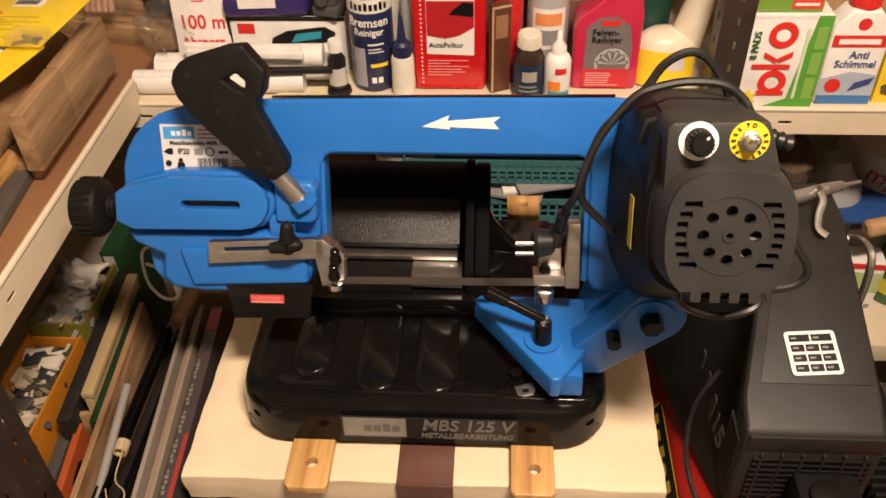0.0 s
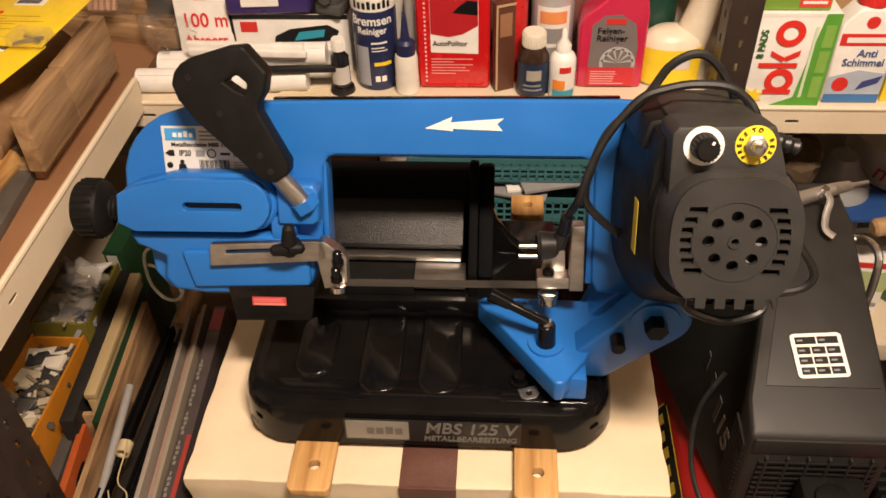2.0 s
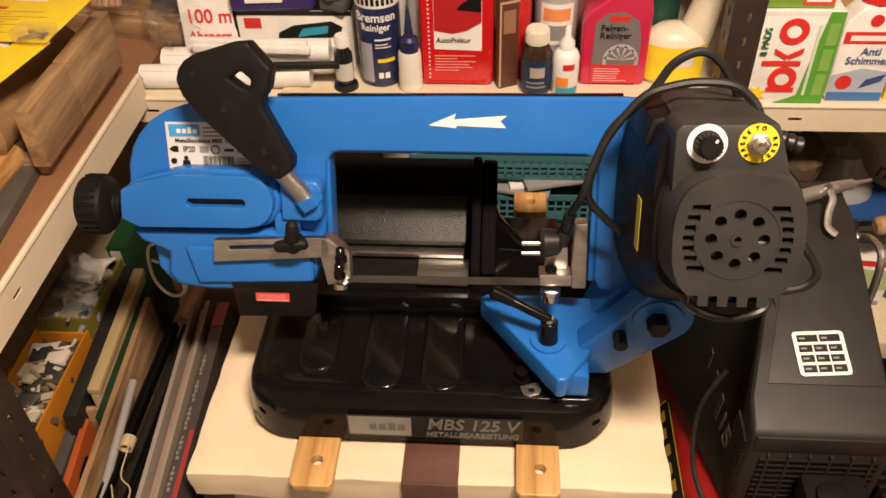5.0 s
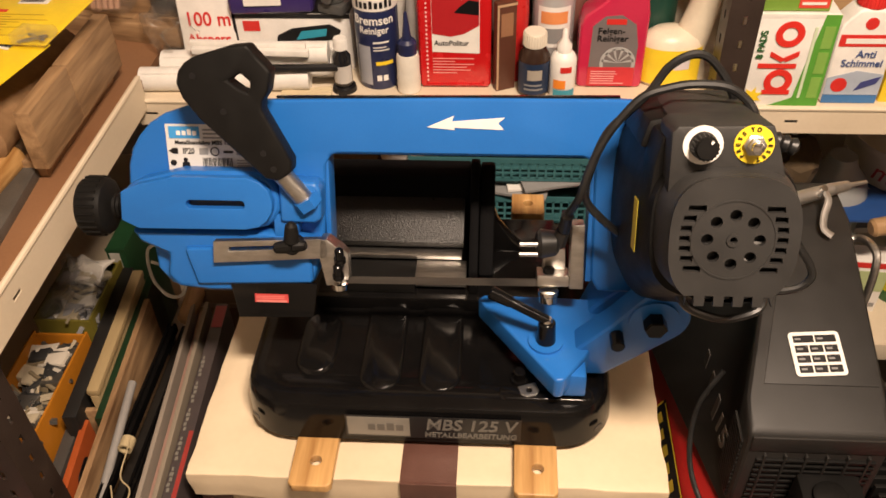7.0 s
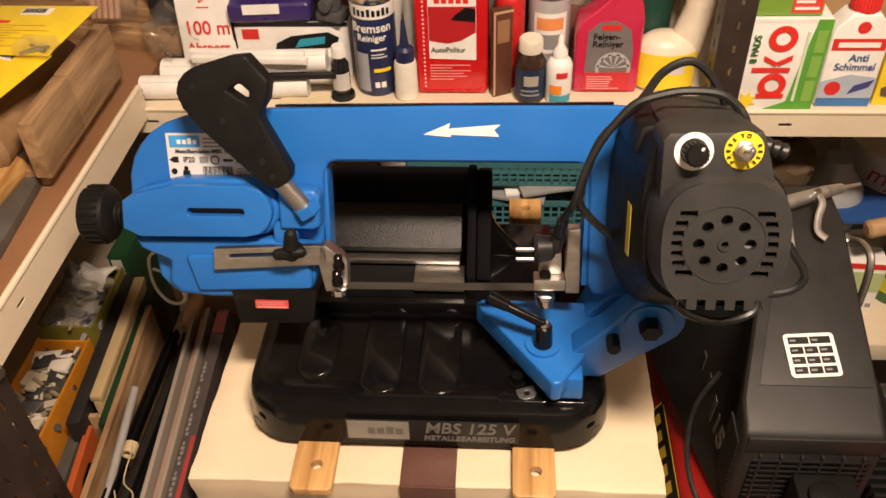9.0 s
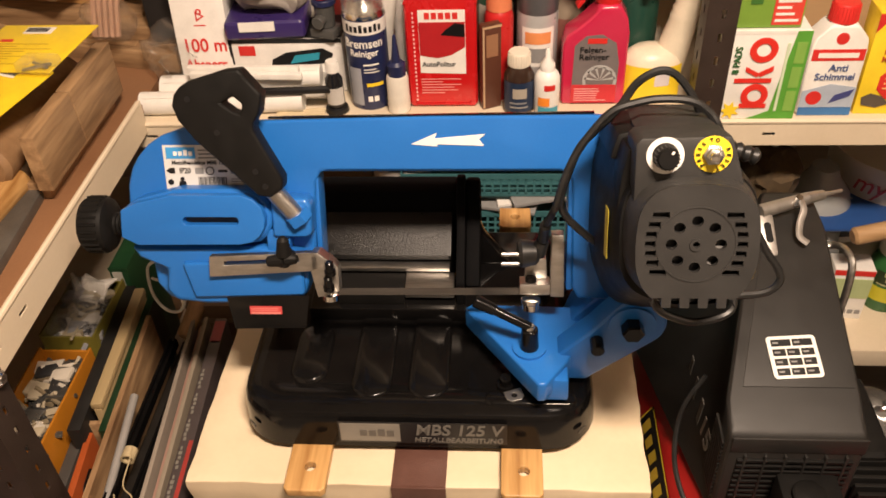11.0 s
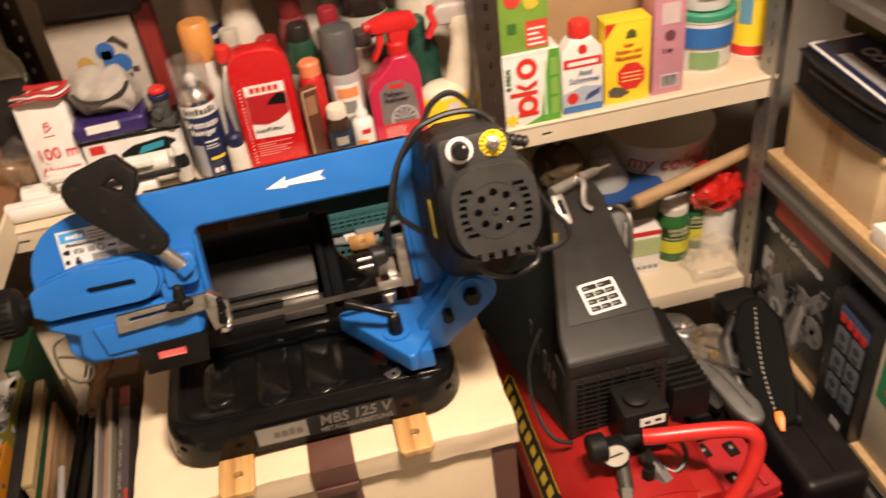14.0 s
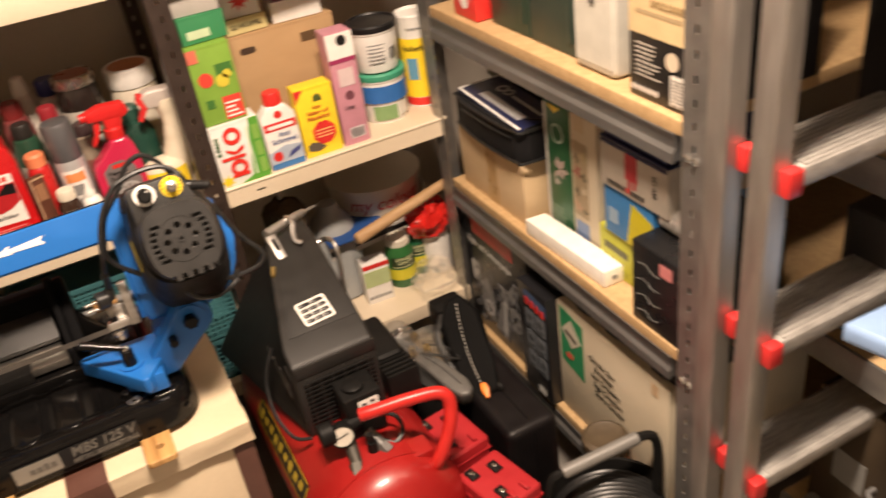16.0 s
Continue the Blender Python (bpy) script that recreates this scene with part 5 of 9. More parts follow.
def trigger_head(parent, z, mat_body, mat_lever, s=1.0, yaw=0.0, x=0.0):
    """A spray head: collar, nozzle block and curved lever; it points along -x."""
    q = pose(x, 0, z, 0, 0, yaw) @ Matrix.Diagonal((s, s, s, 1))
    col = lathe([(0.013, 0), (0.014, 0.002), (0.014, 0.016), (0.011, 0.019)], 20, m=q)
    part("collar", col, mat_body, parent)
    b = prism([(-0.034, 0.036), (0.02, 0.030), (0.030, 0.036), (0.026, 0.052), (-0.01, 0.056), (-0.034, 0.050)], -0.010, 0.010, q @ pose(0, 0, 0, 90), 0.004, 2)
    b2 = prism([(-0.010, 0.014), (0.012, 0.014), (0.018, 0.036), (-0.012, 0.040)], -0.009, 0.009, q @ pose(0, 0, 0, 90), 0.003, 2)
    head = part("spray_head", join(b, b2), mat_body, parent)
    part("trigger", prism([(-0.024, 0.040), (-0.016, 0.040), (-0.018, 0.022), (-0.027, 0.004), (-0.034, -0.004), (-0.036, 0.0), (-0.028, 0.014)], -0.006, 0.006, q @ pose(0, 0, 0, 90), 0.002, 2), mat_lever, head, "finger trigger")
    part("nozzle", rod(q @ Vector((-0.034, 0, 0.044)), q @ Vector((-0.041, 0, 0.044)), 0.007 * s, 12), mat_lever, head)


# rim cleaner sprayer
t = thing("rim_cleaner_bottle", "translucent pink rim cleaner sprayer with red head", "bottle", (0.182, 1.02, SH), 0, False)
M_PINK = ramp_mat("pink_plastic", (0.55, 0.02, 0.07), (0.68, 0.035, 0.10), 0.2, 0, 20, bump=0.03, coat=0.3, trans=0.15)
part("body", prism([(-0.040, 0.0), (0.040, 0.0), (0.0415, 0.01), (0.0415, 0.100), (0.038, 0.120), (0.030, 0.133), (0.026, 0.137), (0.002, 0.137), (-0.004, 0.126), (-0.018, 0.112), (-0.036, 0.098), (-0.041, 0.083), (-0.041, 0.01)], -0.02, 0.02, pose(0, 0, 0, 90), 0.009, 3), M_PINK, t, "translucent pink body")
f = front(0, -0.0203, 0)
part("label_panel", prism([(-0.028, 0.004), (0.030, 0.004), (0.031, 0.06), (0.026, 0.088), (0.008, 0.1), (-0.012, 0.098), (-0.026, 0.085)], 0, 0.0005, f), paint((0.17, 0.15, 0.15)), t, "grey printed label")
part("red_panel", quad(-0.028, 0.030, 0.004, 0.030, f @ Matrix.Translation((0, 0, 0.0006))), paint((0.55, 0.03, 0.04)), t)
part("lettering", words("Felgen-", 0.0115, f @ Matrix.Translation((-0.003, 0.079, 0)), bold=0.0002), M_DARK, t)
part("lettering", words("Reiniger", 0.0115, f @ Matrix.Translation((-0.001, 0.069, 0)), bold=0.0002), M_DARK, t)
part("printed_wheel", join(disc(0.008, 0.036, 0.022, f @ Matrix.Translation((0, 0, 0.0004)), 0.0006, 24, 0.018), *[prism([(0.008, 0.036), (0.008 + 0.02 * math.cos(radians(a)), 0.036 + 0.02 * math.sin(radians(a))), (0.008 + 0.02 * math.cos(radians(a + 11)), 0.036 + 0.02 * math.sin(radians(a + 11)))], 0.0004, 0.001, f) for a in range(5, 180, 32)]), paint((0.42, 0.42, 0.42)), t, kind="stuff")
part("small_print", bars(-0.024, 0.024, 0.007, 0.027, 6, f @ Matrix.Translation((0, 0, 0.0012)), 0.3, ragged=0.4), paint((0.75, 0.4, 0.4)), t, kind="stuff")
part("maker_mark", quad(-0.010, 0.014, 0.088, 0.095, f @ Matrix.Translation((0, 0, 0.0006))), M_REDP, t)
trigger_head(t, 0.134, paint((0.6, 0.02, 0.02), 0.35), paint((0.6, 0.02, 0.02), 0.35), 1.15, 8, 0.014)
# white sprayer with yellow foot
t = thing("white_sprayer", "white cleaner sprayer with yellow label and red trigger", "bottle", (0.258, 1.025, SH), 0, False)
M_CREAMPL = paint((0.72, 0.64, 0.5), 0.4)
part("body", lathe([(0.036, 0), (0.040, 0.004), (0.040, 0.05), (0.035, 0.062), (0.024, 0.07), (0.010, 0.073)], 32, 1.0, 0.7), M_CREAMPL, t, "cream white rounded body")
neck = lathe([(0.022, 0.03), (0.023, 0.05), (0.020, 0.085), (0.0185, 0.108), (0.0195, 0.113), (0.018, 0.118), (0.0192, 0.123), (0.0178, 0.128), (0.019, 0.133), (0.0175, 0.140), (0.021, 0.155), (0.024, 0.168), (0.022, 0.176)], 28, 1.0, 0.8)
for v in neck.verts:
    v.co.x += 0.018 + 0.022 * min(1.0, max(0.0, (v.co.z - 0.03) / 0.10))
    v.co.y += 0.004
part("neck", neck, M_CREAMPL, t, "ribbed slanting neck")
part("label_band", wrap(-0.045, 0.045, 0.006, 0.054, 0.041, -90, sy=0.7), M_YELLOW, t, "yellow printed label")
part("label_patch", wrap(0.002, 0.022, 0.028, 0.046, 0.041, -90, 0.001, sy=0.7), paint((0.65, 0.6, 0.62)), t)
part("spray_head", prism([(-0.005, 0.165), (0.062, 0.165), (0.066, 0.185), (0.055, 0.196), (0.0, 0.198), (-0.012, 0.19)], -0.014, 0.014, pose(0.008, 0.004, 0, 90), 0.006, 3), paint((0.5, 0.44, 0.40), 0.35), t, "cloudy white spray head")
part("trigger", prism([(-0.012, 0.196), (0.003, 0.192), (0.006, 0.178), (-0.006, 0.158), (-0.014, 0.146), (-0.021, 0.15), (-0.010, 0.170), (-0.016, 0.182)], -0.008, 0.008, pose(0.004, 0.0, 0, 90), 0.002), paint((0.62, 0.03, 0.03)), t, "red finger trigger")
t = bottle("green_bottle", "dark green plastic bottle behind the sprayers", 0.235, 1.075, 0.033, [(0.95, 0), (1, 0.004), (1, 0.11), (0.7, 0.135), (0.45, 0.14)], paint((0.012, 0.05, 0.035), 0.3))
part("cap", lathe([(0.016, 0.14), (0.016, 0.16), (0.012, 0.165)], 18), paint((0.02, 0.07, 0.05)), t)

# second row: jars and bottles
def jar(name, label, x, y, r, h, mat_body, mat_lid, lid_h, disc_mat=None, z=SH):
    t = thing(name, label, "jar", (x, y, z), 0, False)
    part("glass", lathe([(r * 0.9, 0), (r, 0.005), (r, h * 0.8), (r * 0.9, h - 0.004), (r * 0.86, h)], 32), mat_body, t)
    lid = part("lid", lathe([(r * 0.94, h), (r * 0.96, h + 0.002), (r * 0.96, h + lid_h - 0.003), (r * 0.9, h + lid_h), (r * 0.8, h + lid_h), (r * 0.78, h + lid_h - 0.002)], 36), mat_lid, t)
    if disc_mat:
        part("lid_disc", disc(0, 0, r * 0.76, pose(0, 0, h + lid_h - 0.0015), 0.001, 28), disc_mat, lid)
    return t


j = jar("storage_jar", "jar with white lid and orange disc", 0.262, 1.16, 0.046, 0.176, paint((0.62, 0.56, 0.46), 0.15), M_WHITE, 0.036, paint((0.55, 0.2, 0.08)))
j = jar("storage_jar", "dark jar with printed tin lid and white label", 0.165, 1.15, 0.040, 0.205, paint((0.02, 0.014, 0.012), 0.2), paint((0.5, 0.45, 0.4), 0.28, 0.8), 0.02, paint((0.34, 0.08, 0.05), 0.3))
part("label_band", wrap(-0.05, 0.05, 0.09, 0.165, 0.040, -90), paint((0.5, 0.47, 0.42)), j)
part("small_print", join(wrap(-0.03, 0.02, 0.13, 0.139, 0.040, -90, 0.001), wrap(-0.03, 0.03, 0.115, 0.12, 0.040, -90, 0.001)), M_DARK, j, kind="stuff")
for x, y, h, cap_h, cap_col, body_col, band in ((-0.03, 1.15, 0.250, 0.058, (0.28, 0.03, 0.03), (0.62, 0.57, 0.5), None), (-0.09, 1.165, 0.268, 0.055, (0.2, 0.02, 0.02), (0.55, 0.5, 0.45), (0.02, 0.025, 0.10)), (0.075, 1.20, 0.215, 0.03, (0.6, 0.56, 0.5), (0.55, 0.5, 0.44), None)):
    t = bottle("wood_glue_bottle", "white bottle with tapered cap in the second row", x, y, 0.033, [(0.95, 0), (1, 0.004), (1, h * 0.62), (0.75, h * 0.8), (0.45, h * 0.9), (0.42, h * 0.92)], paint(body_col))
    part("cap", lathe([(0.016, h * 0.92), (0.016, h * 0.95), (0.011, h * 0.92 + cap_h), (0.007, h * 0.92 + cap_h + 0.003)], 18), paint(cap_col), t, "tapered dark red cap" if cap_col[0] < 0.5 else "white cap")
    if band:
        part("label_band", wrap(-0.05, 0.05, 0.05, 0.185, 0.033, -90), paint(band), t, "navy label")
        part("label_stripe", wrap(-0.05, 0.05, 0.165, 0.172, 0.033, -90, 0.001), paint((0.5, 0.46, 0.42)), t)
t = bottle("aerosol_can", "white aerosol can with orange cap", -0.095, 1.085, 0.026, [(0.95, 0), (1, 0.003), (1, 0.15), (0.9, 0.158)], paint((0.6, 0.57, 0.52)))
part("cap", lathe([(0.0235, 0.158), (0.0245, 0.16), (0.0235, 0.212), (0.02, 0.217)], 28), paint((0.62, 0.27, 0.07)), t, "orange cap")
row = ((0.005, 1.095, 0.024, 0.165, (0.45, 0.42, 0.36), (0.35, 0.02, 0.02)), (0.055, 1.10, 0.025, 0.175, (0.02, 0.06, 0.035), (0.02, 0.018, 0.016)), (0.105, 1.105, 0.022, 0.19, (0.55, 0.48, 0.36), (0.3, 0.02, 0.03)), (0.15, 1.09, 0.024, 0.15, (0.30, 0.24, 0.18), (0.05, 0.03, 0.03)), (-0.05, 1.12, 0.022, 0.18, (0.35, 0.05, 0.04), (0.5, 0.46, 0.4)), (0.205, 1.115, 0.026, 0.16, (0.12, 0.2, 0.12), (0.03, 0.1, 0.05)), (0.05, 1.15, 0.026, 0.20, (0.18, 0.04, 0.04), (0.2, 0.02, 0.02)), (0.12, 1.2, 0.03, 0.21, (0.5, 0.45, 0.4), (0.02, 0.03, 0.14)))
for x, y, r, h, c, cc in row:
    t = bottle("bottle", "bottle with coloured cap in the crowded back row", x, y, r, [(0.95, 0), (1, 0.003), (1, h * 0.76), (0.8, h * 0.86), (0.6, h * 0.88)], paint(c, 0.3), group="back row bottles")
    ribbed_cap(t, r * 0.66, h * 0.88, h * 1.02, paint(cc))
    part("label_band", wrap(-r * 1.1, r * 1.1, h * 0.2, h * 0.6, r, -90), paint((0.45, 0.4, 0.35) if c[0] < 0.3 else (0.25, 0.1, 0.08)), t)

# ---- right bay ----
t, hx, hy, h = carton("soap_pad_carton", "white and green soap pad carton with red marks", "carton", 0.337, 0.432, 0.962, 1.01, SH, 1.05, M_WHITE)
f = front(0, -hy - 0.0005, 0)
part("green_panel", join(prism([(0.014, 0.0), (hx, 0.0), (hx, h), (0.030, h), (0.020, 0.05)], 0, 0.0004, f), prism([(-0.012, 0), (0.014, 0), (0.016, 0.012)], 0, 0.0004, f)), paint((0.10, 0.33, 0.04)), t, "green printed side panel")
for i in range(3):
    part("printed_picture", quad(0.032, 0.044, 0.012 + 0.033 * i, 0.040 + 0.033 * i, f @ Matrix.Translation((0, 0, 0.0006))), paint((0.22, 0.42, 0.08)), t)
part("small_print", quad(0.021, 0.0245, 0.012, 0.105, f @ Matrix.Translation((0, 0, 0.0006))), paint((0.6, 0.7, 0.5)), t)
fr = f @ Matrix.Translation((0, 0, 0.0006))
part("red_mark", join(disc(-0.006, 0.034, 0.0165, fr, 0.0006, 28, 0.0085), quad(-0.0235, 0.0095, 0.052, 0.058, fr), disc(-0.0055, 0.096, 0.0165, fr, 0.0006, 28, 0.0085)), paint((0.68, 0.03, 0.02)), t, "large red rounded marks", kind="stuff")
part("red_mark", join(prism([(-0.034, 0.058), (-0.034, 0.052), (0.0105, 0.052), (0.0105, 0.058)], 0, 0.0007, fr), prism([(-0.004, 0.06), (0.0105, 0.068), (0.0105, 0.075), (-0.006, 0.066)], 0, 0.0007, fr), prism([(-0.004, 0.064), (-0.0225, 0.074), (-0.0225, 0.068), (-0.008, 0.060)], 0, 0.0007, fr), quad(-0.0225, 0.0105, 0.0165, 0.0225, fr)), paint((0.68, 0.03, 0.02)), t, kind="stuff")
part("lettering", words("8 PADS", 0.0115, fr @ pose(-0.0345, 0.083, 0, 0, 0, 90), bold=0.0002), paint((0.02, 0.12, 0.03)), t)
part("yellow_star", prism([(-0.045 + (0.013 if i % 2 else 0.0065) * math.cos(math.pi * i / 7) + 0.012, 0.013 + (0.013 if i % 2 else 0.0065) * math.sin(math.pi * i / 7)) for i in range(14)], 0, 0.0006, fr), M_YELLOW, t, "yellow star burst")
t, hx, hy, h = carton("plant_food_carton", "green carton with red panels standing on another carton", "carton", 0.342, 0.418, 0.967, 1.03, 1.052, 1.192, paint((0.20, 0.36, 0.05)), 0)
f = front(0, -hy - 0.0005, 0)
part("red_panel", join(quad(0.002, 0.036, 0.004, 0.046, f)), paint((0.65, 0.06, 0.04)), t, "red printed panel")
part("red_panel", disc(-0.016, 0.082, 0.013, f, 0.0005), paint((0.65, 0.06, 0.04)), t)
part("printed_picture", join(disc(0.012, 0.075, 0.012, f, 0.0006), disc(0.022, 0.085, 0.008, f, 0.0006)), paint((0.6, 0.5, 0.05)), t, kind="stuff")
part("printed_picture", join(quad(0.004, 0.034, 0.085, 0.105, f), quad(-0.026, -0.012, 0.03, 0.046, f)), paint((0.05, 0.16, 0.03)), t, kind="stuff")
part("small_print", bars(0.005, 0.033, 0.008, 0.04, 4, f @ Matrix.Translation((0, 0, 0.0006)), 0.4, ragged=0.4), M_WHITE, t, kind="stuff")
part("white_corner", quad(-hx, -0.02, 0.115, h - 0.002, f), paint((0.6, 0.15, 0.1)), t)
# mould remover bottle
t = thing("mould_remover_bottle", "flat white mould remover bottle with red cap", "bottle", (0.471, 0.985, SH), 0, False)
part("body", prism([(-0.0325, 0), (0.0325, 0), (0.0335, 0.004), (0.0335, 0.09), (0.031, 0.105), (0.018, 0.120), (0.014, 0.123), (-0.014, 0.123), (-0.018, 0.12), (-0.031, 0.105), (-0.0335, 0.09), (-0.0335, 0.004)], -0.016, 0.016, pose(0, 0, 0, 90), 0.005, 3), M_WHITE, t, "glossy white body")
ribbed_cap(t, 0.0165, 0.123, 0.146, M_REDP, "ribbed red cap")
f = front(0, -0.0163, 0)
part("red_band", quad(-0.031, 0.031, 0.077, 0.092, f), M_REDP, t, "red maker's band")
part("maker_mark", bars(-0.024, 0.024, 0.081, 0.089, 1, f @ Matrix.Translation((0, 0, 0.0006)), 0.8), M_WHITE, t)
part("lettering", words("Anti", 0.0135, f @ Matrix.Translation((0.004, 0.067, 0)), bold=0.0002), paint((0.06, 0.1, 0.25)), t)
part("lettering", words("Schimmel", 0.0132, f @ Matrix.Translation((0.002, 0.055, 0)), bold=0.0002, squeeze=0.95), paint((0.06, 0.1, 0.25)), t)
part("blue_panel", quad(-0.0325, 0.0325, 0.001, 0.012, f), paint((0.05, 0.17, 0.4)), t)
part("printed_motif", prism([(-0.0325, 0.0125), (0.0325, 0.0125), (0.0325, 0.04), (0.0, 0.045), (-0.0325, 0.035)], 0, 0.0004, f), paint((0.4, 0.46, 0.55)), t)
part("printed_motif", prism([(0.002, 0.018), (0.026, 0.028), (0.03, 0.038), (0.008, 0.03)], 0, 0.0005, f @ Matrix.Translation((0, 0, 0.0005))), paint((0.05, 0.06, 0.2)), t)
part("red_dot", disc(-0.017, 0.026, 0.0095, f @ Matrix.Translation((0, 0, 0.0005)), 0.0005), M_REDP, t)
part("emblem", disc(0, 0.106, 0.0075, f, 0.0005), M_REDP, t)
# yellow bait carton
t, hx, hy, h = carton("bait_carton", "yellow bait carton with a red octagon", "carton", 0.509, 0.583, 0.972, 1.012, SH, 1.066, M_YELLOW, -1)
f = front(0, -hy - 0.0005, 0)
part("red_octagon", prism([(0.006 + 0.024 * math.cos(radians(22.5 + 45 * i)), 0.044 + 0.024 * math.sin(radians(22.5 + 45 * i))) for i in range(8)], 0, 0.0005, f), M_REDP, t, "red octagon")
part("small_print", bars(-0.010, 0.022, 0.036, 0.056, 3, f @ Matrix.Translation((0, 0, 0.0007)), 0.3), paint((0.8, 0.5, 0.2)), t, kind="stuff")
for i, (word, sz) in enumerate((("Super", 0.0085), ("Ratten- und", 0.0105), ("Mäuseköder", 0.0105))):
    part("lettering", words(word, sz, f @ Matrix.Translation((0.001, 0.0975 - 0.0105 * i, 0)), squeeze=0.85, bold=0.00025), paint((0.5, 0.10, 0.02)), t)
part("emblem", prism([(-0.004, 0.108), (0.014, 0.108), (0.012, 0.118), (0.005, 0.123), (-0.002, 0.118)], 0, 0.0005, f), paint((0.08, 0.1, 0.02)), t)
part("printed_shape", prism([(-0.03, 0.014), (-0.012, 0.010), (0.004, 0.016), (-0.008, 0.026), (-0.022, 0.03), (-0.032, 0.024)], 0, 0.0006, f @ Matrix.Translation((0, 0, 0.0006))), paint((0.1, 0.08, 0.06)), t, "dark printed blot")
part("red_corner", prism([(-hx, h - 0.025), (-0.02, h - 0.001), (-hx, h - 0.001)], 0, 0.0005, f), M_REDP, t)
# pink carton
t, hx, hy, h = carton("filler_carton", "tall pink carton with white top", "carton", 0.588, 0.640, 0.972, 1.02, SH, 1.150, paint((0.52, 0.24, 0.30)), 0)
f = front(0, -hy - 0.0005, 0)
part("white_top", quad(-hx, hx, 0.172, h - 0.0005, f), M_WHITE, t, "white top panel")
part("purple_line", quad(-hx, hx, 0.164, 0.172, f), paint((0.3, 0.03, 0.1)), t)
part("white_panel", quad(-0.014, 0.016, 0.118, 0.152, f), paint((0.62, 0.5, 0.5)), t)
part("emblem", disc(0.001, 0.099, 0.009, f, 0.0005), paint((0.15, 0.05, 0.07)), t)
part("lettering", words("2 kg", 0.0105, f @ Matrix.Translation((-0.003, 0.075, 0)), bold=0.0002), M_DARK, t)
part("barcode", quad(-0.012, 0.018, 0.012, 0.034, f), paint((0.6, 0.55, 0.55)), t)
part("barcode_lines", join(*[quad(-0.010 + 0.002 * i, -0.009 + 0.002 * i, 0.014, 0.032, f @ Matrix.Translation((0, 0, 0.0006))) for i in range(13)]), M_DARK, t, kind="stuff")
part("finger_hole", disc(0.004, 0.205, 0.010, f, 0.0008), M_DARK, t)
# big carton with small ones on it
t, hx, hy, h = carton("cardboard_box", "large plain brown cardboard box at the back", "box", 0.436, 0.645, 1.075, 1.32, SH, 1.160, M_CARDBOARD)
f = front(0, -hy - 0.0005, 0)
part("printed_mark", quad(0.035, 0.065, 0.188, 0.206, f), paint((0.1, 0.06, 0.03)), t)
part("grip_hole", prism(rrect(0.03, 0.012, 0.0055, 4, -0.07, 0.2), 0, 0.0006, f), paint((0.05, 0.03, 0.02)), t)
for x0, x1, z1, c, lab in ((0.345, 0.425, 1.24, (0.04, 0.22, 0.09), "small green carton on a taller carton"), ):
    t, hx, hy, h = carton("small_carton", lab, "carton", x0, x1, 0.985, 1.045, 1.194, z1, paint(c), 3)
    part("label_panel", quad(-0.03, 0.01, 0.008, 0.022, front(0, -hy - 0.0005, 0)), paint((0.5, 0.6, 0.4)), t)
    t2, hx, hy, h = carton("small_carton", "small grey carton on a green carton", "carton", x0, x1, 0.99, 1.05, z1 + 0.001, z1 + 0.05, paint((0.4, 0.38, 0.35)), -3)
t, hx, hy, h = carton("cube_carton", "yellowish carton lettered with a count", "carton", 0.44, 0.52, 1.08, 1.14, 1.162, 1.19, paint((0.6, 0.52, 0.25)), 2)
part("lettering", words("32 WÜRFEL", 0.012, front(0, -hy - 0.0005, 0.014), bold=0.0002), M_DARK, t)
t, hx, hy, h = carton("match_carton", "white carton with a red star on a yellowish carton", "carton", 0.445, 0.515, 1.085, 1.14, 1.191, 1.245, M_WHITE, -3)
part("red_star", prism([((0.02 if i % 2 else 0.009) * math.cos(math.pi * i / 9), 0.03 + (0.02 if i % 2 else 0.009) * math.sin(math.pi * i / 9)) for i in range(18)], 0, 0.0005, front(0, -hy - 0.0005, 0)), M_REDP, t)
t, hx, hy, h = carton("white_carton", "flat white carton on the brown box", "carton", 0.535, 0.63, 1.08, 1.15, 1.162, 1.20, M_WHITE, -4)
t, hx, hy, h = carton("pink_packet", "small magenta packet on a white carton", "packet", 0.54, 0.61, 1.09, 1.14, 1.202, 1.232, paint((0.55, 0.03, 0.2)), 6)


def bucket(name, label, x, y, r0, r1, h, z, mat, lid_mat=None, lid_label=""):
    t = thing(name, label, "bucket", (x, y, z), 0, False)
    part("tub", lathe([(r0 * 0.97, 0), (r0, 0.003), (r1 * 0.985, h - 0.012), (r1 * 1.03, h - 0.010), (r1 * 1.03, h), (r1 * 0.96, h)], 40), mat, t)
    if lid_mat:
        part("lid", lathe([(r1 * 1.05, h - 0.007), (r1 * 1.06, h - 0.005), (r1 * 1.06, h + 0.003), (r1 * 1.0, h + 0.006), (r1 * 0.93, h + 0.006), (r1 * 0.9, h + 0.003)], 40), lid_mat, t, lid_label)
    return t


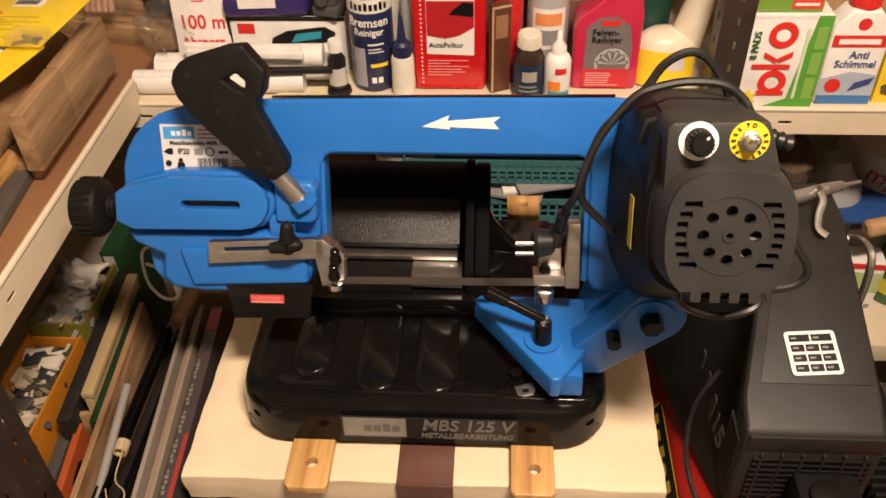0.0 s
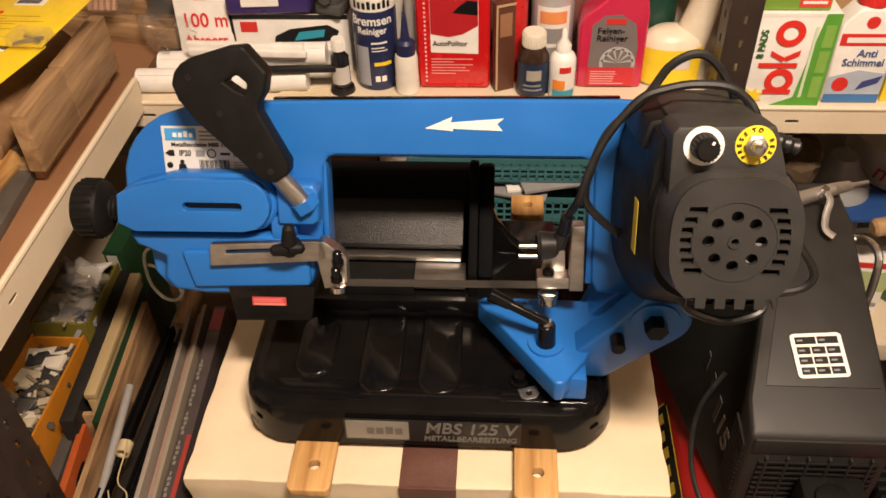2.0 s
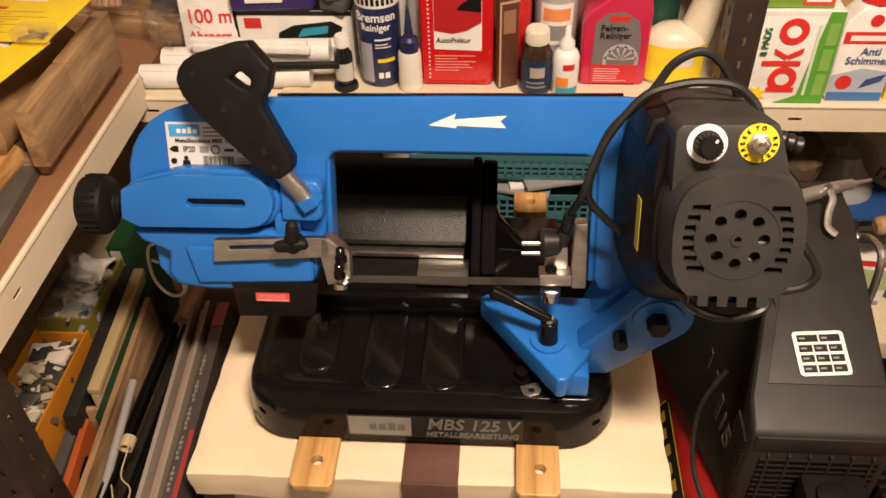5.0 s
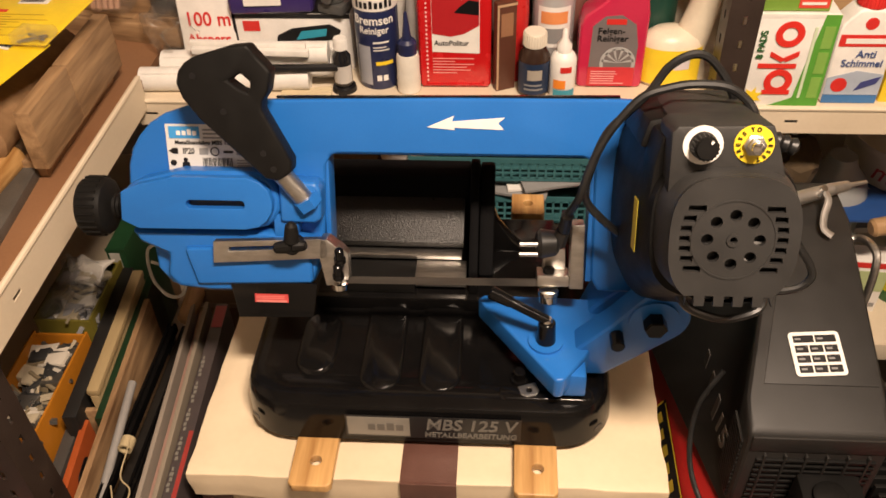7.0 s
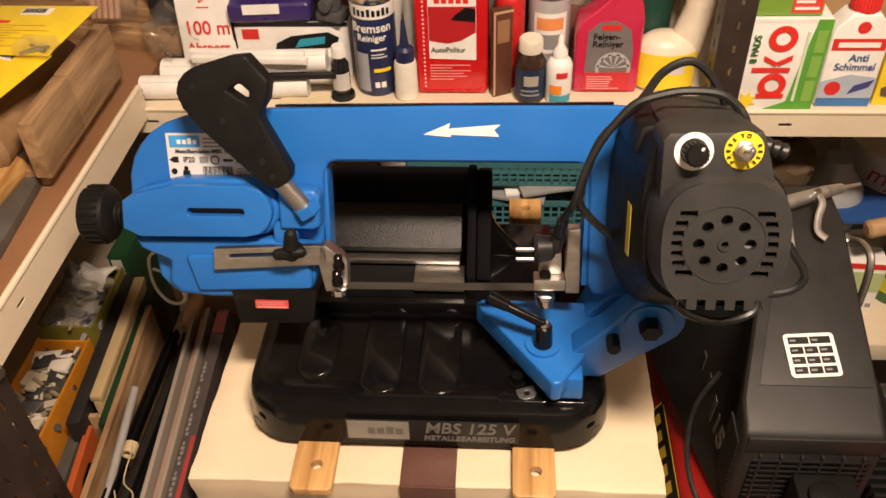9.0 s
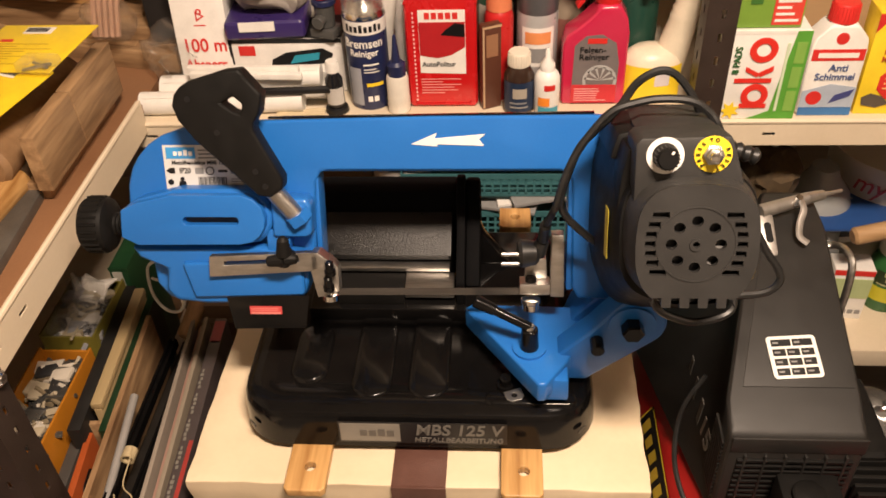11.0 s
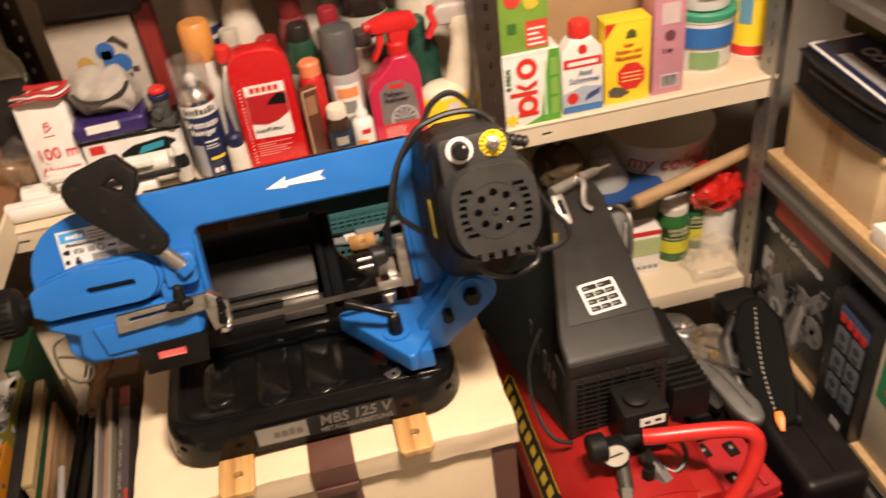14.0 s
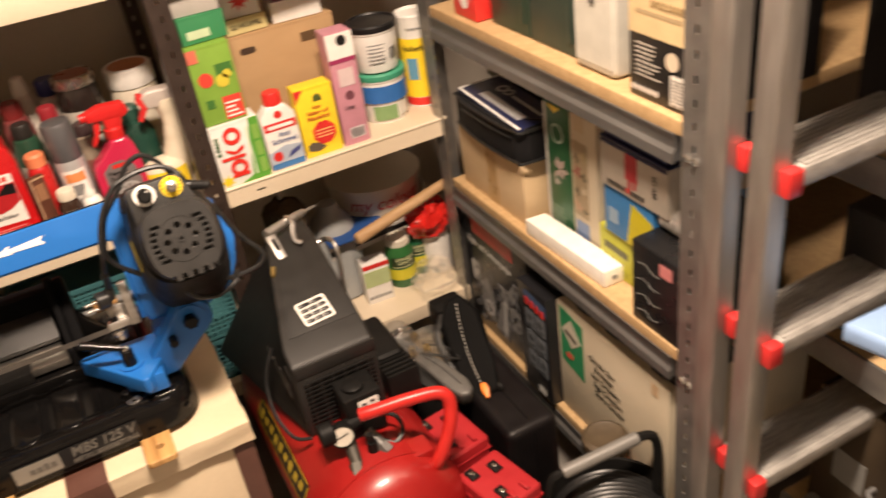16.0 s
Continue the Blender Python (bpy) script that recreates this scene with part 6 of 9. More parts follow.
t = bucket("paint_tub", "white paint tub with blue label and green rim", 0.712, 1.055, 0.045, 0.05, 0.098, SH, M_WHITE, paint((0.05, 0.3, 0.18)), "green lid")
part("label_band", wrap(-0.06, 0.05, 0.045, 0.080, 0.0487, -90, 0.002), paint((0.03, 0.14, 0.42)), t, "blue printed band")
part("green_patch", wrap(-0.04, 0.008, 0.008, 0.038, 0.046, -90, 0.002), paint((0.2, 0.33, 0.14)), t)
part("white_patch", wrap(0.012, 0.04, 0.012, 0.04, 0.046, -90, 0.002), paint((0.6, 0.58, 0.52)), t)
t = bucket("paint_tub", "white paint tub with black lid stacked on another", 0.712, 1.058, 0.043, 0.049, 0.088, SH + 0.105, M_WHITE, M_DARK, "black lid")
part("barcode", join(*[wrap(0.012 + 0.002 * i, 0.0131 + 0.002 * i, 0.024, 0.046, 0.045, -90, 0.002, n=2) for i in range(10)]), M_DARK, t, kind="stuff")
part("small_print", join(*[wrap(-0.03, 0.0 + 0.003 * (i % 2), 0.02 + 0.007 * i, 0.0225 + 0.007 * i, 0.045, -90, 0.002) for i in range(6)]), M_GREY, t, kind="stuff")
t = thing("paint_can", "yellow and white can of insulating paint", "can", (0.806, 1.065, SH), 0, False)
part("can", lathe([(0.035, 0), (0.037, 0.002), (0.036, 0.005), (0.036, 0.185), (0.0372, 0.188), (0.036, 0.192), (0.033, 0.19), (0.032, 0.187)], 36), M_WHITE, t)
part("label_band", wrap(-0.05, 0.05, 0.022, 0.145, 0.036, -110), M_YELLOW, t, "yellow printed label")
part("red_band", wrap(-0.05, 0.05, 0.004, 0.021, 0.036, -110), M_REDP, t)
part("printed_picture", wrap(-0.028, -0.006, 0.06, 0.105, 0.036, -110, 0.001), paint((0.12, 0.3, 0.45)), t)
part("lettering", words("Isolierfarbe", 0.015, r=0.036, mid=-110, z=0.125, bold=0.0003), M_DARK, t)
part("lettering", words("lackschicht", 0.009, r=0.036, mid=-110, z=0.165, bold=0.0001), paint((0.1, 0.1, 0.1)), t)

# ---- below the back shelf ----
LOW = 0.512


def basket(x, y, z, w, d, h, mat, label):
    """A plastic basket whose walls are real grids."""
    t = thing("plastic_basket", label, "basket", (x, y, z), 0, False, "teal baskets")
    def grid(m, length):
        nx, nz = int(length / 0.0115), int((h - 0.014) / 0.0115)
        out = [bx(0, length, -0.001, 0.001, h - 0.010, h), bx(0, length, -0.001, 0.001, 0, 0.006)]
        out += [bx(i * length / nx - 0.0016, i * length / nx + 0.0016, -0.001, 0.001, 0.004, h - 0.008) for i in range(nx + 1)]
        out += [bx(0, length, -0.0008, 0.0008, 0.006 + (i + 1) * (h - 0.016) / (nz + 1) - 0.0014, 0.006 + (i + 1) * (h - 0.016) / (nz + 1) + 0.0014) for i in range(nz)]
        b = join(*out)
        b.transform(m)
        return b
    part("front_grid", grid(Matrix.Translation((-w / 2, -d / 2, 0)), w), mat, t, kind="stuff")
    part("back_grid", grid(Matrix.Translation((-w / 2, d / 2, 0)), w), mat, t, kind="stuff")
    part("side_grid", grid(Matrix.Translation((-w / 2, -d / 2, 0)) @ pose(0, 0, 0, 0, 0, 90), d), mat, t, kind="stuff")
    part("side_grid", grid(Matrix.Translation((w / 2, -d / 2, 0)) @ pose(0, 0, 0, 0, 0, 90), d), mat, t, kind="stuff")
    part("bottom", bx(-w / 2, w / 2, -d / 2, d / 2, 0, 0.003), mat, t)
    return t


M_TEAL = paint((0.048, 0.15, 0.165), 0.4)
basket(0.045, 1.08, 0.780, 0.25, 0.16, 0.038, M_TEAL, "shallow teal plastic grid basket lying on packets")
basket(0.055, 1.08, LOW + 0.15, 0.23, 0.16, 0.09, M_TEAL, "teal plastic grid basket in a stack")
basket(0.055, 1.08, LOW, 0.23, 0.16, 0.149, M_TEAL, "teal plastic grid basket at the foot of a stack")
basket(0.235, 1.06, LOW, 0.12, 0.16, 0.10, M_TEAL, "teal plastic grid basket beside the stack")
basket(0.235, 1.06, LOW + 0.105, 0.12, 0.16, 0.10, M_TEAL, "teal plastic grid basket beside the stack")
t, hx, hy, h = carton("low_carton", "plain brown carton on the lower shelf", "carton", -0.215, -0.135, 0.99, 1.25, LOW, 0.765, M_CARDBOARD)
t, hx, hy, h = carton("low_carton", "dark carton on the lower shelf", "carton", -0.40, -0.22, 1.0, 1.25, LOW, 0.79, paint((0.1, 0.03, 0.03)))
for i, (x, y, rz, c) in enumerate(((-0.02, 1.07, 4, M_WHITE), (0.075, 1.05, -12, M_GREY), (0.10, 1.06, 8, M_WHITE), (0.06, 1.07, -4, M_TEAL), (0.115, 1.05, 15, M_GREY))):
    z = 0.7525 + 0.0052 * i
    solo("flat_packet", crumple(bx(-0.05, 0.05, -0.06, 0.06, 0, 0.0048, 0.0008), 0.002, 30, i), c, "flat packet lying between two baskets", "packet", (x, y, z), rz, "packets between baskets")
t = thing("storage_pot", "grey plastic pot with a lid below the shelf", "pot", (-0.085, 1.06, LOW), 0, False)
part("pot", lathe([(0.036, 0), (0.038, 0.004), (0.042, 0.27), (0.044, 0.272), (0.044, 0.29), (0.040, 0.294)], 28), paint((0.30, 0.27, 0.25), 0.4), t)
# paint bucket with red script mark
M_MILK = ramp_mat("milky_plastic", (0.55, 0.5, 0.42), (0.66, 0.6, 0.5), 0.35, 0, 8, bump=0.05)
t = bucket("paint_bucket", "milky white paint bucket with red script mark", 0.705, 1.2, 0.09, 0.108, 0.235, LOW, M_MILK, None)
part("script_mark", words("my colour", 0.042, r=0.1062, mid=-98, z=0.198, shear=0.25, bold=0.0002), paint((0.42, 0.05, 0.05)), t, "red slanting script")
part("wire_handle", tube([(-0.11, 0, 0.2), (-0.09, -0.07, 0.17), (0, -0.118, 0.15), (0.09, -0.07, 0.17), (0.11, 0, 0.2)], 0.002, 6), M_STEEL, t)
t = thing("glass_demijohn", "large clear jar with a rounded shoulder", "jar", (0.565, 1.13, LOW), 0, False)
part("glass", lathe([(0.05, 0), (0.056, 0.006), (0.056, 0.15), (0.045, 0.19), (0.025, 0.215), (0.02, 0.23)], 32), ramp_mat("milky_glass", (0.4, 0.42, 0.42), (0.5, 0.52, 0.52), 0.15, 0, 10, bump=0.02, trans=0.3), t)
# rough ball on a stem, coloured dark to stand in for a dim clear jar
bru = bmesh.new()
bmesh.ops.create_icosphere(bru, subdivisions=3, radius=0.045)
crumple(bru, 0.012, 90, 2)
t = thing("jar_stand_in", "rough brown ball standing in for a dark clear jar under the shelf", "brush", (0.455, 1.06, 0.78), 0, False)
part("rough_ball", bru, ramp_mat("rough_brown", (0.045, 0.03, 0.016), (0.10, 0.065, 0.03), 0.9, 0, 90, bump=1, fine=600), t)
part("stem", rod((0, 0, 0.03), (0, 0.02, 0.14), 0.006, 8), M_STEEL, t)
t = thing("wooden_stick", "long round wooden stick across the lower shelf", "stick", (0.7, 1.03, 0.72), 0, True)
part("shaft", rod((0.575, 1.0, 0.706), (0.83, 1.04, 0.744), 0.0135, 18, 0.0115, 0.004), M_LATH, t)
t = thing("blue_tray", "flat blue plastic tray under the wooden stick", "tray", (0.60, 1.08, 0.68), 0, True)
part("shell", bx(0.53, 0.67, 1.05, 1.15, 0.675, 0.682, 0.003), paint((0.02, 0.07, 0.24)), t)
t, hx, hy, h = carton("seed_carton", "white folded carton with red and green print", "carton", 0.585, 0.645, 1.03, 1.07, LOW, 0.615, M_WHITE, -4)
f = front(0, -hy - 0.0005, 0)
part("green_panel", quad(-hx, hx, 0.045, 0.085, f), paint((0.42, 0.5, 0.25)), t)
part("red_panel", quad(-hx, hx, 0.092, h - 0.001, f), M_REDP, t)
part("icon_row", join(*[quad(-0.026 + 0.011 * i, -0.018 + 0.011 * i, 0.012, 0.020, f) for i in range(5)]), M_GREY, t, kind="stuff")
t, hx, hy, h = carton("flat_tray", "flat white tray with printed edge behind cartons", "tray", 0.53, 0.75, 1.09, 1.2, 0.625, 0.66, paint((0.5, 0.48, 0.44)), 6)
part("dark_line", bx(-hx, hx, -hy - 0.001, -hy, 0.012, 0.024), M_DARK, t)
for x, y, m2 in ((0.690, 1.075, (0.03, 0.13, 0.035)), (0.745, 1.10, (0.02, 0.12, 0.05))):
    t = bottle("fertiliser_bottle", "green garden bottle with white cap and yellow band", x, y, 0.033, [(0.95, 0), (1, 0.003), (1, 0.085), (0.8, 0.1), (0.76, 0.104)], paint(m2, 0.3), z=LOW)
    ribbed_cap(t, 0.026, 0.104, 0.122, paint((0.66, 0.62, 0.52)), "ribbed white cap")
    part("yellow_band", wrap(-0.045, 0.045, 0.022, 0.05, 0.033, -90), paint((0.55, 0.5, 0.03)), t)
    part("label_panel", wrap(-0.034, 0.030, 0.054, 0.082, 0.033, -90, 0.0006), paint((0.02, 0.035, 0.012)), t, "dark printed label")
    part("lettering", words("LANGZEIT", 0.0105, r=0.033, z=0.077, lift=0.0011, squeeze=0.9, bold=0.0002), paint((0.6, 0.62, 0.35)), t)
    part("lettering", words("DÜNGER", 0.0100, r=0.033, z=0.067, lift=0.0011, squeeze=0.9, bold=0.0002), paint((0.6, 0.62, 0.35)), t)
    part("label_print", join(*[wrap(-0.03, 0.024 - 0.004 * (i % 2), 0.0555 + 0.008 * i, 0.058 + 0.008 * i, 0.033, -90, 0.001) for i in range(1)]), paint((0.5, 0.52, 0.3)), t, kind="stuff")
t = bucket("white_canister", "white plastic canister on the lower shelf", 0.785, 1.08, 0.036, 0.038, 0.11, LOW, M_WHITE, None)
rb = bmesh.new()
bmesh.ops.create_icosphere(rb, subdivisions=4, radius=0.048)
bmesh.ops.scale(rb, vec=(1, 0.8, 1.15), verts=rb.verts)
crumple(rb, 0.02, 30, 5)
crumple(rb, 0.006, 110, 8)
solo("red_bag", rb, paint((0.6, 0.02, 0.015), 0.25, 0, 0.05, 0.15, 0.3), "crumpled shiny red plastic bag on a canister", "bag", (0.765, 1.06, 0.66))
gb = bmesh.new()
bmesh.ops.create_icosphere(gb, subdivisions=4, radius=0.05)
bmesh.ops.scale(gb, vec=(1, 0.8, 1.2), verts=gb.verts)
crumple(gb, 0.03, 26, 9)
solo("clear_bag", gb, M_GLASS, "clear crumpled plastic bag before the bottles", "bag", (0.735, 1.0, 0.54))

# ---- the right rack's boxes: their fronts face west ----
def rack_box(name, label, y0, y1, z0, z1, mat, x0=0.80, deep=0.2, category="box", w=0.0015):
    """A box whose front lies at x0; returns the thing and its front sheet, measured from the front's lower north corner."""
    t = thing(name, label, category, (x0 + deep / 2, (y0 + y1) / 2, z0))
    part("body", bx(x0, x0 + deep, y0, y1, z0, z1, w), mat, t)
    part("top_flap", join(bx(x0 + 0.002, x0 + deep / 2 - 0.001, y0 + 0.001, y1 - 0.001, z1, z1 + 0.0008), bx(x0 + deep / 2 + 0.001, x0 + deep - 0.002, y0 + 0.001, y1 - 0.001, z1, z1 + 0.0008)), mat, t)
    return t, west(x0 - 0.0004, y1, z0), y1 - y0, z1 - z0


S1, S2, S3 = 0.4375, 0.8025, 1.1625
# low shelf
t, f, w, h = rack_box("tool_box_carton", "black tool carton with grey machine picture and red corner", 0.694, 0.945, S1, 0.735, paint((0.02, 0.021, 0.023), 0.3), 0.80)
part("red_panel", quad(0.04, 0.2, h - 0.05, h - 0.002, f), paint((0.5, 0.05, 0.045)), t)
part("title", words("Kapp- und Gehrungssäge", 0.0215, f @ pose(0.104, h - 0.074, 0.0006, 0, 0, -2), squeeze=0.8, shear=0.2, bold=0.0004), paint((0.5, 0.5, 0.48)), t, "white slanting title")
part("printed_machine", join(prism([(0.1, 0.03), (0.15, 0.02), (0.17, 0.09), (0.165, 0.16), (0.14, 0.165), (0.13, 0.1)], 0, 0.0005, f), prism([(0.05, 0.05), (0.1, 0.04), (0.11, 0.1), (0.08, 0.15), (0.05, 0.12)], 0, 0.0005, f), disc(0.19, 0.10, 0.03, f, 0.0005), prism([(0.16, 0.15), (0.18, 0.13), (0.21, 0.17), (0.2, 0.2)], 0, 0.0005, f)), paint((0.22, 0.215, 0.21)), t, "grey printed machine", kind="stuff")
part("printed_machine", join(disc(0.08, 0.07, 0.02, f @ Matrix.Translation((0, 0, 0.0007)), 0.0005, 20, 0.012), quad(0.02, 0.05, 0.12, 0.17, f), prism([(0.135, 0.04), (0.148, 0.03), (0.16, 0.12), (0.15, 0.13)], 0.0006, 0.0011, f)), paint((0.45, 0.44, 0.43)), t, kind="stuff")
rp = random.Random(11)
part("picture_fragment", join(*[prism([(x, y), (x + rp.uniform(0.006, 0.02), y + rp.uniform(-0.006, 0.004)), (x + rp.uniform(0.008, 0.022), y + rp.uniform(0.008, 0.022)), (x + rp.uniform(-0.004, 0.004), y + rp.uniform(0.006, 0.018))], 0, 0.0009, f) for x, y in [(rp.uniform(0.02, 0.2), rp.uniform(0.015, 0.185)) for k in range(34)]]), paint((0.11, 0.11, 0.115)), t, "grey fragments of a printed picture", kind="stuff")
t, f, w, h = rack_box("machine_carton", "black carton with blue panel of pictograms", 0.594, 0.692, S1, 0.692, paint((0.012, 0.012, 0.014), 0.35), 0.778)
part("brand_strip", prism([(0.022, h - 0.035), (0.095, h - 0.04), (0.095, h - 0.018), (0.022, h - 0.012)], 0, 0.0005, f), paint((0.05, 0.09, 0.18)), t)
part("brand_mark", join(*[prism([(0.026 + 0.017 * i, h - 0.042 - 0.002 * i), (0.038 + 0.017 * i, h - 0.042 - 0.002 * i), (0.038 + 0.017 * i, h - 0.026 - 0.002 * i), (0.026 + 0.017 * i, h - 0.026 - 0.002 * i)], 0.0006, 0.0011, f) for i in range(4)]), M_REDP, t, kind="stuff")
for i in range(6):
    a, b = i % 2, i // 2
    q = part("pictogram_field", prism(rrect(0.031, 0.042, 0.004, 3, 0.038 + 0.036 * a, h - 0.075 - 0.05 * b), 0, 0.0005, f), paint((0.13, 0.145, 0.165)), t)
    part("pictogram", join(disc(0.038 + 0.036 * a, h - 0.07 - 0.05 * b, 0.008, f @ Matrix.Translation((0, 0, 0.0006)), 0.0005, 12), quad(0.03 + 0.036 * a, 0.045 + 0.036 * a, h - 0.092 - 0.05 * b, h - 0.084 - 0.05 * b, f @ Matrix.Translation((0, 0, 0.0006)))), paint((0.05, 0.055, 0.06)), q, kind="stuff")
part("barcode_patch", quad(0.05, 0.075, 0.006, 0.022, f), paint((0.5, 0.5, 0.48)), t)
t, f, w, h = rack_box("saw_carton", "pale worn carton with green label and black italic print", 0.282, 0.592, S1, 0.690, M_PALECARD, 0.80, 0.3)
part("green_label", prism([(0.009, h - 0.13), (0.080, h - 0.145), (0.080, h - 0.018), (0.009, h - 0.006)], 0, 0.0005, f), paint((0.03, 0.24, 0.1)), t, "green label with a pale diamond")
part("label_diamond", prism([(0.015, h - 0.055), (0.044, h - 0.022), (0.075, h - 0.06), (0.044, h - 0.088)], 0.0006, 0.001, f), paint((0.55, 0.52, 0.42)), t)
part("label_print", prism([(0.028, h - 0.050), (0.060, h - 0.062), (0.060, h - 0.069), (0.028, h - 0.057)], 0.0011, 0.0015, f), M_DARK, t)
part("label_dot", prism(rrect(0.021, 0.013, 0.005, 3, 0.036, h - 0.110), 0.0006, 0.0011, f), paint((0.6, 0.08, 0.05)), t)
for i, line in enumerate(("Circular Saw", "Kreissäge", "Scie Circulaire", "Sega Circolare", "Sierra Circular")):
    part("italic_print", words(line, 0.0180, f @ pose(0.134 + 0.005 * i, h - 0.070 - 0.0185 * i, 0, 0, 0, -3), squeeze=0.78, shear=0.25, bold=0.0002), paint((0.04, 0.04, 0.035)), t, "line of black italic print")
part("tape_patch", quad(0.268, 0.285, h - 0.03, h - 0.006, f), paint((0.6, 0.45, 0.28)), t)
t = thing("black_case", "slim black plastic tool case on the pale carton", "case", (0.86, 0.46, 0.692))
part("shell", bx(0.812, 0.93, 0.275, 0.66, 0.692, 0.724, 0.012, 3), M_PLASTIC, t)
for y in (0.30, 0.42, 0.5, 0.6):
    part("latch", bx(0.806, 0.814, y, y + 0.035, 0.7, 0.716, 0.003), M_PLASTIC, t)
# middle shelf
t, f, w, h = rack_box("cardboard_box", "brown cardboard box with parcel tape", 0.682, 0.918, S2, 0.930, ramp_mat("light_cardboard", (0.50, 0.36, 0.20), (0.62, 0.47, 0.29), 0.8, 0, 18, (1, 0.3, 1), 0.2, 220), 0.805)
part("parcel_tape", quad(0.105, 0.14, 0, h, f), paint((0.42, 0.27, 0.12), 0.3), t, "brown parcel tape")
t = thing("black_bag", "soft black nylon case on a cardboard box", "bag", (0.9, 0.775, 0.932))
bagbm = prism([(0.800, 0.905), (0.792, 0.84), (0.79, 0.75), (0.795, 0.685), (0.815, 0.664), (1.0, 0.664), (1.0, 0.905)], 0.9315, 1.0, None, 0.006, 3)
part("shell", bagbm, ramp_mat("black_nylon", (0.005, 0.005, 0.006), (0.011, 0.011, 0.012), 0.7, 0, 50, bump=0.5, fine=900, spec=0.2), t)
part("piping", tube([(0.800, 0.905, 0.996), (0.7905, 0.84, 0.996), (0.788, 0.75, 0.996), (0.7935, 0.685, 0.996), (0.815, 0.6625, 0.996), (0.99, 0.6625, 0.996)], 0.0028, 8), M_RUBBER, t, "black corded piping")
part("piping", tube([(0.800, 0.905, 0.937), (0.7905, 0.84, 0.937), (0.788, 0.75, 0.937), (0.7935, 0.685, 0.937), (0.815, 0.6625, 0.937), (0.99, 0.6625, 0.937)], 0.0028, 8), M_RUBBER, t)
part("zip", tube([(0.7885, 0.86, 0.982), (0.7875, 0.80, 0.982), (0.787, 0.75, 0.982), (0.7915, 0.69, 0.982)], 0.0016, 6), paint((0.03, 0.03, 0.03), 0.35, 0.5), t, "dark metal zip")
part("carry_strap", tube([(0.83, 0.70, 1.001), (0.86, 0.672, 0.999), (0.90, 0.661, 0.985), (0.94, 0.661, 0.97), (0.97, 0.661, 0.985)], 0.005, 8, 6, 0.4), M_RUBBER, t)
bk = thing("navy_leaflet", "navy and white printed booklet lying on the black case", "booklet", (0.87, 0.78, 1.002), 0, False, m=Matrix.Translation((0.802, 0.893, 1.004)) @ pose(0, 0, 0, 0, 2.5, -91))
part("cover", bx(0, 0.222, 0, 0.09, 0, 0.006, 0.001), M_NAVY, bk)
tp = pose(0, 0, 0.0062)
part("white_border", join(quad(0, 0.222, 0, 0.005, tp), quad(0, 0.006, 0, 0.09, tp)), M_WHITE, bk)
part("white_strip", quad(0.05, 0.19, 0.018, 0.038, tp), paint((0.6, 0.6, 0.62)), bk)
part("brand_mark", join(disc(0.06, 0.065, 0.013, tp, 0.0006, 20, 0.008), disc(0.082, 0.065, 0.011, tp, 0.0006, 20, 0.007), bars(0.1, 0.2, 0.058, 0.07, 1, tp)), paint((0.5, 0.5, 0.52)), bk, kind="stuff")
t, f, w, h = rack_box("grey_carton", "flat grey-brown carton deep in the rack", 0.56, 0.84, 1.005, 1.10, M_PALECARD, 0.92)
part("printed_mark", prism(rrect(0.035, 0.02, 0.008, 3, 0.06, 0.05), 0, 0.0005, f), paint((0.25, 0.18, 0.12)), t)
t2, f, w, h = rack_box("support_carton", "plain carton under the grey carton", 0.56, 0.63, S2, 1.004, M_CARDBOARD, 0.93)
t, f, w, h = rack_box("bulb_carton", "tall green carton with a white flower picture", 0.580, 0.654, S2, 1.050, paint((0.02, 0.10, 0.04), 0.35), 0.840, 0.078)
part("white_edge", quad(0.0, 0.008, 0, h - 0.002, f), paint((0.55, 0.54, 0.5)), t)
part("yellow_top", prism([(0.012, h - 0.002), (0.05, h - 0.002), (0.035, h - 0.014)], 0, 0.0006, f), M_YELLOW, t)
part("printed_ring", disc(0.038, h - 0.05, 0.018, f, 0.0005, 24, 0.014), paint((0.4, 0.5, 0.42)), t)
rng = random.Random(5)
def petals(cx, cy, r, n, m):
    """A ragged printed blossom: pointed petals of uneven length."""
    out = []
    for k in range(n):
        a, l = math.tau * k / n + rng.uniform(-0.3, 0.3), r * rng.uniform(0.6, 1.15)
        out.append(prism([(cx, cy), (cx + l * 0.6 * math.cos(a - 0.35), cy + l * 0.6 * math.sin(a - 0.35)), (cx + l * math.cos(a), cy + l * math.sin(a)), (cx + l * 0.6 * math.cos(a + 0.35), cy + l * 0.6 * math.sin(a + 0.35))], 0, 0.0004 + 0.00005 * k, m))
    return join(*out)
part("printed_flower", petals(0.042, 0.13, 0.024, 7, f), paint((0.45, 0.36, 0.33)), t, kind="stuff")
part("printed_flower", petals(0.03, 0.105, 0.013, 6, f), paint((0.5, 0.45, 0.4)), t, kind="stuff")
part("small_print", bars(0.014, 0.064, 0.02, 0.06, 5, f, 0.3, ragged=0.4), paint((0.25, 0.35, 0.26)), t, kind="stuff")
t, f, w, h = rack_box("flower_carton", "tall pale carton with flower pictures", 0.506, 0.578, S2, 1.085, M_PALECARD, 0.840, 0.078)
part("printed_panel", quad(0.006, 0.046, 0.065, 0.205, f), paint((0.34, 0.27, 0.17)), t)
fz = f @ Matrix.Translation((0, 0, 0.0006))
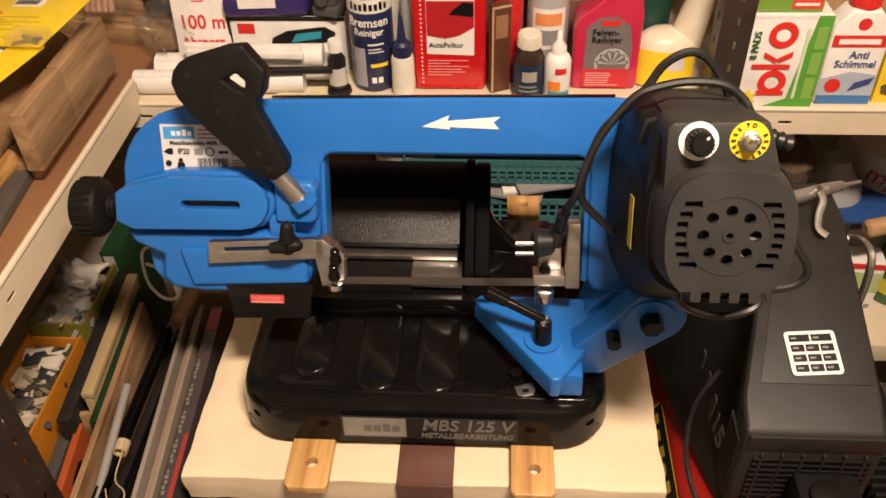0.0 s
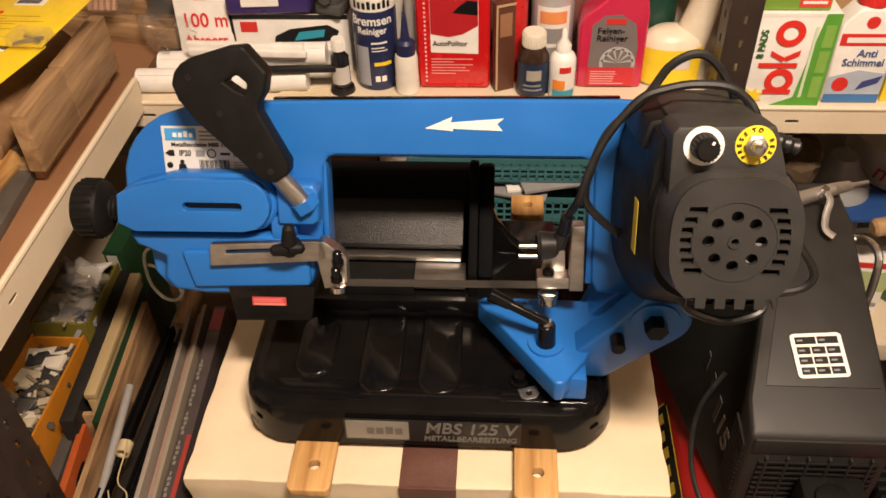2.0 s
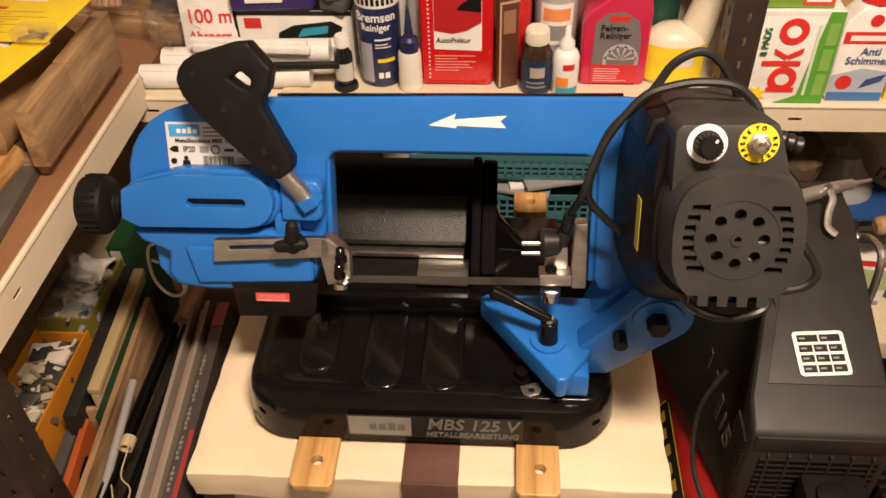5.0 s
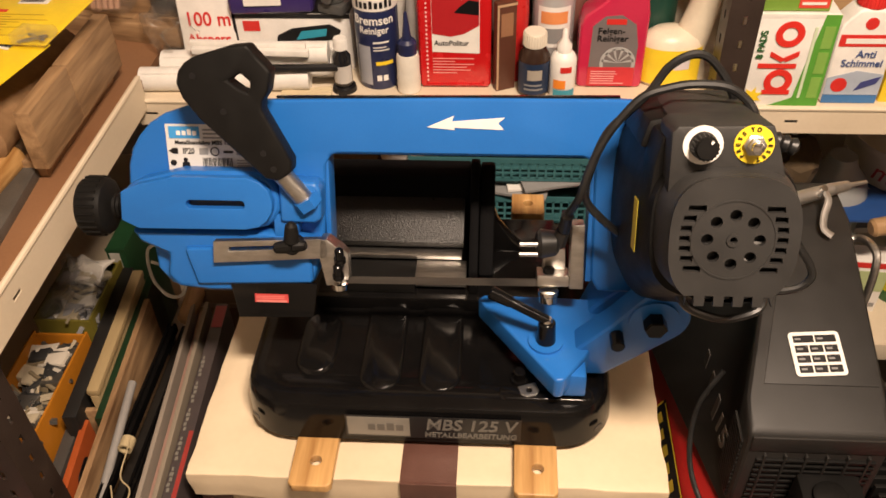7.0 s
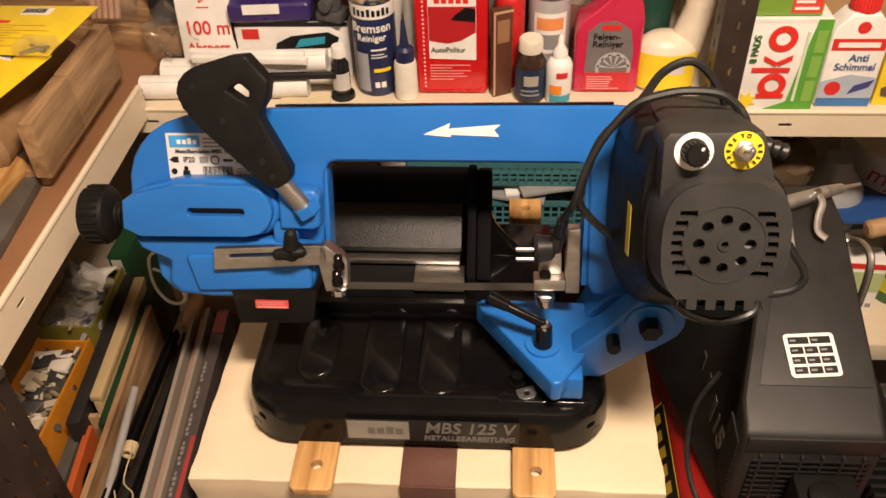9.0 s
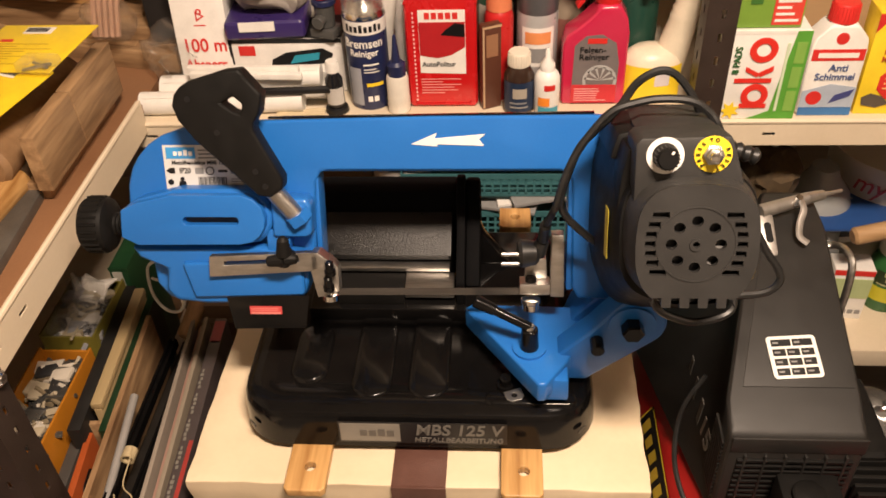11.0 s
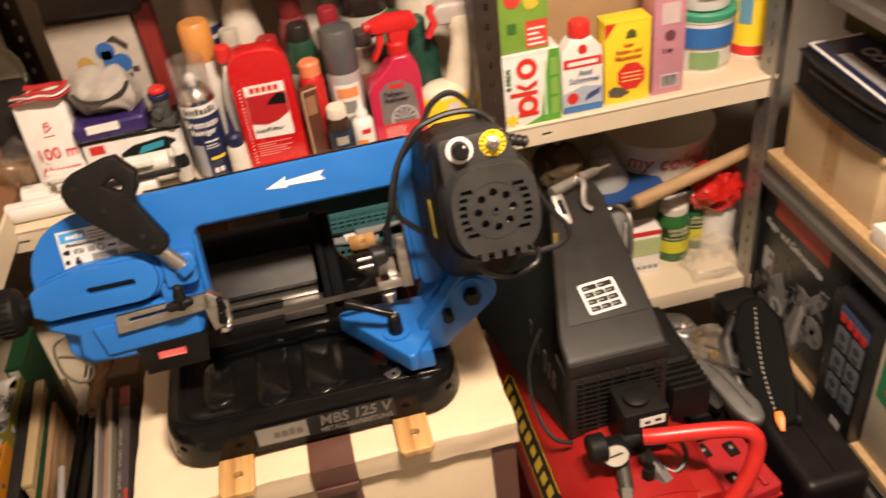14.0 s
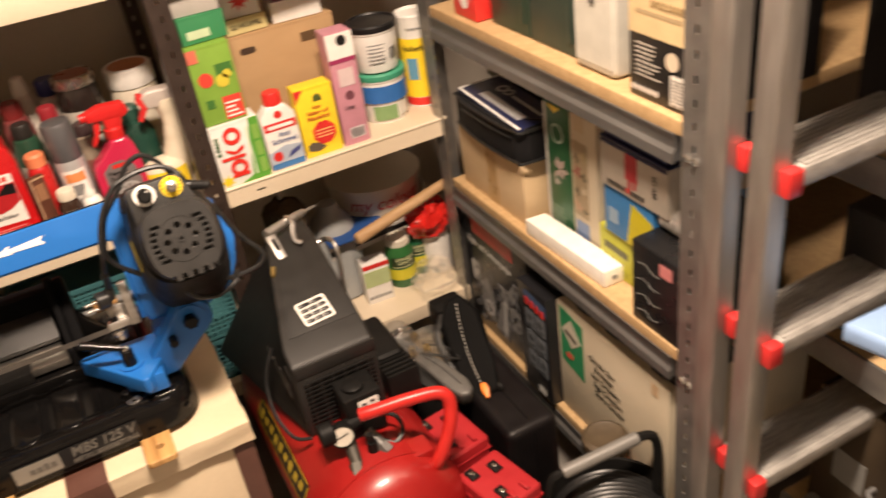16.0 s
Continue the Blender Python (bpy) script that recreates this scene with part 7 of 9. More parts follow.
for k in range(4):
    part("printed_flower", petals(0.018 + 0.016 * (k % 2), 0.085 + 0.032 * k, 0.013, 6, fz), paint(((0.45, 0.3, 0.2), (0.5, 0.42, 0.3), (0.3, 0.1, 0.08), (0.45, 0.36, 0.2))[k]), t, kind="stuff")
    part("printed_leaf", petals(0.036 - 0.018 * (k % 2), 0.078 + 0.032 * k, 0.010, 4, fz), paint((0.06, 0.06, 0.03)), t, kind="stuff")
part("blue_patch", quad(0.008, 0.045, 0.02, 0.055, f), paint((0.15, 0.22, 0.38)), t)
part("printed_patch", quad(0.012, 0.04, h - 0.06, h - 0.02, f), paint((0.5, 0.4, 0.26)), t)
t, f, w, h = rack_box("lime_carton", "lime yellow carton at the foot of a stack", 0.358, 0.498, S2, 0.884, paint((0.48, 0.5, 0.04)), 0.835)
part("title", bars(0.012, 0.072, h - 0.036, h - 0.020, 1, f @ pose(0, 0, 0, 0, 0, -2), 0.8), paint((0.10, 0.10, 0.03)), t, "dark title that cannot be read")
part("small_print", bars(0.012, 0.085, 0.010, 0.036, 4, f, 0.25, ragged=0.5), paint((0.22, 0.22, 0.04)), t, kind="stuff")
t, f, w, h = rack_box("blue_carton", "blue and yellow carton in the stack", 0.358, 0.475, 0.886, 0.972, paint((0.04, 0.20, 0.48)), 0.83)
part("yellow_panel", prism([(0.056, 0.0), (0.116, 0.0), (0.116, 0.06), (0.068, 0.075)], 0, 0.0005, f), paint((0.6, 0.52, 0.02)), t, "yellow printed panel")
part("white_patch", quad(0.012, 0.035, 0.022, 0.048, f), paint((0.3, 0.42, 0.55)), t)
t, f, w, h = rack_box("screwdriver_carton", "white carton with a red printed tool on the stack", 0.320, 0.475, 0.974, 1.052, paint((0.48, 0.44, 0.38)), 0.825)
part("red_motif", join(quad(0.06, 0.088, 0.03, 0.072, f), quad(0.066, 0.074, 0.014, 0.03, f), quad(0.079, 0.085, 0.018, 0.03, f)), paint((0.45, 0.04, 0.05)), t)
part("brand_mark", join(*[quad(0.018 + 0.011 * i, 0.026 + 0.011 * i, 0.006, 0.014, f) for i in range(8) if i != 4]), M_DARK, t, kind="stuff")
part("brand_mark", quad(0.062, 0.07, 0.006, 0.014, f), M_REDP, t)
part("lettering", words("ESV 135", 0.011, f @ pose(0.128, 0.042, 0, 0, 0, 90), bold=0.0002), M_DARK, t)
part("navy_top", join(quad(0.002, 0.153, h - 0.006, h, f), bx(0.825, 1.02, 0.321, 0.474, 1.053, 1.056)), M_NAVY, t)
t, f, w, h = rack_box("navy_carton", "dark navy carton on the white carton", 0.325, 0.47, 1.058, 1.108, M_NAVY, 0.828)
part("small_print", join(disc(0.022, 0.022, 0.010, f, 0.0005, 16, 0.004), quad(0.036, 0.05, 0.008, 0.030, f), bars(0.066, 0.105, 0.020, 0.044, 4, f, 0.3)), paint((0.2, 0.2, 0.32)), t, kind="stuff")
part("barcode_patch", quad(0.098, 0.124, 0.006, 0.022, f), paint((0.42, 0.42, 0.46)), t)
part("barcode_lines", join(*[quad(0.100 + 0.002 * i, 0.101 + 0.002 * i, 0.008, 0.020, f @ Matrix.Translation((0, 0, 0.0006))) for i in range(11)]), M_DARK, t, kind="stuff")
t, f, w, h = rack_box("black_carton", "black carton with white line drawing at the rack's end", 0.256, 0.356, S2, 0.942, paint((0.012, 0.012, 0.013), 0.3), 0.790)
part("line_drawing", join(*[tube([west(0.7893, 0.356, S2) @ Vector(p) for p in ((0.01, 0.02 + 0.028 * i, 0), (0.03, 0.026 + 0.028 * i, 0), (0.045, 0.018 + 0.028 * i, 0), (0.062, 0.024 + 0.026 * i, 0))], 0.0004, 4, 3) for i in range(4)]), paint((0.22, 0.22, 0.21)), t, "thin white line drawing", kind="stuff")
part("pink_patch", quad(0.062, 0.088, 0.108, 0.128, f), paint((0.55, 0.2, 0.2)), t)
t = thing("silver_roll", "silver foil roll standing on a black carton", "roll", (0.85, 0.3, 0.944))
part("roll", rod((0.85, 0.268, 0.965), (0.85, 0.345, 0.965), 0.022, 20, w=0.002), paint((0.5, 0.48, 0.45), 0.3, 0.4), t)
t = thing("white_profile", "bright white plastic profile lying on the shelf edge", "profile", (0.82, 0.56, S2))
part("bar", prism([(0.790, 0.660), (0.830, 0.655), (0.838, 0.438), (0.798, 0.438)], S2, S2 + 0.03, None, 0.002), paint((0.85, 0.82, 0.75), 0.4), t)
part("end_mark", quad(0.012, 0.022, 0.010, 0.018, front(0.801, 0.4376, S2)), M_GREY, t)
# top shelf
t, f, w, h = rack_box("red_carton", "small red carton on the upper shelf", 0.78, 0.86, S3, 1.215, M_REDP, 0.80)
part("white_round", disc(0.04, 0.03, 0.014, f, 0.0005), M_WHITE, t)
for y0, y1, c in ((0.645, 0.765, (0.022, 0.045, 0.03)), (0.515, 0.642, (0.025, 0.045, 0.035))):
    t, f, w, h = rack_box("dark_green_case", "dark green upright case on the upper shelf", y0, y1, S3, 1.42, paint(c, 0.45), 0.82, w=0.004)
    part("case_rib", bx(0.817, 0.8205, y0 + 0.01, y0 + 0.02, S3 + 0.02, 1.4, 0.001), paint(c, 0.45), t)
t = thing("white_heater", "white ribbed plastic casing on the upper shelf", "appliance", (0.9, 0.455, S3))
part("casing", bx(0.806, 1.0, 0.408, 0.503, S3, 1.45, 0.012, 3), paint((0.5, 0.48, 0.42)), t)
for i in range(7):
    part("rib", rod((0.808, 0.418 + 0.0125 * i, S3 + 0.014), (0.808, 0.418 + 0.0125 * i, 1.44), 0.0045, 8), paint((0.5, 0.48, 0.42)), t)
part("small_mark", join(quad(0.045, 0.055, 0.1, 0.115, west(0.8025, 0.503, S3)), quad(0.045, 0.052, 0.16, 0.17, west(0.8025, 0.503, S3))), M_DARK, t)
t, f, w, h = rack_box("dark_case", "black upright case on the upper shelf", 0.372, 0.405, S3, 1.4, M_PLASTIC, 0.83, w=0.004)
t, f, w, h = rack_box("appliance_carton", "black and beige appliance carton with a barcode", 0.243, 0.368, S3, 1.42, paint((0.013, 0.012, 0.012), 0.35), 0.80)
part("beige_panel", quad(0, w, 0.085, h, f), paint((0.62, 0.47, 0.26)), t, "beige upper panel")
part("small_print", bars(0.012, 0.062, 0.03, 0.078, 8, f, 0.3, ragged=0.4), paint((0.5, 0.46, 0.4)), t, kind="stuff")
part("lettering", words("BACKLOADER", 0.0115, f @ Matrix.Translation((0.075, 0.128, 0.0006)), squeeze=0.85, bold=0.0002), paint((0.30, 0.21, 0.10)), t)
part("round_seal", disc(0.082, 0.062, 0.012, f, 0.0005), paint((0.6, 0.5, 0.38)), t)
part("round_seal", disc(0.018, 0.215, 0.007, f @ Matrix.Translation((0, 0, 0.0006)), 0.0005), M_REDP, t)
part("mark_row", join(*[disc(0.008 + 0.009 * i, 0.012, 0.0042, f, 0.0005, 12) for i in range(6)]), paint((0.55, 0.5, 0.45)), t, kind="stuff")
part("barcode_patch", quad(0.08, 0.12, 0.006, 0.046, f), paint((0.7, 0.66, 0.6)), t)
part("barcode_lines", bars(0.084, 0.117, 0.008, 0.044, 8, f @ Matrix.Translation((0, 0, 0.0007)), 0.3), paint((0.2, 0.18, 0.16)), t, kind="stuff")
part("panel_print", bars(0.015, 0.1, 0.112, 0.12, 1, f @ Matrix.Translation((0, 0, 0.0007)), 0.7), paint((0.4, 0.3, 0.17)), t)
t, f, w, h = rack_box("olive_box", "dark olive box at the rack's far end", 0.85, 0.95, S2 + 0.19, 1.10, paint((0.06, 0.06, 0.02)), 0.9)
t2, f, w, h = rack_box("brown_box", "brown box below the olive box", 0.85, 0.95, S2, S2 + 0.188, M_CARDBOARD, 0.93)

# ---- folded aluminium step ladder in front of the rack ----
lad = thing("step_ladder", "folded aluminium step ladder with red plastic plugs", "ladder", (0.9, 0.12, FLOOR))
def rail(x, y, x2, y2, w=0.032, d=0.014):
    """A hollow-looking C rail that leans a little."""
    b = prism([(-d, -w / 2), (d, -w / 2), (d, -w / 2 + 0.004), (-d + 0.005, -w / 2 + 0.004), (-d + 0.005, w / 2 - 0.004), (d, w / 2 - 0.004), (d, w / 2), (-d, w / 2)], 0, 1.55, None, 0.0015)
    for v in b.verts:
        k = v.co.z / 1.55
        v.co.x += x + (x2 - x) * k
        v.co.y += y + (y2 - y) * k
        v.co.z += FLOOR
    return b
part("rail", rail(0.772, 0.172, 0.772, 0.158), M_ALU, lad)
part("rail", rail(0.772, 0.110, 0.772, 0.088), M_ALU, lad)
part("rail", rail(1.20, 0.172, 1.20, 0.158), M_ALU, lad)
part("rail", rail(1.20, 0.110, 1.20, 0.088), M_ALU, lad)
for i in range(5):
    z = 0.46 + 0.237 * i - 0.015
    k = (z - FLOOR) / 1.55
    yb, ya = 0.110 - 0.022 * k, 0.172 - 0.014 * k
    tread = part("tread", bx(0.785, 1.19, yb - 0.025, yb + 0.055, z - 0.012, z + 0.012, 0.003), M_TREAD, lad, "ribbed aluminium tread")
    for j in range(10):
        part("tread_rib", bx(0.80, 1.185, yb - 0.022 + 0.0076 * j, yb - 0.018 + 0.0076 * j, z + 0.012, z + 0.0145, 0.0006), M_TREAD, tread)
    part("plug", bx(0.768, 0.790, yb - 0.032, yb - 0.016, z - 0.016, z + 0.016, 0.004), paint((0.6, 0.03, 0.03), 0.4), lad, "red plastic end plug")
    part("plug", bx(0.772, 0.790, ya - 0.034, ya - 0.017, z - 0.012, z + 0.02, 0.004), paint((0.6, 0.03, 0.03), 0.4), lad, "red plastic end plug")
# further rack bay behind the ladder
bay = thing("far_shelf_bay", "next bay of the steel rack with dark boxes behind the ladder", "shelf", (1.2, -0.2, FLOOR))
for z in (0.437, 0.80, 1.10, 1.42):
    part("shelf_board", bx(0.98, 1.34, -0.7, 0.2, z - 0.022, z, 0.001), M_CHIP, bay, "raw chipboard shelf")
    part("beam", bx(0.974, 0.9795, -0.7, 0.2, z - 0.05, z, 0.001), M_GALV, bay)
part("post", bx(0.975, 1.0, -0.72, -0.70, FLOOR, 2.0, 0.001), M_GALV, bay)
for y0, y1, z0, h, c in ((-0.05, 0.18, 1.101, 0.2, (0.012, 0.012, 0.012)), (-0.4, -0.07, 1.101, 0.24, (0.02, 0.02, 0.02)), (-0.06, 0.17, 0.801, 0.2, (0.02, 0.02, 0.02)), (-0.4, -0.08, 0.801, 0.17, (0.02, 0.022, 0.03)), (-0.02, 0.17, 0.438, 0.25, (0.05, 0.035, 0.02)), (-0.4, -0.04, 0.438, 0.22, (0.03, 0.06, 0.04)), (-0.3, 0.15, 1.421, 0.2, (0.1, 0.07, 0.04))):
    t, f, w, h2 = rack_box("stored_box", "dark storage box on the far bay", y0, y1, z0, z0 + h, paint(c, 0.5), 1.0, 0.3)
    part("label_panel", quad(w * 0.2, w * 0.5, h * 0.35, h * 0.6, f), paint((0.2, 0.2, 0.19)), t)
    part("handle_rail", tube([f @ Vector((w * 0.6, h * 0.5, 0.002)), f @ Vector((w * 0.62, h * 0.5, 0.02)), f @ Vector((w * 0.78, h * 0.5, 0.02)), f @ Vector((w * 0.8, h * 0.5, 0.002))], 0.004, 6, 3), M_GREY, t)
t = thing("blue_tray", "pale blue plastic tray beside the ladder", "tray", (0.93, -0.06, 0.90))
part("shell", prism([(0.84, 0.035), (0.87, -0.10), (0.98, -0.16), (1.02, -0.02), (0.96, 0.03)], 0.935, 0.965, None, 0.01, 3), paint((0.25, 0.38, 0.62), 0.4), t)
part("foot", bx(0.90, 0.97, -0.10, -0.03, 0.80, 0.936, 0.004), paint((0.25, 0.38, 0.62), 0.4), t)

# ---- compressor ----
comp = thing("air_compressor", "red tank air compressor with black hood and red handle", "compressor", (0.37, 0.65, FLOOR))
tank = lathe([(0.03, 0), (0.075, 0.008), (0.105, 0.025), (0.122, 0.05), (0.127, 0.075), (0.127, 0.50), (0.122, 0.525), (0.105, 0.55), (0.06, 0.57), (0.02, 0.575)], 48, m=Matrix.Translation((0.372, 0.93, 0.545)) @ pose(0, 0, 0, 90))
part("tank", tank, M_RED, comp, "red enamelled pressure tank")
part("weld_seam", join(disc(0, 0, 0.1285, Matrix.Translation((0.372, 0.432, 0.545)) @ pose(0, 0, 0, 90), 0.004, 48, 0.126)), M_RED, comp)
# hood: black moulded, sloping top
hood_side = [(0.560, 0.655), (0.560, 0.785), (0.566, 0.797), (0.60, 0.812), (0.80, 0.884), (0.86, 0.886), (0.885, 0.87), (0.885, 0.655)]
mh = Matrix(((0, 0, 1, 0), (1, 0, 0, 0), (0, 1, 0, 0), (0, 0, 0, 1)))
hood = prism(hood_side, 0.300, 0.440, mh, 0.007, 3)
for v in hood.verts:
    k = max(0.0, (v.co.y - 0.57) / 0.3)
    if v.co.x < 0.37:
        top = max(0.0, min(1.0, (v.co.z - 0.655) / 0.16))
        v.co.x += top * 0.085 * min(k, 1) ** 1.6 - (1 - top) * 0.07 * min(k * 1.6, 1)
hood_ob = part("hood", hood, M_HOOD, comp, "black moulded plastic hood")
part("hood_step", bx(0.303, 0.439, 0.5585, 0.562, 0.775, 0.797, 0.002), M_HOOD, hood_ob)
for i in range(11):
    part("hood_louvre", bx(0.312, 0.43, 0.5565, 0.561, 0.672 + 0.0088 * i, 0.676 + 0.0088 * i, 0.001), M_PLASTIC, hood_ob)
hm = Matrix(((1, 0, 0, 0.377), (0, math.cos(radians(19.5)), -math.sin(radians(19.5)), 0.648), (0, math.sin(radians(19.5)), math.cos(radians(19.5)), 0.8298), (0, 0, 0, 1)))
hm = hm @ Matrix.Translation((0.0, -0.005, 0.0022)) @ Matrix.Diagonal((0.84, 0.84, 1, 1))
plate = part("rating_plate", prism(rrect(0.062, 0.058, 0.005, 4), 0, 0.0012, hm @ pose(0, 0, 0, 0, 0, 4)), M_WHITE, comp, "white rating plate with black fields")
for r_, cols in enumerate(((2, 0), (3, 0), (3, 1), (3, 2))):
    n = cols[0]
    for c_ in range(n):
        w_ = 0.054 / n
        part("plate_field", quad(-0.027 + c_ * w_ + 0.001, -0.027 + (c_ + 1) * w_ - 0.001, 0.0148 - 0.0132 * r_, 0.0242 - 0.0132 * r_, hm @ pose(0, 0, 0.0013, 0, 0, 4)), M_DARK, plate)
        part("field_print", quad(-0.027 + c_ * w_ + 0.003, -0.027 + c_ * w_ + 0.010, 0.0182 - 0.0132 * r_, 0.0205 - 0.0132 * r_, hm @ pose(0, 0, 0.0019, 0, 0, 4)), M_GREY, plate)
crease = prism([(0.612, 0.8145), (0.790, 0.8785), (0.790, 0.8815), (0.612, 0.8175)], 0.316, 0.4335, YZ, 0.0006)
for v in crease.verts:
    if v.co.x < 0.37:
        v.co.x += 0.085 * ((v.co.y - 0.57) / 0.3) ** 1.6
part("hood_panel", crease, M_HOOD, hood_ob, "slightly raised top panel")
for i in range(6):
    part("grille_bar", bx(0.318 + 0.0205 * i, 0.3205 + 0.0205 * i, 0.5555, 0.561, 0.668, 0.772, 0.0005), M_HOOD, hood_ob)
for i in range(14):
    part("side_rib", prism([(0.572, 0.675 + 0.0072 * i), (0.610, 0.678 + 0.0072 * i), (0.610, 0.6815 + 0.0072 * i), (0.572, 0.6785 + 0.0072 * i)], 0.2985, 0.3010, YZ), M_HOOD, hood_ob)
# side lettering field of the hood
part("side_mark", join(*[prism([(0.02 + 0.034 * i, 0.03), (0.03 + 0.034 * i, 0.03), (0.037 + 0.034 * i, 0.075), (0.027 + 0.034 * i, 0.075)], 0, 0.0008, west(0.2995, 0.76, 0.66)) for i in range(3)]), paint((0.10, 0.095, 0.09)), comp, "faint grey slanting mark on the hood's side", kind="stuff")
part("side_lettering", words("15", 0.052, west(0.2990, 0.632, 0.715), squeeze=0.8, shear=0.25, bold=0.001), paint((0.16, 0.15, 0.135)), comp, "grey slanting number on the hood")
# label on the tank's flank: dark field with a yellow frame and yellow marks
lm = Matrix.Translation((0.372, 0.93, 0.545)) @ pose(0, 0, 0, 90)
def tank_patch(a0, a1, s0, s1, lift):
    bm = bmesh.new()
    rows = [[bm.verts.new(lm @ Vector(((0.127 + lift) * math.cos(radians(a0 + (a1 - a0) * i / 10)), (0.127 + lift) * math.sin(radians(a0 + (a1 - a0) * i / 10)), s))) for i in range(11)] for s in (s0, s1)]
    for i in range(10):
        bm.faces.new((rows[0][i], rows[0][i + 1], rows[1][i + 1], rows[1][i]))
    return bm
part("tank_label", tank_patch(145, 163, 0.18, 0.43, 0.0008), M_DARK, comp, "dark tank label framed in yellow")
part("label_frame", join(tank_patch(145, 145.8, 0.186, 0.424, 0.0014), tank_patch(162.2, 163, 0.186, 0.424, 0.0014), tank_patch(146.5, 161.5, 0.18, 0.183, 0.0014), tank_patch(146.5, 161.5, 0.427, 0.43, 0.0014)), paint((0.55, 0.42, 0.03)), comp, "thin yellow frame", kind="stuff")
strokes = [tank_patch(149.5 + i % 2, 158.5 - i % 3, 0.193 + 0.0255 * i, 0.209 + 0.0255 * i, 0.0014) for i in range(9)]
part("label_mark", join(*strokes), paint((0.42, 0.31, 0.03)), comp, "yellow marks that cannot be read", kind="stuff")
# pressure switch, gauge and fittings
sw = part("pressure_switch", bx(0.352, 0.414, 0.495, 0.552, 0.672, 0.752, 0.005), M_PLASTIC, comp, "black pressure switch box")
part("switch_cap", lathe([(0.017, 0), (0.017, 0.006), (0.014, 0.008)], 24, m=Matrix.Translation((0.378, 0.522, 0.752))), M_PLASTIC, sw)
part("switch_sticker", quad(-0.017, 0.017, -0.007, 0.008, front(0.39, 0.4946, 0.735)), M_WHITE, sw, "white sticker with two black fields")
part("sticker_field", join(quad(-0.011, -0.003, -0.002, 0.0015, front(0.39, 0.494, 0.735)), quad(0.003, 0.011, -0.001, 0.003, front(0.39, 0.494, 0.735))), M_DARK, sw)
gm2 = Matrix.Translation((0.334, 0.478, 0.708)) @ pose(0, 0, 0, 70, 0, -8)
gauge = part("pressure_gauge", lathe([(0.016, -0.02), (0.0195, -0.016), (0.0195, 0.0), (0.0185, 0.003), (0.0165, 0.0035), (0.0165, 0.001)], 30, m=gm2), M_PLASTIC, comp, "round pressure gauge")
part("gauge_face", disc(0, 0, 0.0165, gm2, 0.0015, 28), paint((0.55, 0.52, 0.45)), gauge, "white gauge face")
part("gauge_needle", prism([(-0.007, -0.003), (0.009, 0.002), (0.0085, 0.004), (-0.0075, -0.001)], 0.0016, 0.0024, gm2), M_DARK, gauge)
part("regulator", join(rod((0.302, 0.492, 0.712), (0.325, 0.492, 0.712), 0.019, 20, w=0.002), rod((0.325, 0.492, 0.708), (0.372, 0.50, 0.705), 0.012, 14)), M_PLASTIC, comp, "black pressure regulator")
part("coupling", join(rod((0.345, 0.49, 0.69), (0.34, 0.455, 0.665), 0.010, 14), rod((0.34, 0.455, 0.665), (0.332, 0.43, 0.65), 0.013, 6, 0.011)), paint((0.06, 0.055, 0.045), 0.55, 0.5), comp, "dull steel hose coupling")
part("coupling", join(rod((0.375, 0.485, 0.69), (0.387, 0.462, 0.672), 0.010, 14), rod((0.387, 0.462, 0.672), (0.392, 0.45, 0.664), 0.012, 6)), paint((0.16, 0.155, 0.15), 0.5, 0.7), comp)
part("safety_valve", join(rod((0.372, 0.46, 0.66), (0.372, 0.46, 0.69), 0.009, 6), rod((0.372, 0.46, 0.69), (0.372, 0.46, 0.705), 0.005, 10)), M_PLASTIC, comp)
part("cable_loop", tube([(0.405, 0.50, 0.70), (0.425, 0.485, 0.695), (0.428, 0.47, 0.675), (0.41, 0.462, 0.665), (0.395, 0.475, 0.668)], 0.0035, 8), M_RUBBER, comp)
part("handle", tube([(0.365, 0.465, 0.745), (0.385, 0.458, 0.748), (0.43, 0.447, 0.752), (0.475, 0.436, 0.752), (0.492, 0.428, 0.745), (0.494, 0.42, 0.725), (0.48, 0.41, 0.69), (0.455, 0.405, 0.65), (0.44, 0.42, 0.62)], 0.0105, 14, 8), paint((0.47, 0.018, 0.015), 0.35), comp, "bent red tube handle")
part("handle_foot", bx(0.42, 0.455, 0.42, 0.46, 0.60, 0.66, 0.004), M_RED, comp)
part("side_tube", tube([(0.44, 0.80, 0.85), (0.455, 0.80, 0.855), (0.462, 0.785, 0.862), (0.466, 0.765, 0.858), (0.464, 0.752, 0.83), (0.46, 0.745, 0.79), (0.455, 0.74, 0.72)], 0.0045, 10), M_STEEL, comp, "bent grey steel tube")
part("motor_cover", bx(0.445, 0.50, 0.60, 0.72, 0.64, 0.72, 0.012, 3), M_PLASTIC, comp)
for i in range(6):
    part("motor_fin", bx(0.448, 0.503, 0.555 + 0.011 * i, 0.560 + 0.011 * i, 0.65, 0.71, 0.001), M_PLASTIC, comp)
for y in (0.45, 0.82):
    part("foot", bx(0.27, 0.30, y - 0.02, y + 0.02, FLOOR, 0.46, 0.003), M_RED, comp)
    part("foot", bx(0.445, 0.475, y - 0.02, y + 0.02, FLOOR, 0.46, 0.003), M_RED, comp)
part("power_cable", tube([(0.295, 0.66, 0.78), (0.27, 0.64, 0.74), (0.262, 0.6, 0.70), (0.275, 0.56, 0.672), (0.30, 0.545, 0.668)], 0.003, 8), M_RUBBER, comp)

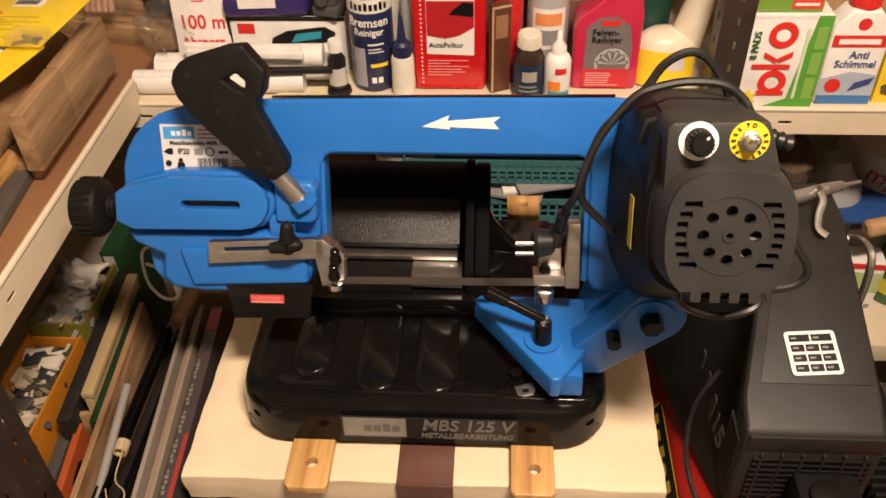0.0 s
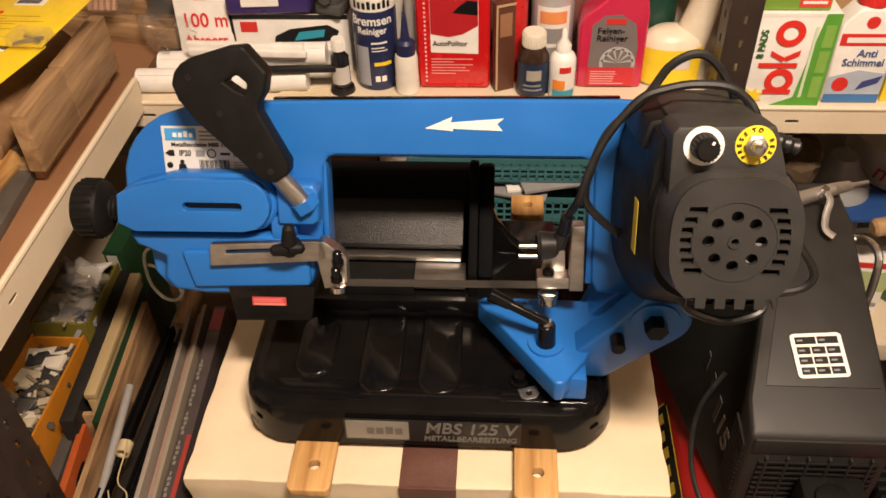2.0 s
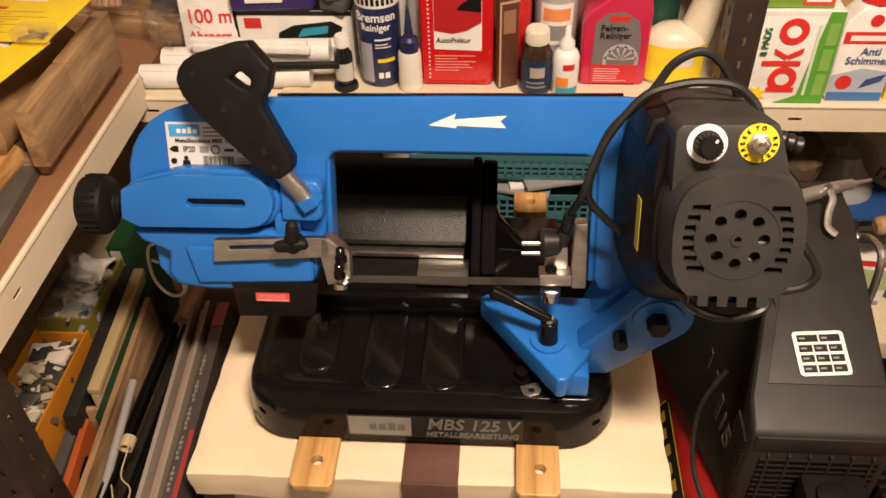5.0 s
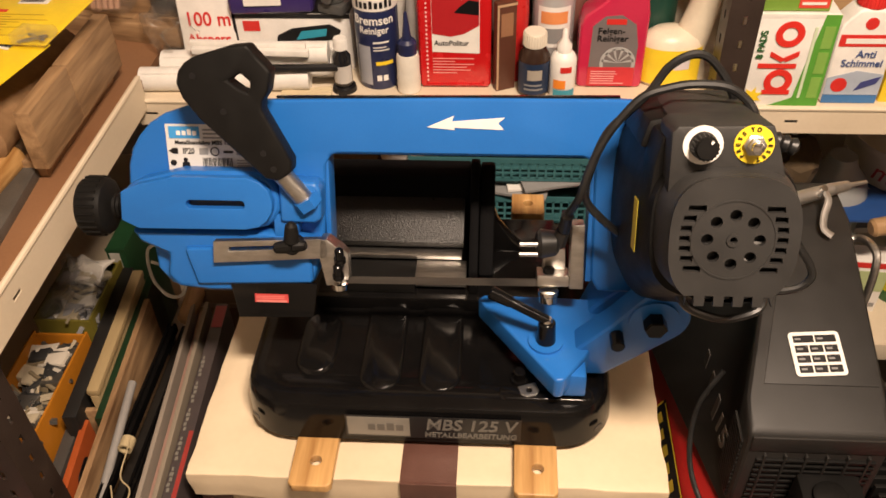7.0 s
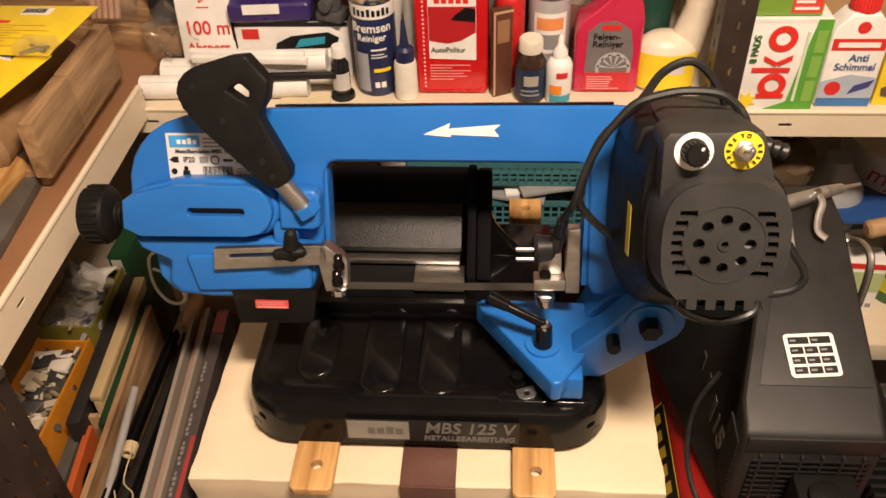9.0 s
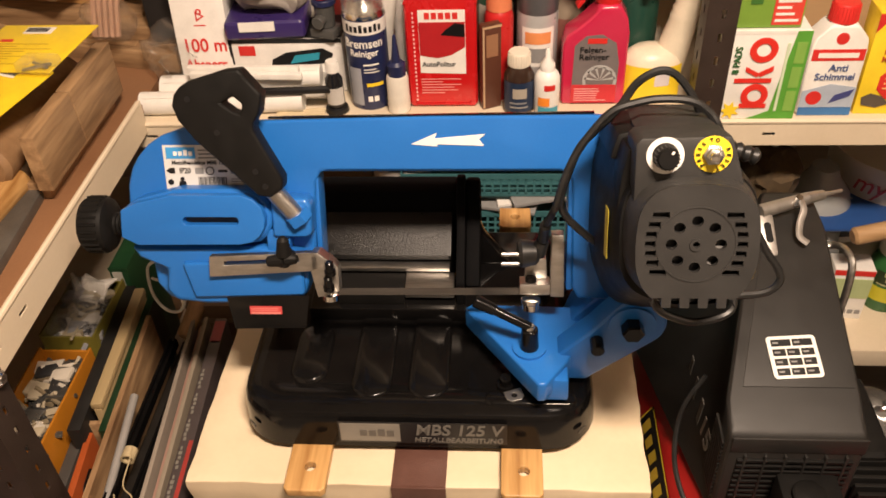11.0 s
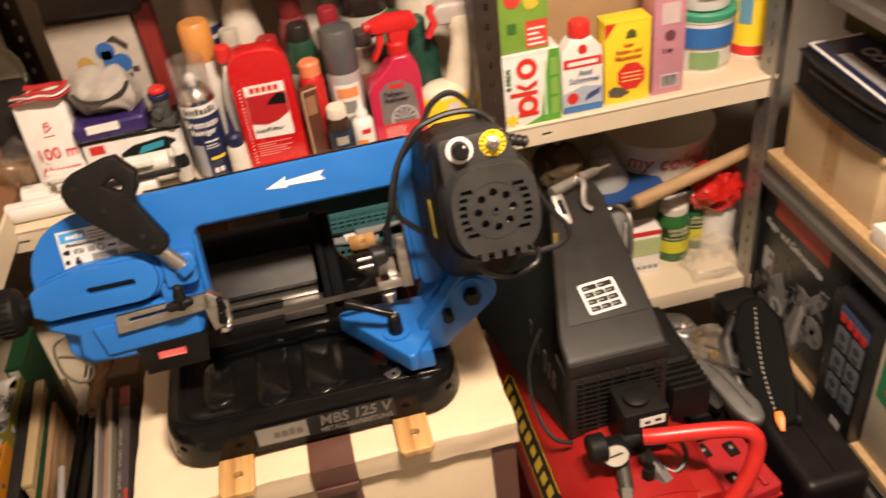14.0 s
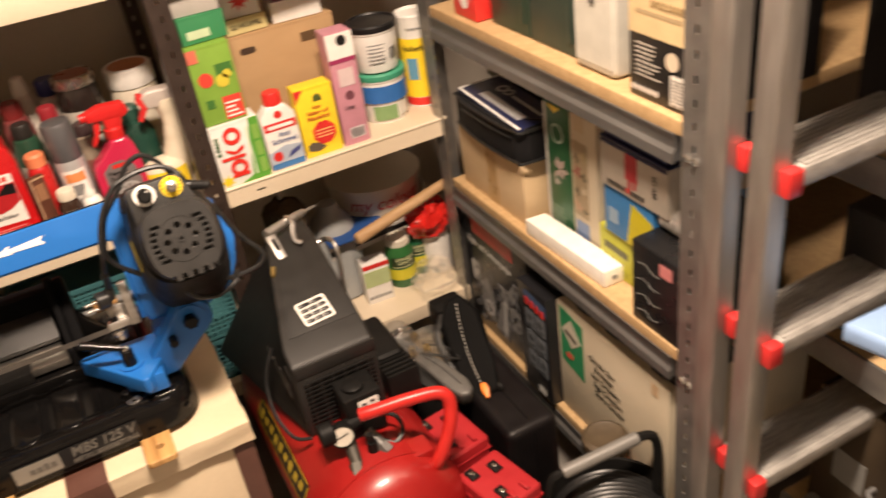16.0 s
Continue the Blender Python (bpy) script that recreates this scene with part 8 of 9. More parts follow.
# blow gun resting on the hood
gun = thing("blow_gun", "silver air blow gun with trigger on the compressor hood", "blow gun", (0.40, 0.81, 0.89))
part("barrel", join(rod((0.362, 0.803, 0.902), (0.424, 0.832, 0.900), 0.0085, 14, 0.0075), rod((0.424, 0.832, 0.900), (0.445, 0.842, 0.898), 0.0075, 12, 0.006), rod((0.445, 0.842, 0.898), (0.47, 0.853, 0.896), 0.003, 10, 0.002)), M_ALU, gun)
part("grip", prism([(-0.010, 0.0), (0.009, 0.0), (0.006, -0.05), (-0.010, -0.05)], -0.007, 0.007, Matrix.Translation((0.368, 0.803, 0.896)) @ pose(0, 0, 0, 35, 0, 8), 0.004, 2), M_ALU, gun)
part("grip_opening", prism(rrect(0.008, 0.024, 0.003, 3, -0.001, -0.022), 0.0071, 0.0077, Matrix.Translation((0.368, 0.803, 0.896)) @ pose(0, 0, 0, 35, 0, 8)), M_PLASTIC, gun)
part("trigger", tube([(0.408, 0.818, 0.91), (0.412, 0.805, 0.906), (0.406, 0.79, 0.896), (0.404, 0.776, 0.888), (0.412, 0.768, 0.884)], 0.0045, 8, 6, 0.5), M_ALU, gun, "curved trigger")
part("trigger_pin", rod((0.405, 0.815, 0.905), (0.406, 0.81, 0.918), 0.004, 10), M_CHROME, gun)
part("connector", rod((0.350, 0.752, 0.864), (0.343, 0.732, 0.862), 0.0055, 6, 0.0035), paint((0.45, 0.32, 0.12), 0.3, 0.8), gun, "brass connector")

# ---- things standing between compressor and rack ----
dk = thing("hard_suitcase", "dark black hard suitcase standing upright beside rack", "suitcase", (0.64, 0.57, FLOOR))
M_CASE = ramp_mat("black_hard_shell", (0.005, 0.004, 0.0045), (0.009, 0.0075, 0.008), 0.42, 0, 30, bump=0.2, fine=500, spec=0.25)
part("shell", bx(0.592, 0.69, 0.432, 0.70, FLOOR, 0.592, 0.016, 4), M_CASE, dk)
part("seam", tube([(0.641, 0.4318, 0.26), (0.641, 0.4318, 0.572), (0.641, 0.450, 0.5922), (0.641, 0.68, 0.5922)], 0.0012, 6, 0), M_MATT, dk)
part("handle", tube([(0.641, 0.54, 0.590), (0.641, 0.545, 0.602), (0.641, 0.60, 0.602), (0.641, 0.605, 0.590)], 0.005, 8), M_PLASTIC, dk)
for k, (x, y, z, rz) in enumerate(((0.515, 0.497, 0.6, 8), (0.535, 0.372, 0.585, 12))):
    c = thing("red_case", "red plastic case with dark latches", "case", (x, y, FLOOR), rz, False, "red cases")
    hh = z - FLOOR
    part("shell", bx(-0.042, 0.042, -0.055, 0.055, 0, hh, 0.008, 3), paint((0.34, 0.017, 0.022), 0.4), c)
    part("rim", bx(-0.043, 0.043, -0.056, 0.056, hh - 0.028, hh - 0.022, 0.002), paint((0.4, 0.02, 0.025), 0.35), c)
    for i, (u, v) in enumerate(((-0.015, -0.025), (0.012, 0.022), (-0.025, 0.035))):
        part("latch", bx(u - 0.008, u + 0.008, v - 0.012, v + 0.012, hh, hh + 0.005, 0.002), M_PLASTIC, c, "dark latch")
        part("screw", lathe([(0.004, 0), (0.004, 0.002), (0.002, 0.003)], 10, m=Matrix.Translation((u, v, hh + 0.005))), M_CHROME, c)
    for i in range(3):
        part("shell_rib", bx(-0.038 + 0.026 * i, -0.03 + 0.026 * i, -0.05, -0.03, hh, hh + 0.006, 0.002), paint((0.34, 0.017, 0.022), 0.4), c)
# grey tool housing lying on the cases
gt = thing("grey_tool", "grey curved power tool housing lying across cases", "power tool", (0.56, 0.62, 0.6))
arcp = [(-0.105, 0.012), (-0.08, 0.022), (0.0, 0.024), (0.065, 0.02), (0.085, 0.010), (0.09, -0.004), (0.08, -0.016), (0.05, -0.018), (-0.02, -0.006), (-0.075, -0.004), (-0.10, 0.0)]
am = Matrix.Translation((0.554, 0.632, 0.612)) @ pose(0, 0, 0, 12, 12, -66)
M_TOOLGREY = ramp_mat("tool_grey_plastic", (0.07, 0.067, 0.062), (0.10, 0.096, 0.09), 0.4, 0, 40, bump=0.1, fine=700, spec=0.4)
part("housing", prism(arcp, -0.018, 0.018, am, 0.009, 3), M_TOOLGREY, gt, "grey moulded housing")
part("grip", prism([(-0.085, -0.004), (-0.02, -0.007), (0.035, -0.017), (0.035, -0.034), (-0.025, -0.036), (-0.085, -0.024)], -0.016, 0.014, am, 0.006, 2), M_PLASTIC, gt, "black rubber grip")
part("seam", tube([am @ Vector(p) for p in ((-0.08, 0.009, 0.0182), (0.0, 0.011, 0.0182), (0.065, 0.003, 0.0182))], 0.001, 6), M_DARK, gt)
part("cord", tube([(0.57, 0.70, 0.628), (0.60, 0.655, 0.632), (0.605, 0.62, 0.628), (0.58, 0.63, 0.64), (0.55, 0.66, 0.642)], 0.0025, 8), M_RUBBER, gt)
part("body_block", bx(0.50, 0.588, 0.60, 0.72, FLOOR + 0.0, 0.585, 0.01), M_PLASTIC, gt, "black tool body")
# zipped black pouch with orange pull
zp = thing("zip_pouch", "long black pouch with white zip and orange pull", "pouch", (0.645, 0.6, 0.60))
ya = Vector((0.033, 0.162, 0.085)).normalized()
za = Vector((-0.42, -0.45, 0.8))
za = (za - ya * za.dot(ya)).normalized()
xa = ya.cross(za)
zm = Matrix((( xa.x, ya.x, za.x, 0.642), (xa.y, ya.y, za.y, 0.652), (xa.z, ya.z, za.z, 0.634), (0, 0, 0, 1)))
pouch = prism([(-0.026, -0.12), (0.026, -0.12), (0.034, -0.06), (0.037, 0.045), (0.02, 0.082), (-0.015, 0.085), (-0.035, 0.05), (-0.035, -0.07)], -0.02, 0.018, zm, 0.01, 3)
part("body", crumple(pouch, 0.007, 28), ramp_mat("black_cloth", (0.002, 0.002, 0.002), (0.006, 0.006, 0.006), 0.75, 0, 60, bump=0.6, fine=800, spec=0.1), zp)
part("strap", tube([zm @ Vector(p) for p in ((-0.03, 0.062, 0.012), (-0.05, 0.02, 0.02), (-0.045, -0.04, 0.018), (-0.03, -0.085, 0.014))], 0.006, 8, 6, 0.4), M_RUBBER, zp)
part("zip", join(*[rod(zm @ Vector((0.004 - 0.010 * math.sin(i * 0.12), 0.066 - 0.0078 * i, 0.0215)), zm @ Vector((0.004 - 0.010 * math.sin(i * 0.12), 0.062 - 0.0078 * i, 0.0215)), 0.0012, 6) for i in range(21)]), paint((0.42, 0.4, 0.36)), zp, "pale zip teeth", kind="stuff")
part("zip_pull", prism([(-0.005, 0), (0.005, 0), (0.007, -0.012), (0.003, -0.03), (-0.003, -0.03), (-0.007, -0.012)], 0.0, 0.008, zm @ Matrix.Translation((0.001, -0.098, 0.0185)), 0.002), paint((0.8, 0.22, 0.02)), zp, "orange zip pull")
# clear bag with metal parts
cb = thing("parts_bag", "clear plastic bag with metal parts on a black tool", "bag", (0.545, 0.70, 0.60))
b = bmesh.new()
bmesh.ops.create_icosphere(b, subdivisions=4, radius=1)
bmesh.ops.scale(b, vec=(0.06, 0.07, 0.04), verts=b.verts)
crumple(b, 0.028, 25, 4)
bmesh.ops.translate(b, vec=(0.55, 0.69, 0.63), verts=b.verts)
part("film", b, M_GLASS, cb)
for k, (x, y) in enumerate(((0.535, 0.665), (0.56, 0.655), (0.555, 0.70))):
    part("spring", join(*[disc(0, 0, 0.006, Matrix.Translation((x, y, 0.64 + 0.004 * i)), 0.0014, 12, 0.0042) for i in range(5)]), paint((0.6, 0.45, 0.2), 0.25, 0.9), cb, "small brass coil")
part("bracket", tube([(0.52, 0.72, 0.65), (0.535, 0.71, 0.668), (0.555, 0.715, 0.66), (0.55, 0.735, 0.65)], 0.004, 8), M_CHROME, cb)
part("card", bx(0.50, 0.60, 0.64, 0.74, 0.60, 0.607, 0.002), paint((0.16, 0.12, 0.07)), cb)
ts = thing("spray_gun", "small black and chrome spray gun leaning on the rack", "spray gun", (0.66, 0.78, FLOOR))
part("stand", rod((0.66, 0.80, FLOOR), (0.655, 0.77, 0.62), 0.018, 12), M_PLASTIC, ts)
part("head", join(bx(0.625, 0.69, 0.74, 0.79, 0.60, 0.65, 0.01, 2)), M_PLASTIC, ts)
part("ferrule", rod((0.64, 0.735, 0.64), (0.645, 0.70, 0.655), 0.009, 12), M_CHROME, ts)
part("ferrule", rod((0.675, 0.735, 0.64), (0.68, 0.71, 0.65), 0.008, 12), M_CHROME, ts)
# jar with brown cap and cable reel
jr = thing("brown_jar", "round jar with a scuffed brown cap", "jar", (0.71, 0.40, FLOOR))
part("glass", lathe([(0.035, FLOOR), (0.038, FLOOR + 0.01), (0.038, 0.49), (0.03, 0.505)], 28, m=Matrix.Translation((0.757, 0.395, 0)) @ Matrix.Diagonal((0.95, 0.95, 1, 1))), paint((0.4, 0.12, 0.04), 0.3), jr)
part("cap", lathe([(0.041, 0.505), (0.043, 0.508), (0.042, 0.53), (0.034, 0.535), (0.03, 0.533)], 30, m=Matrix.Translation((0.757, 0.395, 0)) @ Matrix.Diagonal((0.95, 0.95, 1, 1))), ramp_mat("scuffed_brown", (0.05, 0.034, 0.018), (0.10, 0.072, 0.042), 0.6, 0, 60, bump=0.3), jr)
re = thing("cable_reel", "black cable reel with a grey tube handle", "cable reel", (0.70, 0.27, FLOOR))
rm = Matrix.Translation((0.69, 0.285, 0.42)) @ pose(0, 0, 0, 78, 0, -28)
for i in range(9):
    part("cable_turn", lathe([(0.098, 0), (0.104, 0.003), (0.106, 0.006), (0.104, 0.009), (0.098, 0.012)], 36, m=rm @ Matrix.Translation((0, 0, -0.055 + 0.0115 * i))), M_RUBBER, re)
for z in (-0.068, 0.05):
    part("flange", lathe([(0.118, 0), (0.12, 0.003), (0.118, 0.008), (0.06, 0.009)], 36, m=rm @ Matrix.Translation((0, 0, z))), M_PLASTIC, re)
part("handle", rod((0.625, 0.325, 0.585), (0.755, 0.302, 0.607), 0.011, 14, w=0.002), paint((0.16, 0.155, 0.145), 0.45), re, "grey plastic tube handle")
part("frame_arm", tube([(0.755, 0.302, 0.607), (0.78, 0.295, 0.60), (0.785, 0.29, 0.55), (0.77, 0.28, 0.42)], 0.008, 8), M_PLASTIC, re)
part("frame_arm", tube([(0.625, 0.325, 0.585), (0.605, 0.33, 0.57), (0.60, 0.33, 0.5), (0.62, 0.32, 0.42)], 0.008, 8), M_PLASTIC, re)
part("foot", rod((0.62, 0.32, FLOOR + 0.008), (0.62, 0.32, 0.42), 0.008, 8), M_PLASTIC, re)
part("foot", rod((0.77, 0.28, FLOOR + 0.008), (0.77, 0.28, 0.42), 0.008, 8), M_PLASTIC, re)

# ---- left shelf: wooden tools and packets ----
LS = 0.952
mb = thing("mitre_box", "old wooden mitre box with saw cuts", "mitre box", (-0.47, 0.84, LS))
def kerf_wall(x0, x1, y0, y1, z0, z1, cuts):
    """A wall of the mitre box, cut through from the top at each place."""
    out, a = [], y0
    for c in cuts:
        out.append(bx(x0, x1, a, c - 0.0016, z0, z1, 0.0015))
        a = c + 0.0016
    out.append(bx(x0, x1, a, y1, z0, z1, 0.0015))
    out.append(bx(x0 + 0.0006, x1 - 0.0006, y0 + 0.002, y1 - 0.002, z0 + 0.001, z0 + 0.02, 0.0))
    return join(*out)
part("front_wall", kerf_wall(-0.452, -0.434, 0.746, 0.972, LS + 0.0205, LS + 0.090, (0.845,)), M_OLDWOOD, mb)
part("back_wall", kerf_wall(-0.575, -0.553, 0.746, 0.972, LS + 0.0205, LS + 0.080, (0.86,)), M_OLDWOOD, mb)
part("bottom", bx(-0.57, -0.448, 0.76, 0.965, LS, LS + 0.02, 0.0015), M_OLDWOOD, mb)
part("filler_block", rod((-0.504, 0.745, LS + 0.05), (-0.504, 0.97, LS + 0.05), 0.029, 20, w=0.006), M_OLDWOODX, mb, "rounded wooden core")
ch = thing("wood_rasp", "wooden handled tool beside a dark grey steel bar", "tool", (-0.46, 0.6, LS))
part("handle", rod((-0.487, 0.775, LS + 0.018), (-0.515, 0.50, LS + 0.018), 0.016, 16, 0.019, 0.004), M_WOOD, ch)
part("ferrule", rod((-0.484, 0.80, LS + 0.018), (-0.487, 0.775, LS + 0.018), 0.014, 14), M_STEEL, ch)
solo("steel_bar", bx(-0.0135, 0.0135, -0.16, 0.14, 0, 0.012, 0.001), ramp_mat("grey_iron", (0.10, 0.095, 0.085), (0.17, 0.16, 0.145), 0.5, 0.5, 40, bump=0.3), "flat dark grey iron bar on the shelf", "bar", (-0.463, 0.64, LS), 4)
solo("plank", bx(-0.03, 0.03, -0.25, 0.2, 0, 0.015, 0.002), M_OLDWOOD, "loose old plank at the back of the shelf", "plank", (-0.565, 0.66, LS), 3)
solo("plank", bx(-0.045, 0.045, -0.25, 0.25, 0, 0.02, 0.002), M_OLDWOOD, "loose brown plank along the wall side", "plank", (-0.66, 0.7, LS), -2)
for i, (x, y, z, rz, l, w, h, m_) in enumerate(((-0.60, 1.13, 0, 82, 0.30, 0.05, 0.03, M_OLDWOOD), (-0.58, 1.17, 0.031, 86, 0.26, 0.06, 0.025, M_OLDWOOD), (-0.62, 1.20, 0.057, 80, 0.26, 0.05, 0.03, M_WOOD), (-0.50, 1.10, 0, 78, 0.24, 0.04, 0.028, M_OLDWOOD), (-0.45, 1.12, 0.03, 84, 0.2, 0.045, 0.02, M_OLDWOOD), (-0.66, 1.02, 0.0, 40, 0.25, 0.04, 0.03, M_WOOD), (-0.70, 1.1, 0.03, 60, 0.25, 0.05, 0.03, M_OLDWOOD), (-0.56, 1.25, 0.088, 88, 0.3, 0.07, 0.02, M_WOOD), (-0.74, 0.98, 0, 15, 0.3, 0.06, 0.03, M_OLDWOOD), (-0.66, 1.16, 0.09, 70, 0.24, 0.05, 0.025, M_OLDWOOD))):
    solo("wood_offcut", bx(-w / 2, w / 2, -l / 2, l / 2, 0, h, 0.002), m_, "wooden offcut in a pile at the shelf corner", "wood", (x, y, LS + z), rz, "pile of offcuts")
t = thing("round_bowl", "grey metal funnel dish tipped against the wood", "dish", (-0.43, 1.16, LS + 0.06), 0, False, m=Matrix.Translation((-0.44, 1.19, LS + 0.115)) @ pose(0, 0, 0, 50, 0, 15))
part("dish", lathe([(0.012, 0.0), (0.014, 0.004), (0.05, 0.014), (0.058, 0.03), (0.06, 0.031), (0.053, 0.012), (0.015, 0.0005), (0.013, -0.002)], 36), ramp_mat("dull_zinc", (0.20, 0.195, 0.155), (0.34, 0.325, 0.26), 0.45, 0.2, 30, bump=0.1), t)
part("hole", disc(0, 0, 0.013, pose(0, 0, 0.0045), 0.001, 20), M_DARK, t)
t = thing("clear_sachet", "clear sachet with pinkish wood dowels on the offcuts", "sachet", (-0.47, 1.06, LS + 0.055))
b = bmesh.new()
bmesh.ops.create_icosphere(b, subdivisions=3, radius=0.04)
bmesh.ops.scale(b, vec=(1, 0.6, 0.9), verts=b.verts)
crumple(b, 0.02, 30, 1)
bmesh.ops.translate(b, vec=(-0.47, 1.06, LS + 0.085), verts=b.verts)
part("film", b, M_GLASS, t)
part("dowels", join(*[rod((-0.49 + 0.008 * i, 1.05, LS + 0.06), (-0.482 + 0.008 * i, 1.06, LS + 0.11), 0.004, 6) for i in range(5)]), paint((0.5, 0.3, 0.2)), t, kind="stuff")
# yellow blister packs lying over the mitre box
for k, (x, y, z, rx, ry, rz, w, h) in enumerate(((-0.49, 0.885, LS + 0.125, 6, -6, -14, 0.14, 0.10), (-0.505, 0.80, LS + 0.112, 8, -4, -24, 0.11, 0.11), (-0.555, 0.745, LS + 0.13, 24, -8, -20, 0.08, 0.13))):
    t = thing("blister_card", "yellow hardware blister card lying on wood", "packet", (x, y, z), 0, False, "yellow cards", m=pose(x, y, z, rx, ry, rz))
    part("card", bx(-w / 2, w / 2, -h / 2, h / 2, 0, 0.0015, 0.0005), paint((0.82, 0.6, 0.02), 0.35), t)
    part("barcode_patch", quad(-w * 0.2, w * 0.1, h * 0.3, h * 0.44, pose(0, 0, 0.0016)), M_WHITE, t)
    part("barcode_lines", join(*[quad(-w * 0.18 + 0.003 * i, -w * 0.18 + 0.0015 + 0.003 * i, h * 0.33, h * 0.42, pose(0, 0, 0.0022)) for i in range(11)]), M_DARK, t, kind="stuff")
    part("small_print", bars(-w * 0.42, w * 0.3, -h * 0.35, h * 0.12, 9, pose(0, 0, 0.0016), 0.14, ragged=0.6), paint((0.45, 0.28, 0.03)), t, kind="stuff")
    part("red_mark", quad(-w * 0.35, -w * 0.22, h * 0.12, h * 0.17, pose(0, 0, 0.0016)), M_REDP, t)
    bl = bx(w * 0.2, w * 0.52, -h * 0.55, -h * 0.28, 0.0016, 0.014, 0.003)
    part("blister", crumple(bl, 0.003, 60, k), M_GLASS, t, "clear plastic blister")
    part("staple", join(rod((w * 0.25, -h * 0.5, 0.004), (w * 0.48, -h * 0.4, 0.006), 0.002, 6), rod((w * 0.28, -h * 0.35, 0.004), (w * 0.48, -h * 0.47, 0.006), 0.002, 6)), M_STEEL, t)
    if k == 1:
        part("blue_picture", disc(0.02, -h * 0.3, 0.016, pose(0, 0, 0.0018), 0.0006, 24), paint((0.2, 0.4, 0.6)), t)
        part("white_slot", prism(rrect(0.03, 0.01, 0.004, 3, -0.01, 0.01), 0, 0.0006, pose(0, 0, 0.0018)), M_WHITE, t)

# ---- below the left shelf ----
def bin_box(name, label, x0, x1, y0, y1, z0, z1, mat, wall=0.003, flare=0.0):
    """An open tray with walls and a floor."""
    t = thing(name, label, "bin", ((x0 + x1) / 2, (y0 + y1) / 2, z0))
    part("floor_panel", bx(x0, x1, y0, y1, z0, z0 + wall), mat, t)
    part("wall_panel", bx(x0, x0 + wall, y0, y1, z0 + wall, z1, 0.0008), mat, t)
    part("wall_panel", bx(x1 - wall, x1, y0, y1, z0 + wall, z1, 0.0008), mat, t)
    part("end_panel", bx(x0 + wall, x1 - wall, y0, y0 + wall, z0 + wall, z1 - 0.004, 0.0008), mat, t)
    part("end_panel", bx(x0 + wall, x1 - wall, y1 - wall, y1, z0 + wall, z1 - 0.004, 0.0008), mat, t)
    return t


def hardware(name, label, x0, x1, y0, y1, z, n, seed, cols):
    """Loose screws, clips and scraps heaped in a bin."""
    rng = random.Random(seed)
    for k, c in enumerate(cols):
        out = []
        for i in range(n):
            p = Vector((rng.uniform(x0, x1), rng.uniform(y0, y1), z + rng.uniform(0, 0.02)))
            d = Vector((rng.uniform(-1, 1), rng.uniform(-1, 1), rng.uniform(-0.4, 0.4))).normalized() * rng.uniform(0.012, 0.03)
            out.append(rod(p - d, p + d, rng.uniform(0.0018, 0.0045), 6) if rng.random() < 0.6 else crumple(bx(p.x - 0.012, p.x + 0.012, p.y - 0.009, p.y + 0.009, p.z - 0.003, p.z + 0.004, 0.001), 0.008, 50, i))
        solo(name, join(*out), c, label, "small parts", kind="stuff")


LB = 0.560
def leaning(xf, yf, xn, yn, w, z0, z1, bev=0.001):
    """A slab on edge that runs from a far end to a near end, a little askew."""
    d = Vector((xn - xf, yn - yf))
    n = Vector((-d.y, d.x)).normalized() * w / 2
    return prism([(xf - n.x, yf - n.y), (xn - n.x, yn - n.y), (xn + n.x, yn + n.y), (xf + n.x, yf + n.y)], z0, z1, None, bev)


bin_box("parts_bin", "orange plastic parts bin full of hardware", -0.525, -0.456, 0.565, 0.725, 0.62, 0.742, paint((0.40, 0.15, 0.012), 0.4))
hardware("loose_hardware", "loose screws, clips and paper scraps in a bin", -0.512, -0.474, 0.585, 0.712, 0.712, 22, 4, (paint((0.22, 0.21, 0.19), 0.3, 0.8), paint((0.40, 0.34, 0.24)), paint((0.03, 0.03, 0.03)), paint((0.20, 0.16, 0.10)), paint((0.55, 0.5, 0.42), 0.6)))
solo("bin_rest", bx(-0.08, 0.012, -0.19, 0.24, 0, 0.057, 0.002), M_CARDBOARD, "flat carton under the parts bins", "carton", (-0.465, 0.74, LB + 0.002))
bin_box("parts_bin", "yellow-green bin of packets and hardware", -0.53, -0.456, 0.74, 0.85, 0.62, 0.748, paint((0.14, 0.12, 0.02), 0.4))
hardware("loose_hardware", "plastic packets and parts heaped in a bin", -0.52, -0.465, 0.752, 0.84, 0.725, 18, 9, (paint((0.22, 0.22, 0.23), 0.25), paint((0.05, 0.05, 0.055)), paint((0.3, 0.26, 0.18)), paint((0.5, 0.48, 0.44), 0.3)))
pk = bx(-0.522, -0.462, 0.752, 0.835, 0.735, 0.762, 0.008, 2)
bmesh.ops.subdivide_edges(pk, edges=pk.edges[:], cuts=3, use_grid_fill=True)
solo("clear_packet", crumple(pk, 0.02, 38, 6), M_GLASS, "crumpled clear packet in a parts bin", "packet", (0, 0, 0))
wp = bx(-0.50, -0.466, 0.80, 0.845, 0.752, 0.756, 0.001)
bmesh.ops.subdivide_edges(wp, edges=wp.edges[:], cuts=4, use_grid_fill=True)
t = thing("white_packet", "white paper packet with dark print in a bin", "packet", (-0.483, 0.82, 0.765))
part("paper", crumple(wp, 0.016, 40, 8), paint((0.6, 0.57, 0.52), 0.6), t)
t, hx, hy, h = carton("green_carton", "narrow green carton behind the bins", "carton", -0.476, -0.450, 0.855, 0.95, LB + 0.001, 0.762, paint((0.010, 0.045, 0.016)))
